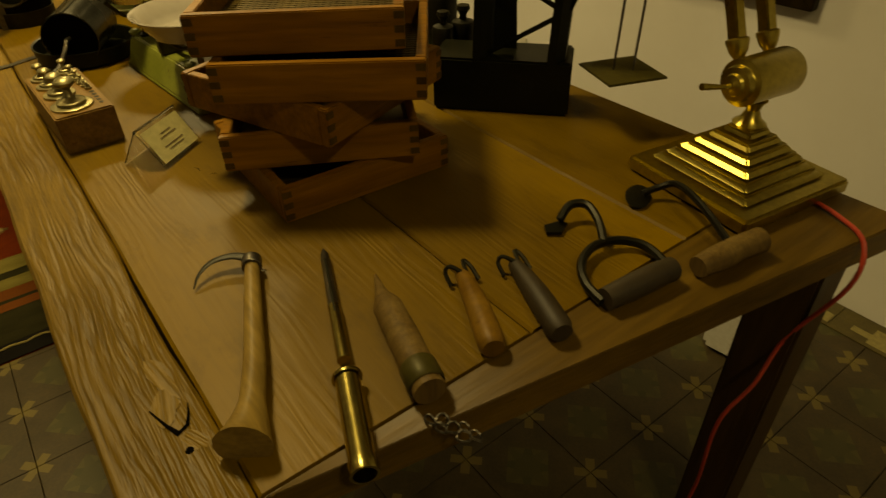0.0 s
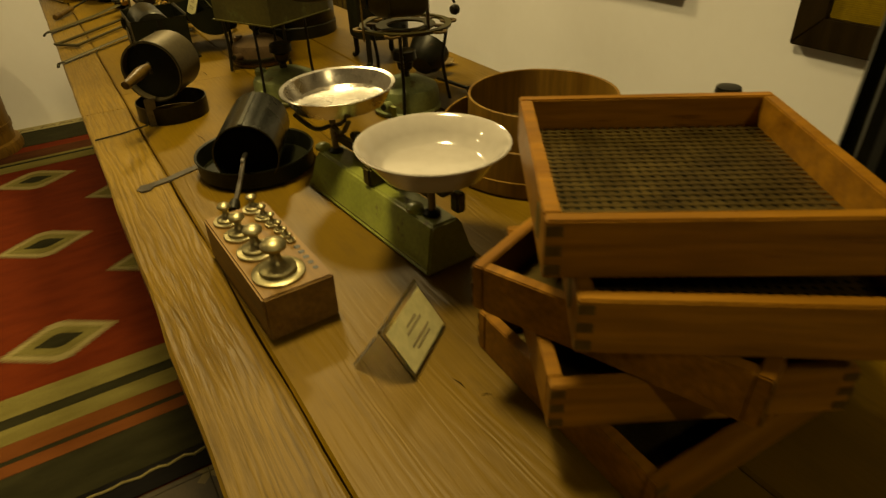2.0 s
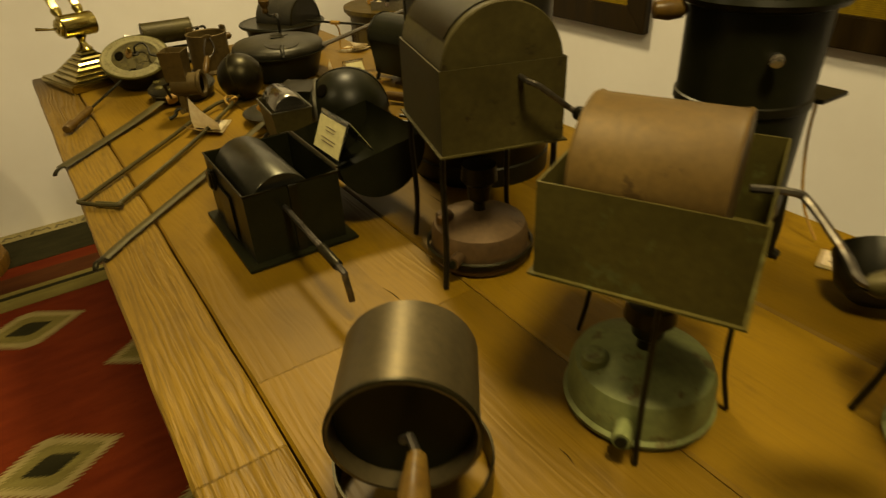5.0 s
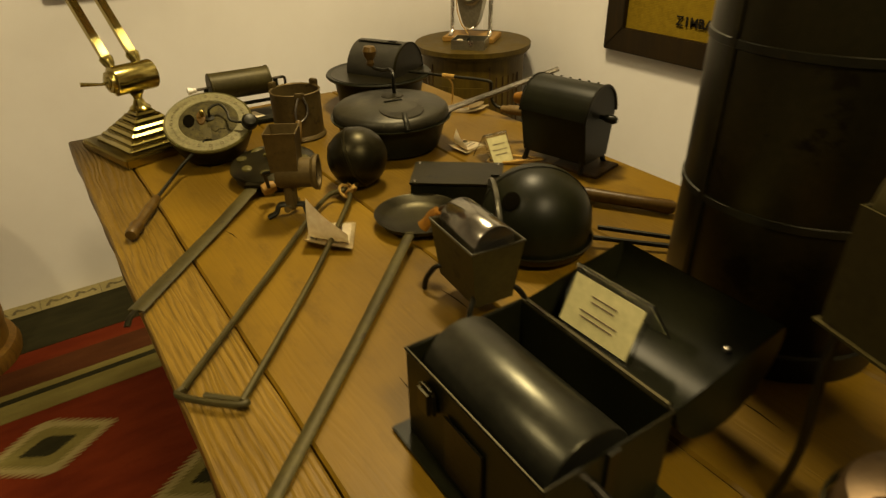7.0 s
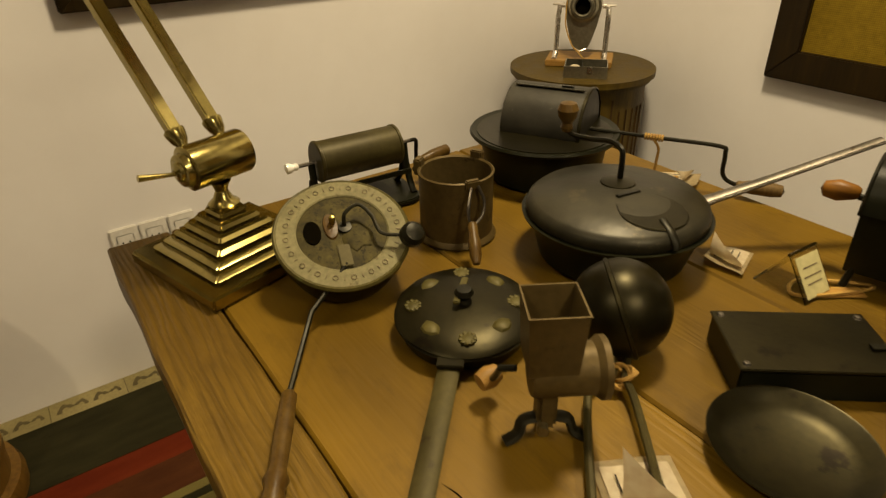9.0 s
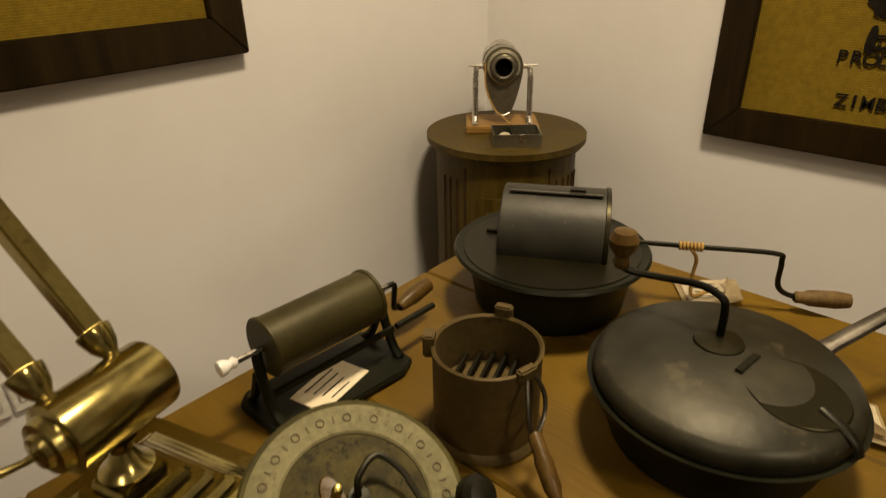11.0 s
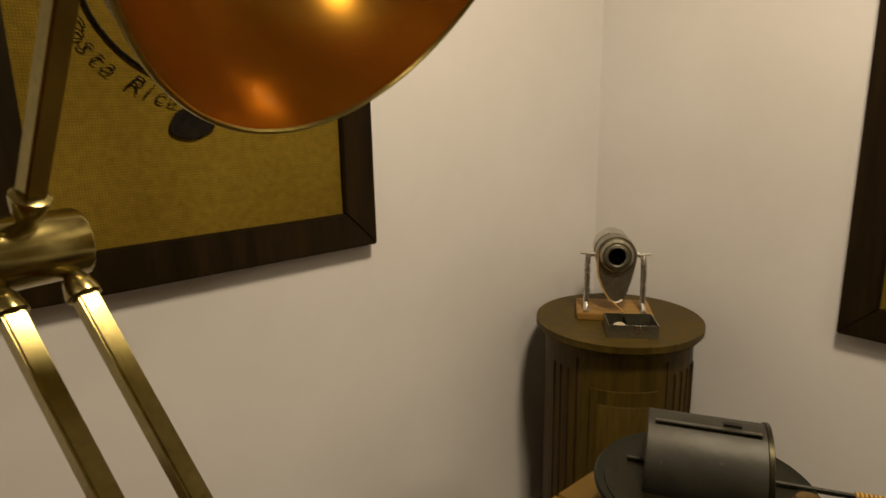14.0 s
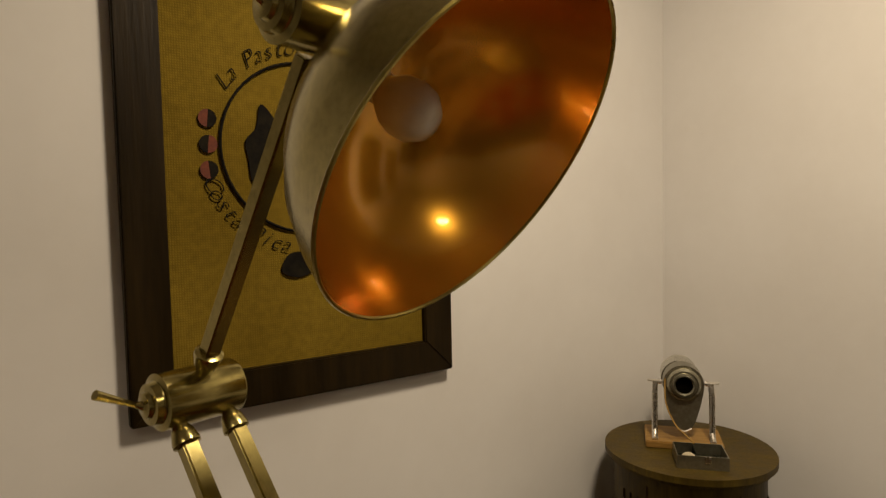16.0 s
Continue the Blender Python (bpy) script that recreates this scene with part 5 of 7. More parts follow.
# box roaster with a rust-brown drum over a verdigris stove
t = thing("box_roaster", "rust-brown drum in a tarnished box over a verdigris stove", "roaster")
stove(t, 0.818, 2.035, 0.078, 0.068, M_verdigris, "green verdigris brass")
m = pose(0.796, 2.030, 0.970, 0, 0, -64)
part("box", open_box(0.172, 0.178, 0.088, lip=0.004), M_olive, t, m=m @ pose(0, 0.021, 0))
part("drum", lathe([(0, 0.0), (0.0625, 0.0), (0.064, 0.003), (0.0625, 0.006), (0.0625, 0.129), (0.064, 0.132), (0.0625, 0.135), (0, 0.135)], 48, m=m @ pose(-0.066, 0, 0.083, 0, 90) @ Matrix.Diagonal((0.97, 0.97, 0.91, 1))), M_rust, t, "rust-brown drum")
for x, y in ((0.025, -0.064), (0.084, 0.040), (-0.080, 0.090)):
    part("leg", tube(curve([m @ Vector((x * 0.92, y * 0.92, 0.001)), m @ Vector((x * 0.94, y * 0.95, -0.03)), m @ Vector((x * 0.95, y * 0.97, -0.12)), m @ Vector((x * 1.10, y * 1.10, -0.1870))], 4), 0.0030, 7), M_iron, t)
part("crank", tube(curve([m @ Vector((0.066, 0.0, 0.083)), m @ Vector((0.096, 0.004, 0.084)), m @ Vector((0.108, 0.0, 0.080)), Vector((0.800, 1.885, 1.048)), Vector((0.785, 1.862, 1.040)), Vector((0.800, 1.848, 1.040))], 5), 0.0035, 8), M_steel, t)
part("crank_handle", lathe([(0.004, 0), (0.008, 0.006), (0.0135, 0.030), (0.0165, 0.058), (0.0155, 0.084), (0.010, 0.104), (0.005, 0.110), (0, 0.110)], 20, m=along((0.784, 1.860, 1.039), (0.864, 1.799, 1.042))), M_dark_iron, t)

# drum on a ring plate over a stove, by the wall
t = thing("ring_plate_roaster", "dark drum roaster on a pierced ring plate over a green stove", "roaster")
stove(t, 1.010, 1.795, 0.074, 0.070, M_verdigris, "green verdigris brass")
C = Vector((1.020, 1.800, 0.957))
part("inner_ring", lathe([(0.040, 0), (0.062, 0), (0.063, 0.004), (0.040, 0.004), (0.040, 0)], 40, m=Matrix.Translation(C)), M_dark_iron, t)
part("outer_ring", lathe([(0.084, 0), (0.096, 0), (0.097, 0.006), (0.084, 0.0065), (0.084, 0)], 44, m=Matrix.Translation(C)), M_dark_iron, t)
for k in range(6):
    a = k * math.pi / 3 + 0.3
    part("spoke", box(0.030, 0.016, 0.0036, (0.0735, 0, 0.002), 0.001, m=Matrix.Translation(C) @ pose(0, 0, 0, 0, 0, math.degrees(a))), M_rust, t)
    part("eyelet", lathe([(0.010, 0), (0.018, 0), (0.018, 0.0034), (0.010, 0.0034), (0.010, 0)], 16, m=Matrix.Translation(C + Vector((0.094 * math.cos(a + 0.5), 0.094 * math.sin(a + 0.5), 0.0003)))), M_rust, t)
for k in range(3):
    a = k * 2 * math.pi / 3 - 2.2
    q = Vector((math.cos(a), math.sin(a), 0))
    part("leg", tube(curve([C + q * 0.090, C + q * 0.094 + Vector((0, 0, -0.02)), C + q * 0.084 + Vector((0, 0, -0.09)), Vector((C.x, C.y, TOP + 0.003)) + q * 0.100], 4), 0.0038, 7), M_iron, t)
A, B = Vector((0.938, 1.806, 1.046)), Vector((1.040, 1.760, 1.050))
m = along(A, B)
part("drum", lathe([(0, -0.004), (0.034, -0.003), (0.050, 0.004), (0.060, 0.018), (0.065, 0.040), (0.0665, 0.042), (0.0665, 0.048), (0.065, 0.050), (0.0665, 0.10), (0.065, 0.128), (0.059, 0.139), (0.03, 0.144), (0, 0.144)], 48, m=m @ Matrix.Diagonal((1, 1, 0.84, 1))), M_dark_iron, t, "dark olive-brown drum")
part("end_ring", lathe([(0.034, -0.012), (0.042, -0.012), (0.044, -0.004), (0.034, -0.004), (0.034, -0.012)], 32, m=m), M_iron, t)
part("hub", lathe([(0, -0.022), (0.010, -0.021), (0.012, -0.016), (0.010, -0.010), (0, -0.010)], 20, m=m), M_antique, t)
d = (B - A).normalized()
for q, o in ((A - d * 0.012, 0), (B + d * 0.010, 1)):
    part("bracket", box(0.034, 0.004, 0.115, (0, 0, -0.048), 0.001), M_rust, t, m=Matrix.Translation(q) @ pose(0, 0, 0, 0, 0, math.degrees(math.atan2(d.y, d.x)) + 90))
part("crank", tube(curve([B + d * 0.008, B + d * 0.028, B + d * 0.032 + Vector((0.03, 0.03, -0.01)), Vector((1.150, 1.812, 0.985))], 5), 0.003, 7), M_iron, t)
part("crank_knob", lathe([(0, -0.012), (0.009, -0.008), (0.012, 0.0), (0.009, 0.008), (0, 0.012)], 18, m=along((1.156, 1.820, 0.968), (1.17, 1.82, 0.968))), M_iron, t)

# iron bowl and stick lying behind the stove
solid("roasting_ladle", lathe([(0.028, 0.0), (0.045, 0.02), (0.050, 0.055), (0.051, 0.058), (0.047, 0.057), (0.041, 0.022), (0.02, 0.006), (0, 0.005), (0, 0.0), (0.028, 0.0)], 36, m=pose(1.140, 1.955, TOP + 0.034, 58, 0, 120)), M_iron, "small black iron cup lying on its side", "cup")
t = thing("iron_tongs", "dark iron tongs lying behind the stove", "tongs")
part("shaft", tube(curve([(1.155, 1.90, TOP + 0.014), (1.175, 1.80, TOP + 0.012), (1.18, 1.70, TOP + 0.012), (1.183, 1.655, TOP + 0.012)], 5), 0.0055, 8, flat=0.7), M_iron, t)
part("collar", lathe([(0.009, 0), (0.0105, 0.003), (0.0105, 0.014), (0.009, 0.017)], 14, m=along((1.173, 1.79, TOP + 0.012), (1.178, 1.76, TOP + 0.012))), M_iron, t)
part("ring", tube([(1.186 + 0.011 * math.cos(a), 1.640 + 0.011 * math.sin(a), TOP + 0.008) for a in [k * math.pi / 7 for k in range(14)]], 0.0022, 6, closed=True), M_steel, t)


def tag(x, y, turn, size, label, lift=0.016):
    """A curled paper label lying on the table."""
    t = thing("paper_tag", label, "tag", pose(x, y, TOP, 0, 0, turn), "paper labels")
    for name, mat, k, z, up in (("card", M_kraft, 1.0, 0.002, 0.3), ("paper", M_paper, 0.84, 0.0045, 1.0)):
        bm = bmesh.new()
        n = 9
        rows = []
        for i in range(n + 1):
            u = i / n - 0.5
            row = []
            for j in range(6):
                v = j / 5 - 0.5
                q = max(0.0, -u - 0.12 + 0.3 * v) * 2.4
                row.append(bm.verts.new((size * k * (u + 0.35 * q * q * up), size * 0.72 * k * v, z + lift * up * q ** 1.4 + 0.001 * math.sin(7 * v + 5 * u) + 0.001)))
            rows.append(row)
        for a, b in zip(rows, rows[1:]):
            for j in range(5):
                bm.faces.new((a[j], a[j + 1], b[j + 1], b[j]))
        bmesh.ops.solidify(bm, geom=bm.faces[:], thickness=-0.0008)
        part(name, bm, mat, t)
    for i in range(4):
        part("line_of_print", box(size * (0.42 - 0.05 * (i % 2)), 0.0014, 0.0004, (size * 0.10, size * (0.2 - 0.12 * i), 0.0078), 0), M_ink, t)
    return t


tag(1.255, 1.71, 60, 0.085, "creased paper label tied to the iron tongs")
tag(1.245, 2.03, 110, 0.075, "crumpled paper label on the table by the wall", 0.022)

# ---- tall black stove oven ----
t = thing("oven_roaster", "tall black sheet-iron oven roaster on four legs", "roaster", pose(1.142, 2.180, TOP))
part("body", lathe([(0, 0.070), (0.074, 0.070), (0.079, 0.076), (0.081, 0.20), (0.083, 0.345), (0.095, 0.350), (0.098, 0.356), (0.095, 0.362), (0.080, 0.366), (0.072, 0.40), (0.05, 0.43), (0, 0.435)], 52), M_black, t)
part("band", lathe([(0.081, 0.225), (0.0842, 0.227), (0.0842, 0.237), (0.081, 0.239)], 52), M_iron, t)
part("door", lathe([(0.078, 0.10), (0.0825, 0.10), (0.0835, 0.20), (0.078, 0.20), (0.078, 0.10)], 12, arc=(205, 250)), M_iron, t)
part("door_knob", lathe([(0.004, 0), (0.004, 0.008), (0.0085, 0.012), (0.008, 0.018), (0, 0.02)], 14, m=along((-0.056, -0.060, 0.30), (-0.074, -0.080, 0.30))), M_chrome, t)
part("side_handle", lathe([(0.005, 0), (0.011, 0.006), (0.013, 0.024), (0.010, 0.040), (0, 0.044)], 16, m=along((-0.072, 0.050, 0.340), (-0.127, 0.085, 0.340))), M_handle, t)
for a in (215, 305, 35, 125):
    x, y = 0.069 * math.cos(radians(a)), 0.082 * math.sin(radians(a))
    part("leg", tube(curve([(x, y, 0.10), (x * 1.03, y * 1.03, 0.05), (x * 1.02, y * 1.02, 0.014), (x * 1.18, y * 1.18, 0.004)], 4), 0.0075, 8), M_iron, t)
part("side_shelf", box(0.06, 0.045, 0.006, (0.080, -0.058, 0.228), 0.001), M_iron, t)
part("chain", tube(curve([(0.100, -0.05, 0.23), (0.113, -0.045, 0.15), (0.120, -0.06, 0.06), (0.125, -0.09, 0.006)], 5), 0.0022, 6), M_string, t)

# ---- arched roaster with a half-round hood ----
t = thing("arched_roaster", "tarnished box roaster with arched hood over a brown stove", "roaster")
stove(t, 0.862, 2.376, 0.074, 0.070, surface("brown_brass", (0.10, 0.062, 0.03), (0.16, 0.105, 0.055), 0.42, 0.6, 10, 120, 0.2, 0.12, worn=(0.06, 0.035, 0.018), amount=0.4), "brown tarnished brass", 0.06)
part("tank_band", lathe([(0.0755, 0.0), (0.079, 0.002), (0.079, 0.010), (0.0755, 0.012)], 44, m=pose(0.862, 2.376, TOP + 0.014)), M_soot, t)
m = pose(0.864, 2.380, 0.982, 0, 0, -17)
part("box", open_box(0.158, 0.186, 0.102, lip=0.004), M_dark_iron, t, m=m)
hood = lathe([(0.0, 0.0), (0.075, 0.0), (0.0765, 0.002), (0.0765, 0.176), (0.075, 0.178), (0, 0.178)], 40, m=m @ pose(0, 0.089, 0.094, 90))
part("hood", hood, M_dark_iron, t, "dull olive-brown arched sheet")
part("hood_lid", lathe([(0.0768, 0.012), (0.0784, 0.012), (0.0784, 0.166), (0.0768, 0.166), (0.0768, 0.012)], 14, m=m @ pose(0, 0.089, 0.094, 90), arc=(85, 150)), M_soot, t, "greyish hinged lid plate")
for x in (-0.055, 0.055):
    part("rivet", lathe([(0.004, 0), (0.003, 0.003), (0, 0.0035)], 10, m=m @ pose(0.0, x, 0.1698)), M_steel, t)
for x, y in ((-0.072, -0.074), (0.072, -0.074), (-0.072, 0.074), (0.072, 0.074)):
    part("leg", tube(curve([m @ Vector((x, y, 0.03)), m @ Vector((x * 1.05, y * 1.06, -0.03)), m @ Vector((x * 1.02, y * 1.0, -0.13)), m @ Vector((x * 1.08, y * 1.08, -0.2000))], 4), 0.0042, 7), M_iron, t)
part("crank", tube(curve([m @ Vector((0.02, -0.092, 0.085)), m @ Vector((0.022, -0.112, 0.084)), m @ Vector((0.034, -0.118, 0.078)), m @ Vector((0.070, -0.120, 0.050)), m @ Vector((0.076, -0.132, 0.046))], 5), 0.0036, 8), M_steel, t)
part("crank_handle", lathe([(0.004, 0), (0.008, 0.004), (0.010, 0.02), (0.008, 0.036), (0, 0.040)], 16, m=m @ along((0.075, -0.128, 0.046), (0.085, -0.17, 0.046))), M_iron, t)
part("cross_bar", tube([m @ Vector((0.07, -0.080, -0.05)), m @ Vector((0.17, -0.075, -0.052))], 0.0035, 7), M_iron, t)

# ---- tall dark cylinder roaster behind it ----
t = thing("tall_cylinder_roaster", "tall dark sheet-iron cylinder roaster on a round foot", "roaster", pose(1.070, 2.652, TOP))
part("body", lathe([(0, 0.030), (0.127, 0.030), (0.1295, 0.034), (0.1295, 0.545), (0.127, 0.550), (0, 0.552)], 64), M_soot, t)
part("foot_ring", lathe([(0.112, 0.0), (0.132, 0.0), (0.1325, 0.034), (0.1295, 0.037), (0.112, 0.034), (0.112, 0.0)], 64), M_iron, t)
for z in (0.19, 0.36, 0.53):
    part("band", lathe([(0.1295, z), (0.1315, z + 0.001), (0.1315, z + 0.009), (0.1295, z + 0.010)], 64), M_iron, t)
part("seam", box(0.003, 0.010, 0.50, (-0.1305, 0.0, 0.285), 0.001), M_soot, t, m=pose(0, 0, 0, 0, 0, -20))

# ---- black box roaster with open trough lid ----
t = trough = thing("trough_roaster", "black sheet-iron box roaster with drum and open trough lid", "roaster")
m = pose(0.649, 2.643, TOP, 0, 0, -1)
part("box", open_box(0.146, 0.203, 0.110), M_black, t, m=m @ pose(0, 0, 0.006))
part("foot_plate", box(0.176, 0.232, 0.005, (0, 0, 0.0035), 0.001), M_black, t, m=m)
part("rim_wire", tube([m @ Vector(v) for v in ((-0.073, -0.1015, 0.116), (0.073, -0.1015, 0.116), (0.073, 0.1015, 0.116), (-0.073, 0.1015, 0.116))], 0.0022, 6, closed=True), M_soot, t)
part("drum", lathe([(0, 0), (0.048, 0), (0.049, 0.002), (0.049, 0.182), (0.048, 0.184), (0, 0.184)], 40, m=m @ pose(-0.014, 0.092, 0.084, 90)), surface("greased_drum_steel", (0.030, 0.030, 0.021), (0.052, 0.050, 0.036), 0.33, 0.8, 9, 120, 0.12, 0.1), t, "worn grey steel drum")
part("side_slot", box(0.003, 0.06, 0.075, (-0.0755, 0.0, 0.05), 0.001), M_iron, t, m=m)
part("side_bracket", box(0.012, 0.024, 0.034, (-0.078, 0.055, 0.088), 0.004), M_soot, t, m=m)
part("corner_strap", box(0.014, 0.0025, 0.110, (0.0, -0.1035, 0.061), 0.0005), M_iron, t, m=m)
part("crank", tube(curve([m @ Vector(v) for v in ((-0.016, -0.100, 0.084), (-0.016, -0.200, 0.080), (-0.016, -0.292, 0.076), (-0.016, -0.302, 0.068), (-0.014, -0.308, 0.036))], 5), 0.0045, 8), M_steel, t)
part("crank_ferrule", lathe([(0.006, 0), (0.0068, 0.002), (0.0068, 0.05), (0.006, 0.052)], 12, m=m @ along((-0.016, -0.232, 0.0787), (-0.016, -0.30, 0.0757))), M_soot, t)
# the lid hangs open on the far side: a half-round trough
lm = m @ pose(0.0765, 0.1015, 0.114, 0, -10) @ pose(0.0765, 0, 0, 90)
part("lid_trough", lathe([(0.075, 0.0), (0.0765, 0.0), (0.0765, 0.203), (0.075, 0.203), (0.075, 0.0)], 28, m=lm, arc=(180, 360)), M_black, t)
for z in (0.0, 0.2015):
    part("lid_end", lathe([(0.0, z), (0.0755, z), (0.0755, z + 0.0015), (0.0, z + 0.0015)], 28, m=lm, arc=(180, 360)), M_black, t)
part("lid_rivet", lathe([(0.005, 0), (0.0035, 0.003), (0, 0.004)], 10, m=lm @ pose(0.056, -0.049, 0.16, -90)), M_steel, t)
part("hinge", tube([m @ Vector((0.0755, -0.095, 0.117)), m @ Vector((0.0755, 0.095, 0.117))], 0.0035, 8), M_soot, t)
sign_stand(pose(0.785, 2.672, 0.874, 0, 0, -89), 0.102, "printed card in a clear folded stand in the roaster lid", ((0.034, 0.013), (0.03, 0.007), (0.05, -0.006), (0.044, -0.012)), 23, 34, True)


part("lid_stay", tube(curve([(0.862, 2.744, 0.836), (0.880, 2.768, 0.840), (0.906, 2.797, 0.842), (0.911, 2.803, 0.832), (0.914, 2.806, 0.795), (0.908, 2.826, 0.7845), (0.902, 2.836, 0.784)], 4), 0.0075, 8, flat=0.5), M_iron, trough, "black bent iron foot")

# ---- far end: the second desk lamp with its big shade ----
LM = pose(0.542, 3.838, TOP, 0, 0, 16)
lamp2, joint = desk_lamp(LM, "antique brass desk lamp with jointed arms and copper-lined shade", (0.262, 0.222), M_antique)
part("joint_cap", lathe([(0, 0.0), (0.024, 0.0), (0.022, 0.006), (0.015, 0.007), (0.013, 0.011), (0.006, 0.012), (0, 0.016)], 28, m=Matrix.Translation(joint) @ pose(-0.047, 0, 0, 0, -90)), M_antique, lamp2)
part("joint_lever", tube([joint + Vector((-0.056, 0, 0)), joint + Vector((-0.066, 0.002, 0.003)), joint + Vector((-0.106, -0.004, 0.024))], 0.004, 10, radii=[0.0065, 0.0028, 0.0052]), M_antique, lamp2)
inv = LM.inverted()
head = inv @ Vector((0.541, 3.872, 1.606))
w = (head - joint).normalized()
part("arm_socket", lathe([(0.008, -0.006), (0.008, 0.004), (0.0115, 0.010), (0.0155, 0.024), (0.0155, 0.028), (0.010, 0.030), (0, 0.030)], 20, m=along(joint + w * 0.030, head)), M_antique, lamp2)
part("upper_arm", box(0.0175, 0.0175, (head - joint).length - 0.07, (0, 0, (head - joint).length / 2), 0.002, m=along(joint, head)), M_antique, lamp2)
part("head_barrel", lathe([(0, -0.048), (0.022, -0.048), (0.024, -0.045), (0.031, -0.043), (0.0315, 0.043), (0.030, 0.046), (0.023, 0.048), (0, 0.048)], 36, m=Matrix.Translation(head) @ pose(0, 0, 0, 0, 90)), M_antique, lamp2)
part("head_cap", lathe([(0, 0.0), (0.024, 0.0), (0.022, 0.006), (0.015, 0.007), (0.013, 0.011), (0.006, 0.012), (0, 0.016)], 28, m=Matrix.Translation(head) @ pose(-0.047, 0, 0, 0, -90)), M_antique, lamp2)
part("head_lever", tube([head + Vector((-0.056, 0, 0)), head + Vector((-0.066, 0.002, 0.004)), head + Vector((-0.104, -0.006, 0.028))], 0.004, 10, radii=[0.0065, 0.0028, 0.0052]), M_antique, lamp2)
S = Vector((0.644, 3.783, 1.476))
face = Vector((0.28, -0.76, -0.586)).normalized()
sm = inv @ Matrix.Translation(S) @ (-face).to_track_quat("Z", "Y").to_matrix().to_4x4()
bell = [(0.169, 0.0), (0.163, 0.030), (0.151, 0.062), (0.131, 0.094), (0.103, 0.122), (0.070, 0.142), (0.040, 0.152)]
part("shade", lathe([(0.1695, -0.001), (0.1715, 0.0005), (0.1705, 0.003)] + [(r + 0.0016, z + 0.0008) for r, z in bell[1:]] + [(0.026, 0.158), (0, 0.158)], 72, m=sm), M_antique, lamp2, "antique brass outside")
part("shade_lining", lathe([(r - 0.0004, z) for r, z in bell] + [(0.0, 0.1525)], 72, m=sm), M_copper, lamp2, "glossy copper lining")
part("shade_rim", tube([sm @ Vector((0.1698 * math.cos(a), 0.1698 * math.sin(a), 0.0)) for a in [2 * math.pi * k / 72 for k in range(72)]], 0.0020, 6, closed=True), M_brass, lamp2)
part("shade_neck", lathe([(0.030, 0.152), (0.031, 0.166), (0.024, 0.172), (0.022, 0.196), (0, 0.198)], 28, m=sm), M_antique, lamp2)
part("shade_bracket", tube([head + Vector((0.040, 0, 0)), sm @ Vector((0, 0, 0.180))], 0.009, 12), M_antique, lamp2)
part("bulb_socket", lathe([(0.016, 0.152), (0.017, 0.136), (0.0145, 0.130), (0, 0.130)], 24, m=sm), M_plastic, lamp2)
part("bulb", lathe([(0.012, 0.140), (0.013, 0.132), (0.020, 0.122), (0.0280, 0.106), (0.0295, 0.094), (0.027, 0.080), (0.018, 0.068), (0.008, 0.0645), (0, 0.064)], 36, m=sm), M_bulb, lamp2, "unlit white opal bulb")

# ---- hand roaster: enamelled dial lid with crank, rod and wooden grip ----
t = thing("dial_roaster", "round hand roaster with cream dial lid and wooden grip", "roaster")
D, u, n = Vector((0.643, 3.667, 0.862)), Vector((0.956, -0.293, 0.0)), Vector((-0.128, -0.417, 0.900))
u, n = u.normalized(), n.normalized()
v = n.cross(u)
dm = Matrix(((u.x, v.x, n.x, D.x), (u.y, v.y, n.y, D.y), (u.z, v.z, n.z, D.z), (0, 0, 0, 1)))
M_dial = surface("speckled_dial", (0.026, 0.021, 0.006), (0.066, 0.054, 0.016), 0.7, 0.0, 60, 200, 0.2, 0.1, worn=(0.020, 0.016, 0.006), amount=0.6, gloss=0.15)
M_cream = surface("cream_dial_ring", (0.125, 0.112, 0.052), (0.19, 0.172, 0.088), 0.65, 0.0, 20, 160, 0.1, 0.1, worn=(0.10, 0.08, 0.035), amount=0.42, gloss=0.2)
part("bowl", lathe([(0.088, 0.0), (0.087, -0.020), (0.076, -0.052), (0.045, -0.072), (0, -0.078)], 52, m=dm), M_soot, t)
part("rim", lathe([(0.086, -0.004), (0.0905, -0.002), (0.0915, 0.002), (0.089, 0.005), (0.086, 0.004)], 60, m=dm), M_olive, t)
part("dial_ring", lathe([(0.060, 0.0045), (0.062, 0.006), (0.086, 0.0045), (0.086, 0.002), (0.060, 0.0)], 60, m=dm), M_cream, t)
part("dial_centre", lathe([(0.0, 0.0055), (0.045, 0.005), (0.060, 0.0035), (0.060, 0.0)], 52, m=dm), M_dial, t)
for k in range(20):
    a = 2 * math.pi * k / 20
    part("dial_mark", tube([(0.074 * math.cos(a) + 0.0034 * math.cos(b), 0.074 * math.sin(a) + 0.0034 * math.sin(b), 0.0062) for b in [j * math.pi / 5 for j in range(10)]], 0.0005, 4, closed=True), M_print, t, m=dm)
    part("dial_tick", box(0.006, 0.0008, 0.0008, (0.074, 0, 0.0062), 0), M_print, t, m=dm @ pose(0, 0, 0, 0, 0, math.degrees(a) + 9))
# raised near-black oval paints the shadow of a deep hole
part("slot", lathe([(0, 0.0), (0.0095, 0.0), (0.0095, 0.0012), (0, 0.0012)], 20, m=dm @ pose(-0.039, 0.004, 0.0055) @ Matrix.Diagonal((1.2, 2.0, 1, 1))), M_crack_shadow, t)
part("slide", lathe([(0, 0.0), (0.010, 0.0), (0.009, 0.003), (0, 0.004)], 20, m=dm @ pose(-0.014, 0.010, 0.005) @ Matrix.Diagonal((1, 2.2, 1, 1))), M_handle, t)
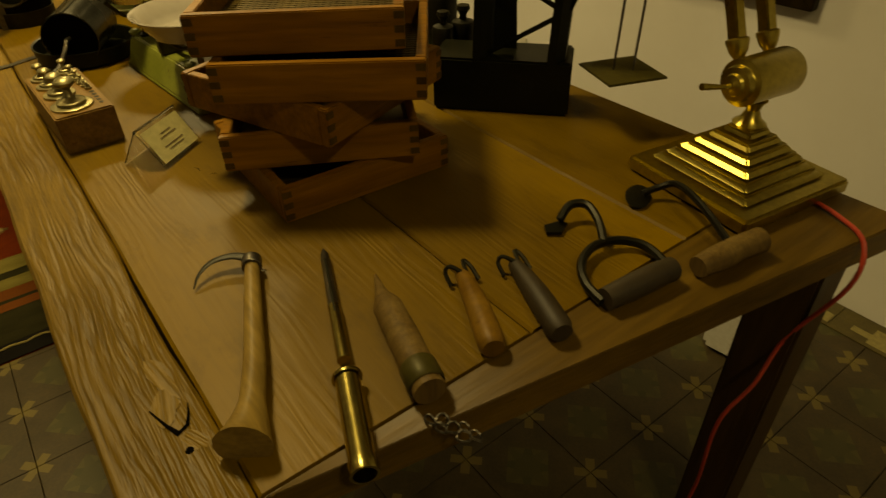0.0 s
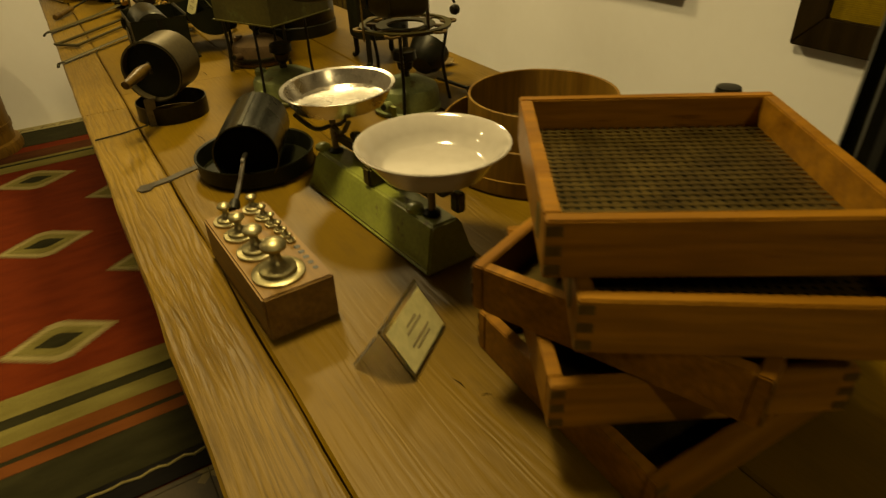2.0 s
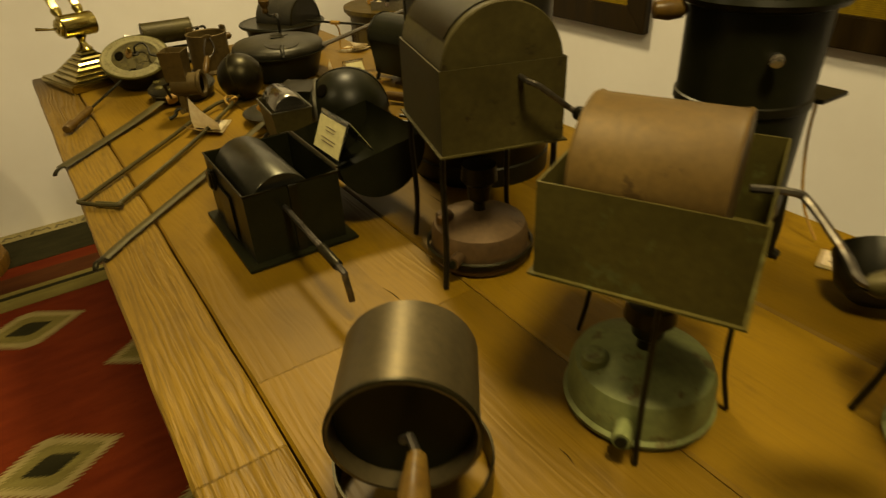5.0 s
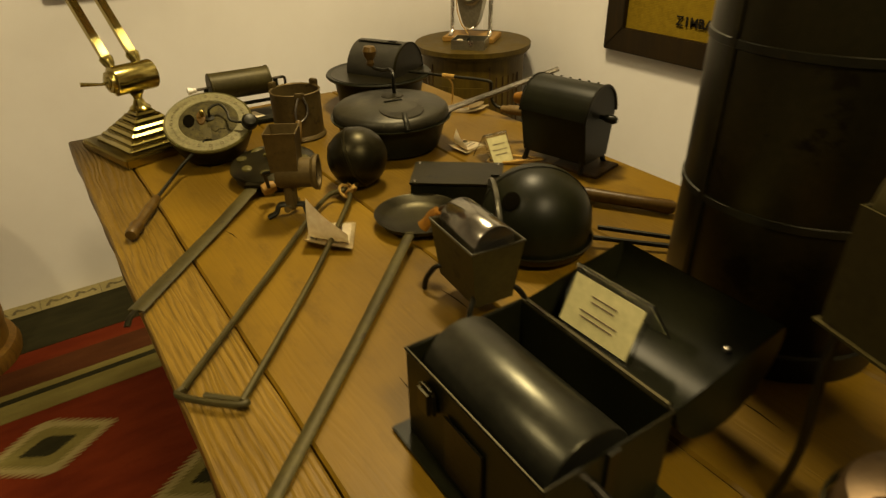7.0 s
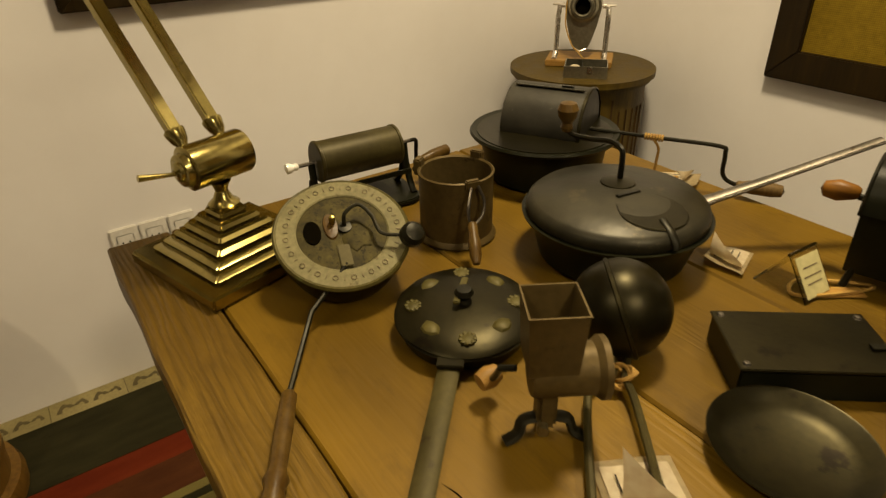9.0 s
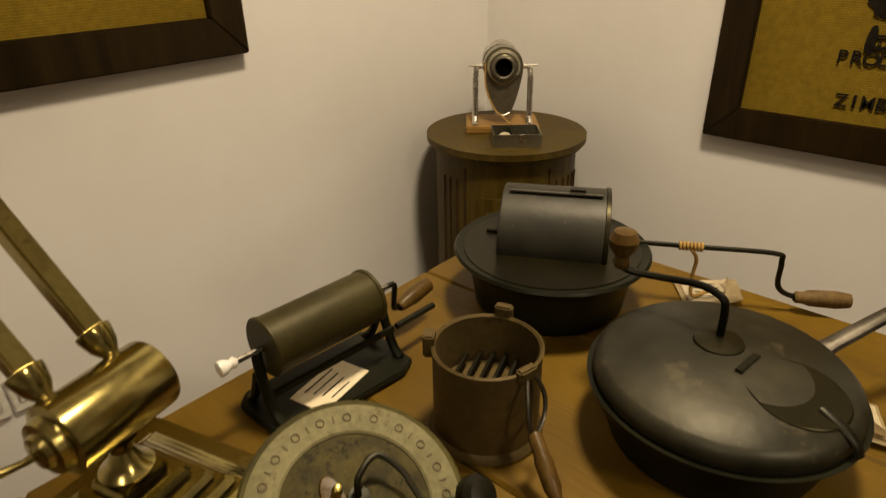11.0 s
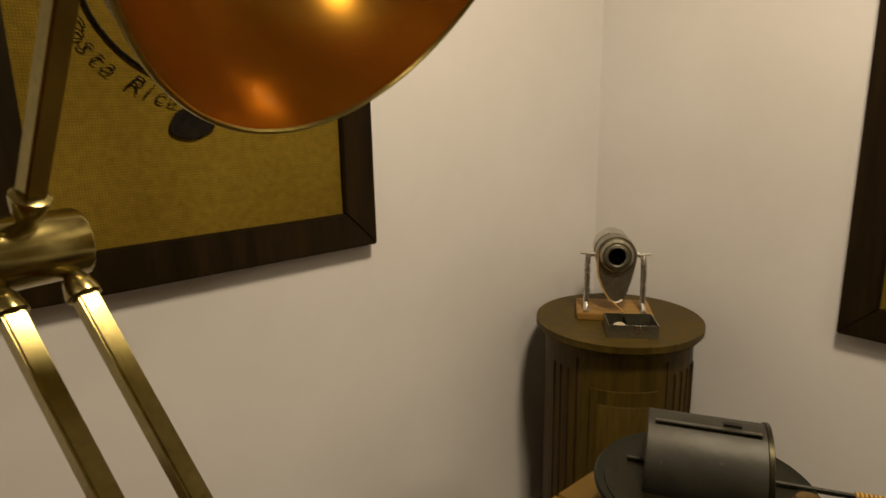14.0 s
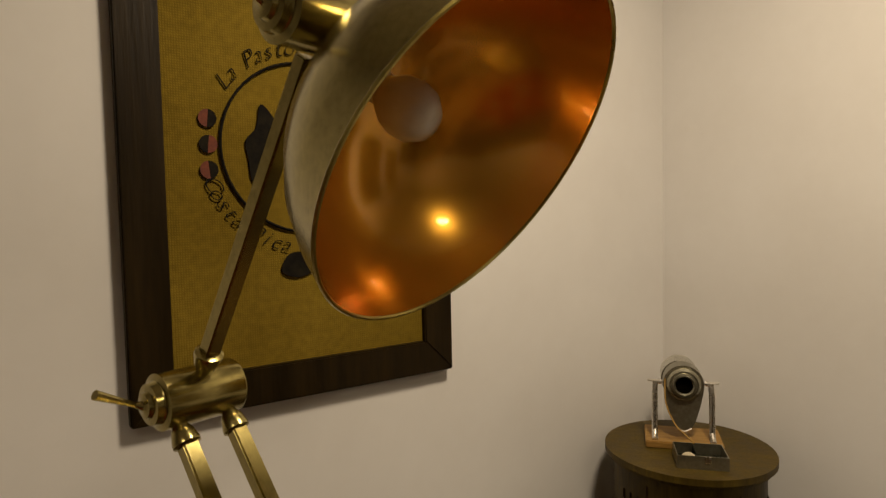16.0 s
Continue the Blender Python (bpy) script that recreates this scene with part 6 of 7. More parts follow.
part("slide_knob", lathe([(0.004, 0), (0.0045, 0.010), (0.003, 0.014), (0, 0.015)], 12, m=dm @ pose(-0.011, 0.014, 0.008)), M_brass, t)
part("boss", lathe([(0, 0), (0.010, 0.0), (0.009, 0.006), (0, 0.007)], 16, m=dm @ pose(0.004, 0.004, 0.004)), M_iron, t)
part("boss_plate", lathe([(0, 0.004), (0.012, 0.0035), (0.020, 0.002), (0.022, 0.0)], 14, m=dm @ pose(0.018, -0.012, 0.0045), jitter=0.3), M_dial, t, "corroded brass plate")
part("rod_plate", box(0.016, 0.034, 0.004, (0, 0, 0), 0.001, m=dm @ pose(-0.004, -0.040, 0.0065)), M_dark_iron, t)
part("crank", tube([dm @ q for q in curve([(0.004, 0.004, 0.008), (0.006, 0.014, 0.024), (0.026, 0.024, 0.026), (0.040, 0.004, 0.024), (0.046, -0.024, 0.022), (0.072, -0.034, 0.022)], 6)], 0.0027, 8), M_iron, t)
part("crank_knob", lathe([(0, -0.002), (0.012, -0.002), (0.0165, 0.004), (0.0165, 0.014), (0.012, 0.020), (0.005, 0.022), (0, 0.022)], 24, m=dm @ pose(0.082, -0.036, 0.018, 18, 12)), M_iron, t)
part("rod", tube([dm @ Vector((-0.004, -0.052, 0.006)), Vector((0.56, 3.60, 0.808)), Vector((0.482, 3.492, 0.795))], 0.0034, 8), M_iron, t)
part("grip", lathe([(0.006, 0), (0.0085, 0.004), (0.0095, 0.05), (0.0085, 0.10), (0.0125, 0.112), (0.0095, 0.122), (0.0115, 0.134), (0.009, 0.142), (0, 0.144)], 20, m=along((0.485, 3.496, 0.796), (0.416, 3.374, 0.793))), M_handle, t)

# ---- lidded pan with brass ornaments and a long flat handle ----
t = thing("ornamented_pan", "black lidded roasting pan with brass rosettes and flat handle", "pan")
pm = pose(0.712, 3.488, TOP, 3, -3, 0)
part("pan", lathe([(0, 0.002), (0.066, 0.002), (0.078, 0.010), (0.083, 0.028), (0.086, 0.030), (0.083, 0.032), (0, 0.032)], 44, m=pm), M_soot, t)
part("lid", lathe([(0.084, 0.031), (0.085, 0.034), (0.078, 0.039), (0.05, 0.045), (0, 0.048)], 44, m=pm, jitter=0.01), M_soot, t)
for k in range(8):
    a = 2 * math.pi * k / 8 + 0.2
    r = 0.062 if k % 2 else 0.058
    rm = pm @ pose(r * math.cos(a), r * math.sin(a), 0.0415, 0, 0, math.degrees(a))
    if k % 2:
        bm = lathe([(0, 0.004), (0.006, 0.0035), (0.010, 0.002), (0.0105, 0)], 12, m=rm)
        for j in range(9):
            b = 2 * math.pi * j / 9
            bm = lathe([(0, 0.0038), (0.0026, 0.0028), (0.003, 0)], 6, bm, rm @ pose(0.0082 * math.cos(b), 0.0082 * math.sin(b), 0.0006))
        part("rosette", bm, M_olive, t, "tarnished brass")
    else:
        part("ornament", lathe([(0, 0.0055), (0.006, 0.005), (0.011, 0.003), (0.013, 0)], 9, m=rm @ Matrix.Diagonal((0.85, 1.15, 1, 1)), jitter=0.25), M_olive, t, "tarnished brass")
part("lid_knob", lathe([(0.010, 0.046), (0.007, 0.052), (0.012, 0.060), (0.009, 0.066), (0, 0.067)], 16, m=pm), M_iron, t)
part("lid_lever", box(0.05, 0.008, 0.005, (0.008, 0.006, 0.056), 0.001, m=pm @ pose(0, 0, 0, 0, 0, 40)), M_olive, t)
part("hinge", box(0.034, 0.030, 0.006, (0, 0, 0), 0.001), M_soot, t, m=pose(0.651, 3.432, 0.804, 0, 0, 50))
part("handle", tube([(0.655, 3.437, 0.800), (0.55, 3.33, 0.790), (0.44, 3.215, 0.787), (0.378, 3.146, 0.788)], 0.0125, 8, flat=0.22), M_dark_iron, t)
part("handle_hook", tube(curve([(0.380, 3.148, 0.788), (0.368, 3.134, 0.787), (0.362, 3.124, 0.782)], 3), 0.005, 8, flat=0.5), M_soot, t)

# ---- small funnel grinder ----
t = thing("clamp_grinder", "small brown iron clamp grinder with square hopper", "grinder", pose(0.676, 3.308, TOP, 0, 0, -32))
hop = bmesh.new()
rings = []
for r, z in ((0.023, 0.092), (0.0265, 0.160), (0.0275, 0.1615), (0.0255, 0.1615), (0.0245, 0.158), (0.020, 0.094)):
    rings.append([hop.verts.new((sx * r, sy * r, z)) for sx, sy in ((-1, -1), (1, -1), (1, 1), (-1, 1))])
for a, b in zip(rings, rings[1:] + rings[:1]):
    for i in range(4):
        hop.faces.new((a[i], a[(i + 1) % 4], b[(i + 1) % 4], b[i]))
part("hopper", hop, M_brown_tin, t)
part("hopper_floor", box(0.042, 0.042, 0.003, (0, 0, 0.098), 0), M_black, t)
part("barrel", lathe([(0.0, 0.0), (0.024, 0.0), (0.026, 0.004), (0.026, 0.060), (0.031, 0.066), (0.031, 0.072), (0.024, 0.072), (0.022, 0.05), (0, 0.05)], 32, m=pose(-0.018, 0, 0.082, 0, 90)), M_brown_tin, t)
# dark disc colours in the shadow down the barrel
part("mouth", lathe([(0, 0), (0.0215, 0.0), (0.0215, 0.001), (0, 0.001)], 24, m=pose(0.046, 0, 0.082, 0, 90)), M_crack_shadow, t)
part("stem", box(0.020, 0.024, 0.052, (0.0, 0.0, 0.040), 0.004), M_brown_tin, t)
for s in (-1, 1):
    part("clamp_foot", tube(curve([(s * 0.004, 0, 0.022), (s * 0.022, -0.004, 0.022), (s * 0.028, -0.010, 0.010), (s * 0.042, -0.014, 0.004)], 4), 0.0075, 8, flat=0.6), M_iron, t)
part("screw", tube([(-0.006, -0.02, 0.020), (0.004, 0.024, 0.020)], 0.006, 10), M_weight, t)
part("crank_knob", lathe([(0, -0.014), (0.010, -0.012), (0.0125, 0.0), (0.009, 0.012), (0, 0.014)], 18, m=pose(-0.050, 0.048, 0.033, 0, 80, 30)), M_pale, t)
part("crank", tube([(-0.030, 0.004, 0.082), (-0.044, 0.010, 0.078), (-0.046, 0.030, 0.050), (-0.048, 0.042, 0.036)], 0.0035, 8), M_iron, t)

# ---- ball roaster with two long rods ----
t = thing("ball_roaster", "round iron ball roaster held by two long rods", "roaster")
part("ball", lathe([(0, -0.058)] + [(0.058 * math.cos(radians(a)), 0.058 * math.sin(radians(a))) for a in range(-80, 81, 10)] + [(0, 0.058)], 44, m=pose(0.833, 3.354, 0.839, 0, 62, 40)), M_soot, t)
part("seam", lathe([(0.0578, -0.003), (0.0600, -0.0018), (0.0600, 0.0018), (0.0578, 0.003)], 48, m=pose(0.833, 3.354, 0.839, 70, 0, 52)), M_soot, t)
part("ball_strap", lathe([(0.0579, -0.005), (0.0592, -0.005), (0.0592, 0.005), (0.0579, 0.005)], 24, m=pose(0.833, 3.354, 0.839, 0, 62, 40), arc=(0, 120)), M_tin, t)
for s, pts in ((-1, ((0.815, 3.385, 0.812), (0.798, 3.352, 0.822), (0.800, 3.332, 0.806), (0.776, 3.310, 0.800), (0.735, 3.305, 0.795), (0.58, 3.145, 0.790), (0.392, 2.948, 0.788))),
               (1, ((0.872, 3.345, 0.812), (0.845, 3.322, 0.826), (0.822, 3.322, 0.808), (0.786, 3.300, 0.800), (0.762, 3.262, 0.796), (0.62, 3.088, 0.790), (0.442, 2.888, 0.788)))):
    part("rod", tube(curve(pts, 5), 0.0045, 8), M_dark_iron, t)
part("end_loop", tube(curve([(0.392, 2.948, 0.788), (0.384, 2.940, 0.790), (0.400, 2.918, 0.790), (0.432, 2.886, 0.790), (0.446, 2.882, 0.789), (0.440, 2.895, 0.786), (0.410, 2.925, 0.786)], 4), 0.0042, 8), M_dark_iron, t)
tie = None
for i in range(4):
    tie = tube([(0.779 + 0.010 * math.cos(a) + 0.003 * i, 3.306 + 0.010 * math.sin(a) - 0.002 * i, 0.800 + 0.009 * math.sin(a * 1.0 + i)) for a in [k * math.pi / 6 for k in range(12)]], 0.0024, 5, tie, closed=True)
part("string", tie, M_string, t, "twisted jute string")
tag(0.690, 3.185, 60, 0.110, "curled paper label tied to the ball roaster", 0.050)

# ---- long-handled flat pan ----
t = thing("long_handled_pan", "round iron roasting pan with a long flat handle", "pan")
part("pan", lathe([(0, 0.003), (0.050, 0.003), (0.066, 0.010), (0.076, 0.021), (0.077, 0.023), (0.0745, 0.022), (0.064, 0.013), (0.05, 0.0065), (0, 0.006)], 48, m=pose(0.840, 3.146, TOP)), M_soot, t)
part("handle", tube([(0.792, 3.095, 0.800), (0.74, 3.045, 0.798), (0.60, 2.91, 0.791), (0.43, 2.75, 0.787), (0.388, 2.706, 0.786)], 0.0085, 8, flat=0.32), M_dark_iron, t)
part("handle_hook", tube(curve([(0.392, 2.710, 0.786), (0.376, 2.698, 0.786), (0.372, 2.690, 0.778)], 3), 0.0055, 8, flat=0.5), M_soot, t)

# ---- flat sliding box roaster with a wooden handle ----
t = thing("flat_box_roaster", "flat black iron box roaster with long wooden handle", "roaster", pose(0.967, 3.209, TOP, 0, 0, -39))
part("box", box(0.166, 0.100, 0.038, (0, 0, 0.0195), 0.002), M_black, t)
part("lid", box(0.170, 0.104, 0.004, (0, 0, 0.0405), 0.001), M_soot, t)
part("latch", box(0.022, 0.010, 0.003, (0.074, -0.012, 0.0445), 0.0005), M_iron, t)
for x, y in ((-0.076, 0.043), (-0.076, -0.043), (0.076, 0.043)):
    part("rivet", lathe([(0.0045, 0), (0.003, 0.0025), (0, 0.003)], 10, m=pose(x, y, 0.0425)), M_steel, t)
part("shaft", tube([(0.082, 0.0, 0.020), (0.16, -0.010, 0.018), (0.20, -0.014, 0.018)], 0.004, 8), M_iron, t)
part("grip", lathe([(0.008, 0), (0.0105, 0.005), (0.0125, 0.06), (0.012, 0.15), (0.0135, 0.20), (0.009, 0.21), (0, 0.212)], 20, m=along((0.185, -0.013, 0.019), (0.38, -0.075, 0.016))), M_handle, t)

# ---- big black dome on a ring ----
t = thing("dome_roaster", "large black iron dome roaster on a dished ring", "roaster")
part("dish", lathe([(0, 0.003), (0.07, 0.003), (0.085, 0.012), (0.092, 0.024), (0.093, 0.026), (0.090, 0.027), (0.083, 0.017), (0.07, 0.008), (0, 0.008)], 52, m=pose(0.950, 2.972, TOP)), M_soot, t)
part("dome", lathe([(0.084, 0.0)] + [(0.088 * math.cos(radians(a)), 0.034 + 0.088 * math.sin(radians(a))) for a in range(0, 81, 8)] + [(0, 0.122)], 56, m=pose(0.950, 2.972, TOP + 0.016)), M_black, t)
part("seam", tube([(0.950 + 0.0885 * math.cos(radians(a)) * 0.82, 2.972 - 0.0885 * math.cos(radians(a)) * 0.572, TOP + 0.050 + 0.0885 * math.sin(radians(a))) for a in range(0, 181, 12)], 0.0016, 6), M_iron, t)
ball, way = Vector((0.950, 2.972, TOP + 0.050)), Vector((-0.86, 0.50, -0.06)).normalized()
part("flange", lathe([(0.058, 0.062), (0.070, 0.060), (0.0715, 0.063), (0.070, 0.067), (0.058, 0.068), (0.058, 0.062)], 44, m=along(ball, ball + way)), M_tin, t, "worn grey flange round the filling side")
# solid disc; the vent's inner shadow is only its dark colour
part("vent", lathe([(0, 0.0), (0.014, 0.0), (0.015, 0.002), (0.012, 0.0035), (0, 0.0022)], 20, m=along(ball + Vector((-0.066, -0.018, 0.055)), ball + Vector((-0.132, -0.036, 0.110)))), M_crack_shadow, t)
for d in (0.0, 0.034):
    part("rod", tube([(1.025 + d * 0.9, 2.915 + d * 0.6, 0.797), (1.115 + d * 0.8, 2.828 + d * 0.4, 0.790), (1.20 + d * 0.7, 2.69 + d * 0.3, 0.786)], 0.0042, 8), M_iron, t)

# ---- little box roaster on four legs ----
t = thing("small_box_roaster", "small tin box roaster with shiny drum on curved legs", "roaster", pose(0.779, 2.901, TOP, 0, 0, -6))
own = open_box(0.078, 0.114, 0.085)
for vv in own.verts:
    k = 0.74 + 0.26 * min(1.0, max(0.0, vv.co.z / 0.085))
    vv.co.x *= k
    vv.co.y *= 0.5 + 0.5 * k
part("box", own, M_dark_iron, t, m=pose(0, 0, 0.032))
part("rim_wire", tube([(-0.039, -0.057, 0.117), (0.039, -0.057, 0.117), (0.039, 0.057, 0.117), (-0.039, 0.057, 0.117)], 0.0018, 6, closed=True), M_tin, t)
part("drum", lathe([(0, 0), (0.030, 0), (0.032, 0.003), (0.032, 0.092), (0.030, 0.095), (0, 0.095)], 32, m=pose(0, 0.0475, 0.112, 90)), surface("shiny_tin", (0.20, 0.185, 0.155), (0.32, 0.30, 0.26), 0.2, 0.95, 16, 90, 0.3, 0.1), t, "shiny dented tin")
for x in (-1, 1):
    for y in (-1, 1):
        part("leg", tube(curve([(x * 0.027, y * 0.044, 0.045), (x * 0.036, y * 0.052, 0.040), (x * 0.046, y * 0.060, 0.020), (x * 0.048, y * 0.062, 0.003)], 4), 0.004, 7), M_iron, t)
part("crank", tube(curve([(0, 0.050, 0.112), (0.0, 0.075, 0.116), (-0.004, 0.088, 0.112), (-0.008, 0.092, 0.100)], 4), 0.0026, 7), M_steel, t)
part("crank_knob", lathe([(0, 0), (0.007, 0.001), (0.0095, 0.012), (0.007, 0.026), (0.0085, 0.034), (0, 0.037)], 16, m=along((-0.006, 0.090, 0.106), (-0.03, 0.108, 0.074)) @ Matrix.Diagonal((1.15, 1.15, 1.1, 1))), M_sieve, t)

# ---- black drum roaster on legs, by the wall ----
t = thing("arched_drum_roaster", "black arched drum roaster with wooden crank knob on legs", "roaster", pose(1.238, 3.205, TOP, 0, 0, -76) @ Matrix.Diagonal((0.88, 0.90, 0.95, 1)))
outline = [(-0.062, 0.12)] + [(-0.066 * math.cos(radians(a)), 0.118 + 0.064 * math.sin(radians(a))) for a in range(0, 181, 15)] + [(0.062, 0.12), (0.052, 0.06), (0.046, 0.024), (-0.046, 0.024), (-0.052, 0.06)]
part("body", prism(outline, -0.085, 0.085, m=Matrix(((0, 0, 1, 0), (1, 0, 0, 0), (0, 1, 0, 0), (0, 0, 0, 1))), bevel=0.0015), M_black, t)
for x in (-0.086, 0.086):
    part("end_rim", tube([(x, -0.066 * math.cos(radians(a)), 0.118 + 0.064 * math.sin(radians(a))) for a in range(0, 181, 12)], 0.0028, 6), M_iron, t)
for k in range(6):
    part("rivet", lathe([(0.0035, 0), (0.0025, 0.002), (0, 0.0025)], 8, m=pose(-0.06 + 0.024 * k, 0.02, 0.1795)), M_iron, t)
for x in (-0.072, 0.072):
    for y in (-0.046, 0.046):
        part("leg", tube(curve([(x, y * 0.9, 0.034), (x * 1.04, y, 0.018), (x * 1.08, y * 1.15, 0.003)], 3), 0.006, 7), M_iron, t)
part("axle", tube([(-0.10, 0, 0.118), (0.112, 0, 0.118)], 0.005, 8), M_iron, t)
part("axle_cap", lathe([(0, 0), (0.008, 0), (0.009, 0.02), (0.006, 0.026), (0, 0.027)], 16, m=pose(0.098, 0, 0.118, 0, 90)), M_black, t)
part("crank_knob", lathe([(0.005, 0), (0.008, 0.004), (0.0125, 0.022), (0.009, 0.036), (0, 0.040)], 18, m=pose(-0.098, 0.0, 0.124, 0, -96) @ Matrix.Diagonal((1.25, 1.25, 1.35, 1))), M_sieve, t)
part("stand_board", box(0.12, 0.10, 0.006, (0.055, 0.005, 0.0035), 0.001), M_leg, t)

# ---- wide lidded pan with stirring crank ----
t = thing("stirring_pan", "wide black lidded roasting pan with bent stirring crank", "pan")
pc = pose(0.998, 3.508, TOP)
part("pan", lathe([(0, 0.002), (0.098, 0.002), (0.106, 0.008), (0.122, 0.066), (0.133, 0.070), (0.134, 0.073), (0.122, 0.072), (0, 0.072)], 60, m=pc), M_black, t)
part("lid", lathe([(0.127, 0.073), (0.1285, 0.078), (0.126, 0.088), (0.118, 0.095), (0.07, 0.104), (0.025, 0.108), (0, 0.109)], 60, m=pc), surface("scuffed_lid_iron", (0.017, 0.0155, 0.0085), (0.038, 0.0335, 0.019), 0.45, 0.5, 9, 60, 0.35, 0.16, worn=(0.056, 0.047, 0.026), amount=0.44, depth=0.0014), t)
part("boss", lathe([(0.026, 0.106), (0.024, 0.110), (0.010, 0.113), (0, 0.113)], 28, m=pc @ pose(0.012, 0.012, 0)), M_soot, t)
part("hatch", lathe([(0, 0.0), (0.046, 0.0), (0.0475, 0.001), (0.046, 0.0022), (0, 0.0026)], 36, m=pc @ pose(-0.012, -0.068, 0.1005, 5.5, -1)), M_soot, t)
part("hatch_hinge", box(0.040, 0.008, 0.003, (0, 0, 0), 0.001), M_iron, t, m=pc @ pose(-0.006, -0.022, 0.1085, 0, 0, -8))
part("latch", tube([pc @ Vector(q) for q in ((-0.020, -0.092, 0.102), (-0.030, -0.112, 0.098), (-0.034, -0.126, 0.088), (-0.035, -0.130, 0.078))], 0.0055, 8, flat=0.4), M_iron, t)
part("stirrer", tube(curve([(1.016, 3.522, 0.884), (1.017, 3.523, 0.922), (1.019, 3.529, 0.934), (1.026, 3.555, 0.936), (1.036, 3.60, 0.924), (1.032, 3.632, 0.922), (1.024, 3.641, 0.930)], 6), 0.0042, 8), M_iron, t)
part("stirrer_knob", lathe([(0.007, 0), (0.010, 0.006), (0.008, 0.014), (0.0145, 0.024), (0.0165, 0.034), (0.012, 0.044), (0, 0.047)], 24, m=pose(1.024, 3.641, 0.928)), M_handle, t)
part("handle", tube([(1.098, 3.450, 0.853), (1.12, 3.436, 0.862), (1.20, 3.388, 0.893), (1.314, 3.318, 0.940)], 0.0098, 10, radii=[0.016, 0.0105, 0.009, 0.0085], flat=0.6), M_steel, t)

# ---- drum set in a wide pan, with a long crank ----
t = thing("pan_drum_roaster", "grey drum roaster set in a deep round pan", "roaster")
pc = pose(1.124, 3.792, TOP)
part("pan", lathe([(0, 0.002), (0.100, 0.002), (0.107, 0.008), (0.118, 0.078), (0.134, 0.081), (0.138, 0.086), (0.135, 0.090), (0.124, 0.087), (0.060, 0.086), (0, 0.086)], 60, m=pc), M_black, t)
part("pan_top", lathe([(0, 0.0868), (0.11, 0.0868), (0.124, 0.0885), (0.124, 0.084)], 60, m=pc), M_soot, t)
ax = Vector((0.475, -0.88, 0)).normalized()
c = Vector((1.152, 3.806, 0.869))
m = along(c - ax * 0.074, c + ax * 0.074)
part("drum", lathe([(0, 0), (0.070, 0), (0.0725, 0.002), (0.0725, 0.146), (0.070, 0.148), (0, 0.148)], 52, m=m, jitter=0.012), surface("dented_zinc", (0.019, 0.017, 0.011), (0.030, 0.027, 0.018), 0.52, 0.4, 18, 40, 0.4, 0.12, worn=(0.058, 0.053, 0.041), amount=0.25, depth=0.002), t, "dented zinc-grey drum")
part("drum_rim", lathe([(0.0722, 0.143), (0.0745, 0.144), (0.0745, 0.149), (0.0722, 0.150)], 52, m=m), M_soot, t)
top = c + Vector((0, 0, 0.0715)) - Vector((0.88, 0.475, 0)) * 0.012
part("hatch_strip", box(0.020, 0.128, 0.002, (0, 0, 0), 0.0005), M_tin, t, m=Matrix.Translation(top) @ pose(0, 0, 0, 0, 0, math.degrees(math.atan2(ax.y, ax.x)) - 90) @ pose(0, 0, 0, 0, -14))
part("hatch_catch", box(0.010, 0.022, 0.005, (0.010, -0.030, 0.001), 0.001), M_iron, t, m=Matrix.Translation(top) @ pose(0, 0, 0, 0, 0, math.degrees(math.atan2(ax.y, ax.x)) + 90))
for k in (-0.056, 0.0, 0.056):
    part("rivet", lathe([(0.003, 0), (0.002, 0.002), (0, 0.0024)], 8, m=Matrix.Translation(top + ax * k + Vector((-0.004, -0.002, 0.0004)))), M_steel, t)
a0 = c + ax * 0.076
part("axle_stub", tube([c - ax * 0.072, c - ax * 0.098], 0.0038, 8), M_iron, t)
part("crank", tube(curve([a0, a0 + ax * 0.12, a0 + ax * 0.222, a0 + ax * 0.234 + Vector((0, 0, -0.012)), a0 + ax * 0.236 + Vector((0, 0, -0.045)), a0 + ax * 0.244 + Vector((0.002, -0.002, -0.060)), a0 + ax * 0.262 + Vector((0.004, -0.004, -0.066))], 6), 0.0038, 8), M_iron, t)
part("crank_handle", lathe([(0.006, 0), (0.0085, 0.003), (0.0085, 0.012), (0.0115, 0.020), (0.0125, 0.055), (0.010, 0.072), (0, 0.076)], 20, m=along(a0 + ax * 0.256 + Vector((0.004, -0.004, -0.066)), a0 + ax * 0.36 + Vector((0.010, -0.004, -0.066)))), M_grey_wood, t)
wrap = None
for i in range(7):
    q = a0 + ax * (0.098 + 0.0048 * i)
    wrap = lathe([(0.0036, 0), (0.0066, 0.001), (0.0066, 0.0036), (0.0036, 0.0046)], 12, wrap, along(q, q + ax))
part("string_wrap", wrap, M_string, t, "ochre jute string")
q = a0 + ax * 0.118
part("string", tube(curve([q + Vector((-0.004, 0, -0.004)), q + Vector((0.004, -0.006, -0.02)), q + Vector((0.006, -0.004, -0.05)), q + Vector((0.003, -0.010, -0.078)), Vector((1.296, 3.612, TOP + 0.008))], 4), 0.0026, 6), M_string, t)
tag(1.290, 3.612, 128, 0.098, "printed paper label tied to the drum crank", 0.02)

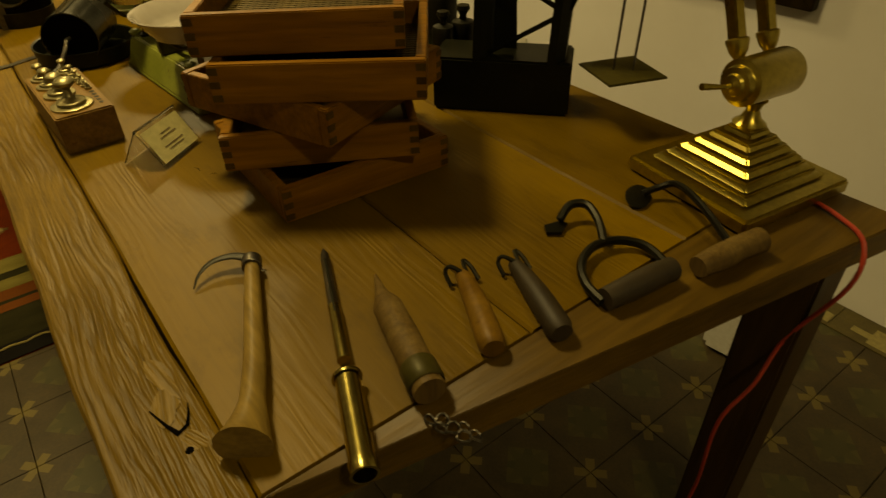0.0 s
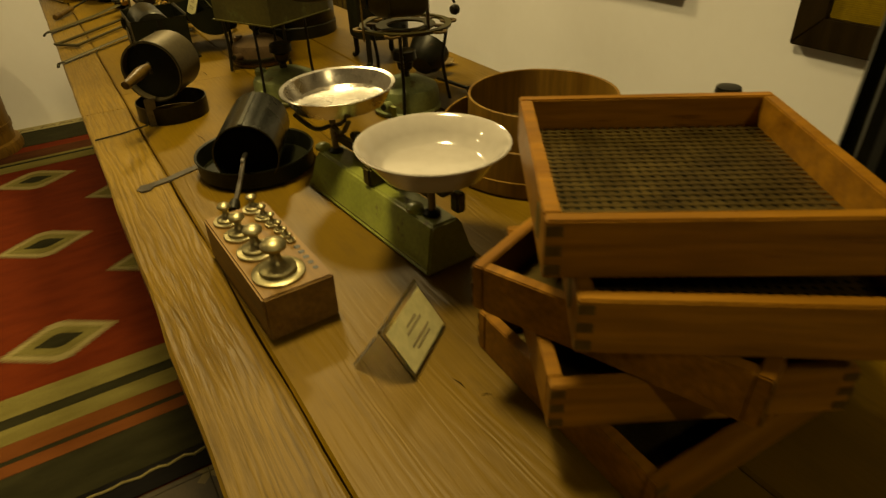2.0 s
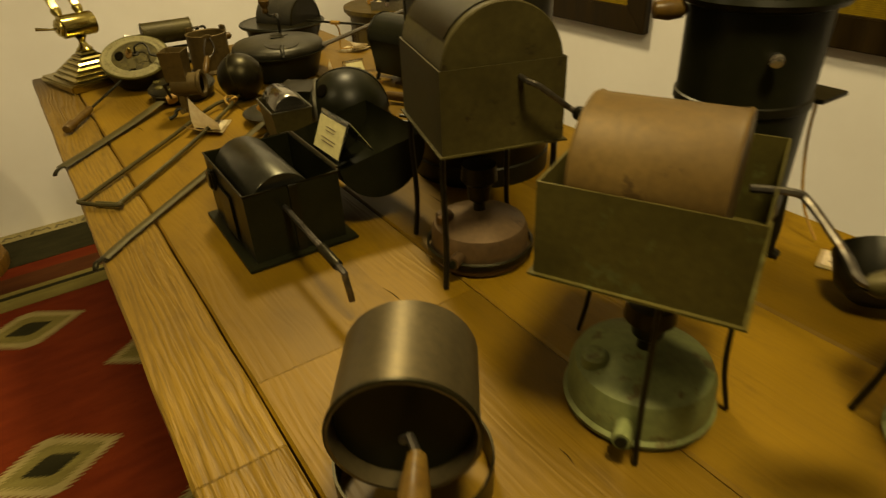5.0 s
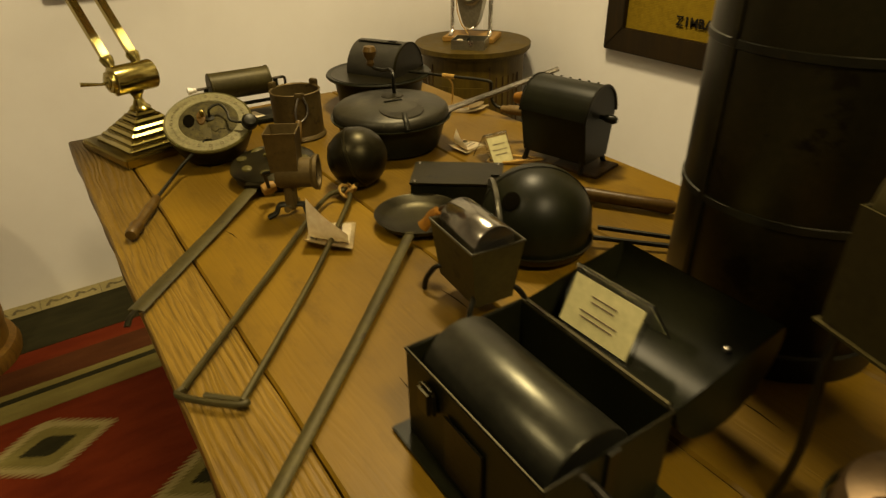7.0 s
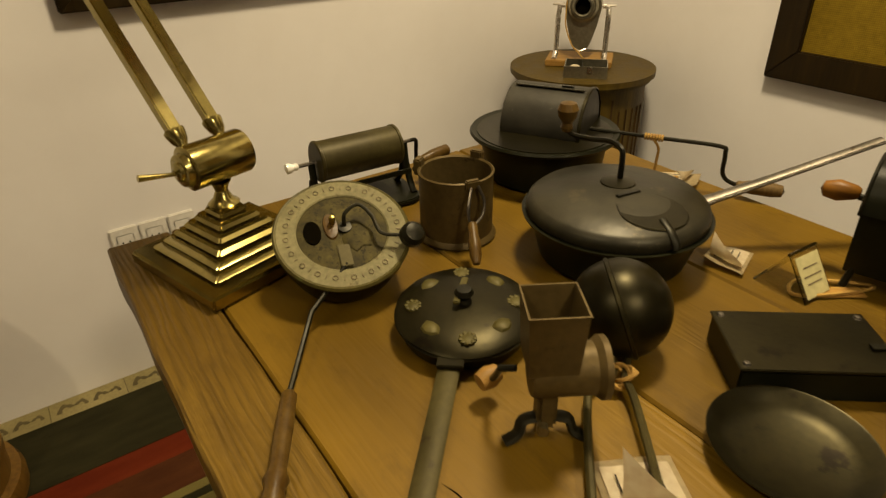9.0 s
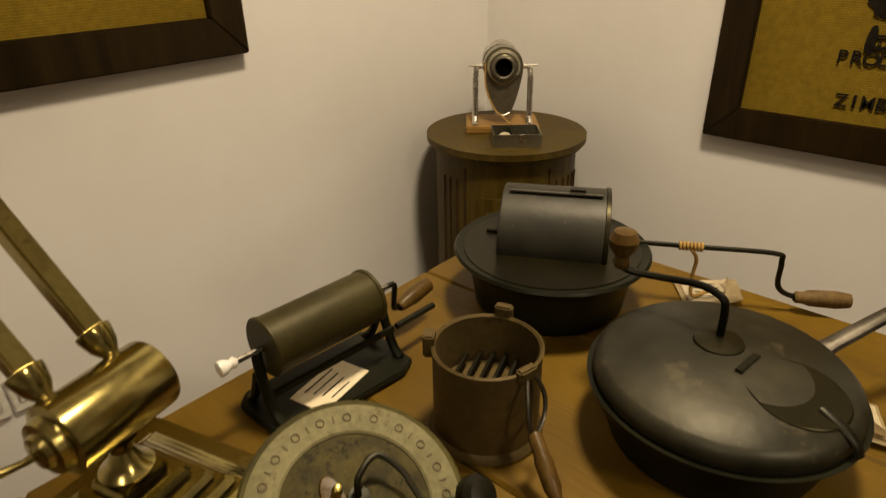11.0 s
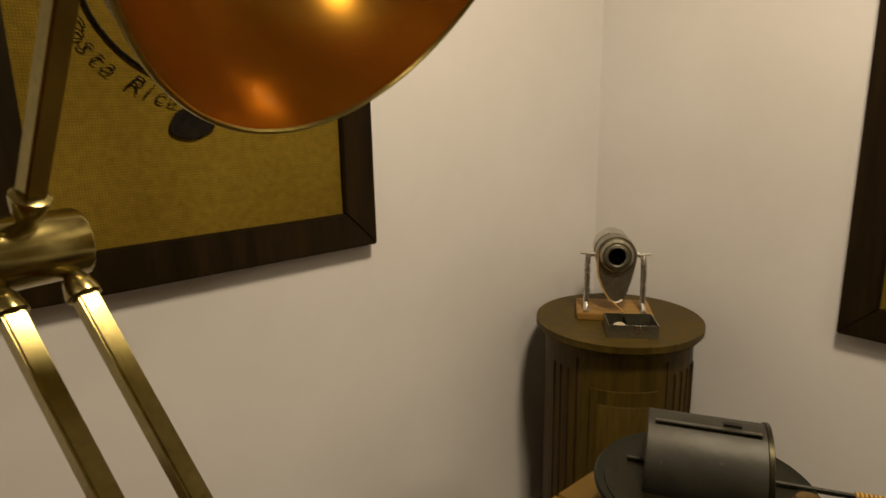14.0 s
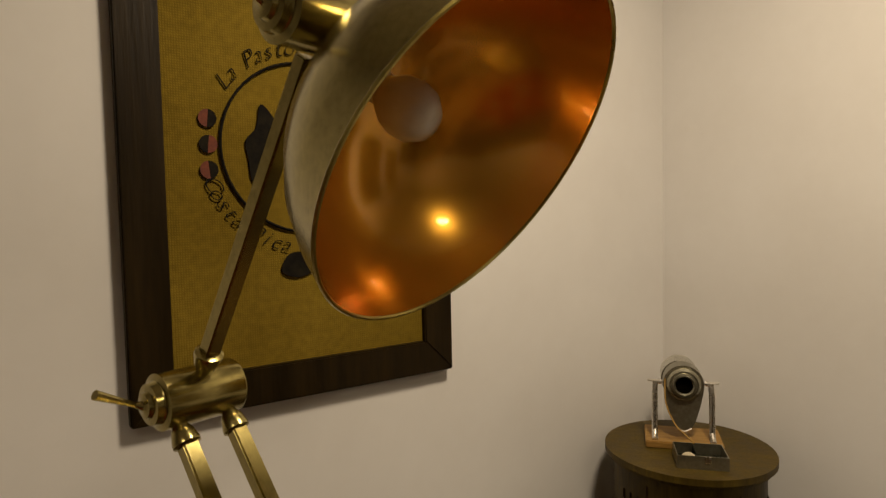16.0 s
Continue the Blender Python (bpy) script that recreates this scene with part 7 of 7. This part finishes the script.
# ---- cylinder roaster on a cast stand ----
t = thing("cylinder_roaster", "dark cylinder roaster on a black cast-iron stand", "roaster", pose(0.788, 3.886, TOP, 0, 0, -3))
plate = [(-0.098, -0.030), (-0.080, -0.052), (0.07, -0.058), (0.094, -0.046), (0.098, 0.03), (0.086, 0.048), (-0.085, 0.050), (-0.1, 0.034)]
part("base", prism(plate, 0.002, 0.011, bevel=0.002), M_black, t)
part("label", box(0.085, 0.05, 0.001, (-0.012, -0.012, 0.0122), 0), M_paper, t, "aged printed label", m=pose(0, 0, 0, 0, 0, 14))
for i in range(4):
    part("line_of_print", box(0.05 - 0.006 * i, 0.0016, 0.0006, (-0.014, 0.004 - 0.011 * i, 0.0131), 0), M_ink, t, m=pose(0, 0, 0, 0, 0, 14))
part("drum", lathe([(0, 0), (0.032, 0), (0.0345, 0.002), (0.0345, 0.005), (0.033, 0.006), (0.033, 0.142), (0.0345, 0.143), (0.0345, 0.147), (0, 0.148)], 44, m=pose(-0.078, 0, 0.094, 0, 90)), M_dark_iron, t, "dark brown lacquered cylinder")
for x in (-0.086, 0.086):
    part("post", tube(curve([(x * 0.98, -0.034, 0.010), (x, -0.018, 0.024), (x, -0.004, 0.060), (x, 0.0, 0.094)], 4), 0.0062, 8), M_black, t)
    part("post", tube(curve([(x * 0.98, 0.036, 0.010), (x, 0.020, 0.026), (x, 0.006, 0.060)], 4), 0.0055, 8), M_black, t)
part("rail", box(0.17, 0.006, 0.008, (0, -0.024, 0.050), 0.001), M_black, t)
part("axle", tube([(-0.118, 0, 0.094), (0.10, 0, 0.094)], 0.0035, 8), M_steel, t)
part("knob", lathe([(0.004, 0), (0.0065, 0.003), (0.005, 0.008), (0.0085, 0.014), (0.0085, 0.020), (0, 0.023)], 18, m=pose(-0.108, 0, 0.094, 0, -90)), M_porcelain, t, "white porcelain knob")
part("crank", tube(curve([(0.098, 0, 0.094), (0.110, 0, 0.092), (0.112, 0.004, 0.070), (0.116, 0.010, 0.050), (0.13, 0.014, 0.046)], 4), 0.0036, 8), M_iron, t)
part("crank_handle", lathe([(0.006, 0), (0.008, 0.004), (0.0115, 0.03), (0.0105, 0.062), (0, 0.070)], 18, m=along((0.126, 0.012, 0.046), (0.2, 0.022, 0.052))), M_handle, t)
part("spindle", tube([(0.09, -0.024, 0.050), (0.16, -0.018, 0.046)], 0.0042, 8), M_black, t)

# ---- brown measuring cup with lugs ----
t = thing("brown_pot", "brown metal pot with grid inside and tied handle", "pot", pose(0.853, 3.698, TOP))
part("body", lathe([(0, 0.004), (0.056, 0.004), (0.060, 0.001), (0.0625, 0.004), (0.060, 0.009), (0.057, 0.012), (0.057, 0.107), (0.0585, 0.109), (0.056, 0.1105), (0.0535, 0.108), (0.053, 0.05), (0, 0.05)], 52), M_brown_tin, t)
for i in range(6):
    y = -0.035 + 0.014 * i
    k = math.sqrt(max(0.0, 0.051 ** 2 - y * y))
    part("grid_bar", tube([(-k, y, 0.074), (k, y, 0.074)], 0.0028, 6), M_iron, t, m=pose(0, 0, -0.012, 0, 0, 20))
for a in (20, 125):
    part("lug", box(0.012, 0.020, 0.026, (0.060, 0, 0.108), 0.002, m=pose(0, 0, 0, 0, 0, a)), M_brown_tin, t)
part("lug", box(0.010, 0.022, 0.014, (0.058, 0, 0.108), 0.002, m=pose(0, 0, 0, 0, 0, 258)), M_brown_tin, t)
for s in (-1, 1):
    part("bail", tube(curve([(-0.012 + s * 0.006, -0.062, 0.106), (-0.016 + s * 0.014, -0.072, 0.085), (-0.022 + s * 0.012, -0.078, 0.066), (-0.030, -0.082, 0.056)], 4), 0.0024, 6), M_steel, t)
part("handle", lathe([(0.006, 0), (0.0075, 0.004), (0.0075, 0.022), (0.009, 0.026), (0.0085, 0.052), (0.005, 0.064), (0, 0.066)], 16, m=along((-0.030, -0.080, 0.060), (-0.058, -0.128, 0.022))), M_handle, t)

# ---- cards and labels among them ----
sign_stand(pose(1.128, 3.302, TOP + 0.001, 0, 0, -4), 0.058, "small printed card in a clear folded stand", ((0.03, 0.012), (0.036, 0.0), (0.03, -0.010)), 34, 34)
tag(1.115, 3.392, 20, 0.080, "crumpled paper label beside the stirring pan", 0.024)
t = thing("string_loop", "ochre jute string loop with a flat wooden tag", "string", pose(1.135, 3.272, TOP))
part("loop", tube([q + Vector((0, 0, 0.004)) for q in curve([(-0.03, 0.02, 0), (0.0, 0.028, 0.003), (0.05, -0.012, 0.001), (0.07, -0.04, 0.0), (0.03, -0.03, 0.003), (-0.02, 0.0, 0.001)], 5, True)], 0.0028, 6, closed=True), M_string, t)
part("wooden_tag", box(0.06, 0.022, 0.004, (0.03, 0.0, 0.0025), 0.001), M_pale, t, m=pose(0, 0, 0, 0, 0, -38))


# ---- cement floor tiles ----
def tile_material():
    m = surface("cement_tile", (0.034, 0.023, 0.008), (0.052, 0.035, 0.013), 0.5, 0, 20, 160, 0.2, 0.12, worn=(0.04, 0.03, 0.015), amount=0.4)
    nt = m.node_tree
    b = nt.nodes["Principled BSDF"]
    co = nt.nodes.new("ShaderNodeTexCoord")
    sep = nt.nodes.new("ShaderNodeSeparateXYZ")
    nt.links.new(co.outputs["UV"], sep.inputs[0])

    def calc(op, a, c=None):
        n = nt.nodes.new("ShaderNodeMath")
        n.operation = op
        for i, v in enumerate((a, c)):
            if v is None:
                continue
            if isinstance(v, (int, float)):
                n.inputs[i].default_value = v
            else:
                nt.links.new(v, n.inputs[i])
        return n.outputs[0]
    x, y = calc("ABSOLUTE", calc("SUBTRACT", sep.outputs[0], 0.5)), calc("ABSOLUTE", calc("SUBTRACT", sep.outputs[1], 0.5))
    lozenge_in = calc("LESS_THAN", calc("ADD", x, y), 0.33)
    cross = calc("LESS_THAN", calc("MULTIPLY", x, y), 0.010)
    star = calc("LESS_THAN", calc("MULTIPLY", calc("ABSOLUTE", calc("SUBTRACT", x, y)), calc("ADD", x, y)), 0.018)
    corner = calc("MULTIPLY", calc("GREATER_THAN", calc("ADD", x, y), 0.74), calc("LESS_THAN", calc("ABSOLUTE", calc("SUBTRACT", x, y)), 0.075))
    old = b.inputs["Base Color"].links[0].from_socket
    for mask, colour in ((lozenge_in, (0.068, 0.062, 0.018, 1)), (calc("MULTIPLY", lozenge_in, star), (0.036, 0.034, 0.010, 1)), (calc("MULTIPLY", lozenge_in, calc("MULTIPLY", cross, 1.0)), (0.05, 0.044, 0.014, 1)), (corner, (0.14, 0.105, 0.03, 1))):
        mix = nt.nodes.new("ShaderNodeMix")
        mix.data_type = "RGBA"
        worn = calc("MULTIPLY", mask, 0.82)
        nt.links.new(worn, mix.inputs[0])
        nt.links.new(old, mix.inputs[6])
        mix.inputs[7].default_value = colour
        old = mix.outputs[2]
    nt.links.new(old, b.inputs["Base Color"])
    return m


M_tile = tile_material()


def tile_mesh(cells, name):
    """Square tiles with chamfered edges; each has the whole pattern in its UVs."""
    verts, faces, uvs = [], [], []
    for cx, cy in cells:
        k = len(verts)
        for h, z in ((0.0993, -0.012), (0.0993, -0.0012), (0.0982, 0.0)):
            verts += [(cx - h, cy - h, z), (cx + h, cy - h, z), (cx + h, cy + h, z), (cx - h, cy + h, z)]
        for r in (0, 4):
            faces += [(k + r + i, k + r + (i + 1) % 4, k + r + 4 + (i + 1) % 4, k + r + 4 + i) for i in range(4)]
        faces.append((k + 8, k + 9, k + 10, k + 11))
        uvs.append((cx, cy))
    me = bpy.data.meshes.new(name)
    me.from_pydata(verts, [], faces)
    layer = me.uv_layers.new(name="UVMap")
    for p in me.polygons:
        cx, cy = uvs[p.vertices[0] // 12]
        for li in p.loop_indices:
            co = me.vertices[me.loops[li].vertex_index].co
            layer.data[li].uv = ((co.x - cx) / 0.2 + 0.5, (co.y - cy) / 0.2 + 0.5)
    me.materials.append(M_tile)
    return me


near_cells, far_cells = [], []
for i in range(26):
    for j in range(36):
        cx, cy = -2.72 + 0.2 * i, -2.13 + 0.2 * j
        if cx > 2.1 or cy > 4.7:
            continue
        (near_cells if -0.6 < cy < 1.95 and -0.7 < cx else far_cells).append((cx, cy))
one = tile_mesh([(0.0, 0.0)], "tile")
for cx, cy in near_cells:
    ob = new("tile", one)
    ob.parent = floor
    ob.matrix_basis = pose(cx, cy, 0.0)
ob = new("tiles_beyond", tile_mesh(far_cells, "tiles_beyond"))
ob.parent = floor
ob["kind"] = "stuff"

# ---- pieces that belong to a part hang under it ----
OWNERS = {"crank_handle": "crank", "crank_knob": "crank", "crank_ferrule": "crank", "stirrer_knob": "stirrer", "line_of_print": "card", "dial_mark": "dial_ring", "dial_tick": "dial_ring",
          "slide_knob": "slide", "door_panel": "door", "door_knob": "door", "lid_rivet": "lid_trough", "lid_end": "lid_trough", "lever": "end_cap", "joint_lever": "joint_cap", "head_lever": "head_cap",
          "bulb": "bulb_socket", "hatch_hinge": "hatch", "insert": "plate", "rosette": "lid", "ornament": "lid", "lid_knob": "lid", "lid_lever": "lid", "pump_hole": "pump", "filler_cap": "tank",
          "mouth_lining": "mouth", "stamp": "end", "seam": "drum", "drum_rim": "drum", "rim": "drum", "end_disc": "drum", "hub": "drum", "end_ring": "drum", "flex": "housing", "shade_rim": "shade", "knob": "body",
          "string_wrap": "crank", "ball_strap": "ball", "handle_hook": "handle", "banner_word": "banner", "bean_half": "bean", "spoke": "outer_ring", "eyelet": "outer_ring", "hopper_floor": "hopper", "vent": "dome"}
for top in [ob for ob in scene.objects if ob.type == "EMPTY"]:
    kids = {}
    for ob in top.children:
        kids.setdefault(ob.name.split(".")[0], []).append(ob)
    for name, owner in OWNERS.items():
        for ob in kids.get(name, []):
            near = kids.get(owner, [])
            if near:
                spot = ob.matrix_basis @ ob.data.vertices[0].co
                own = min(near, key=lambda k: (k.matrix_basis @ k.data.vertices[0].co - spot).length)
                ob.parent = own
                ob.matrix_basis = own.matrix_basis.inverted() @ ob.matrix_basis
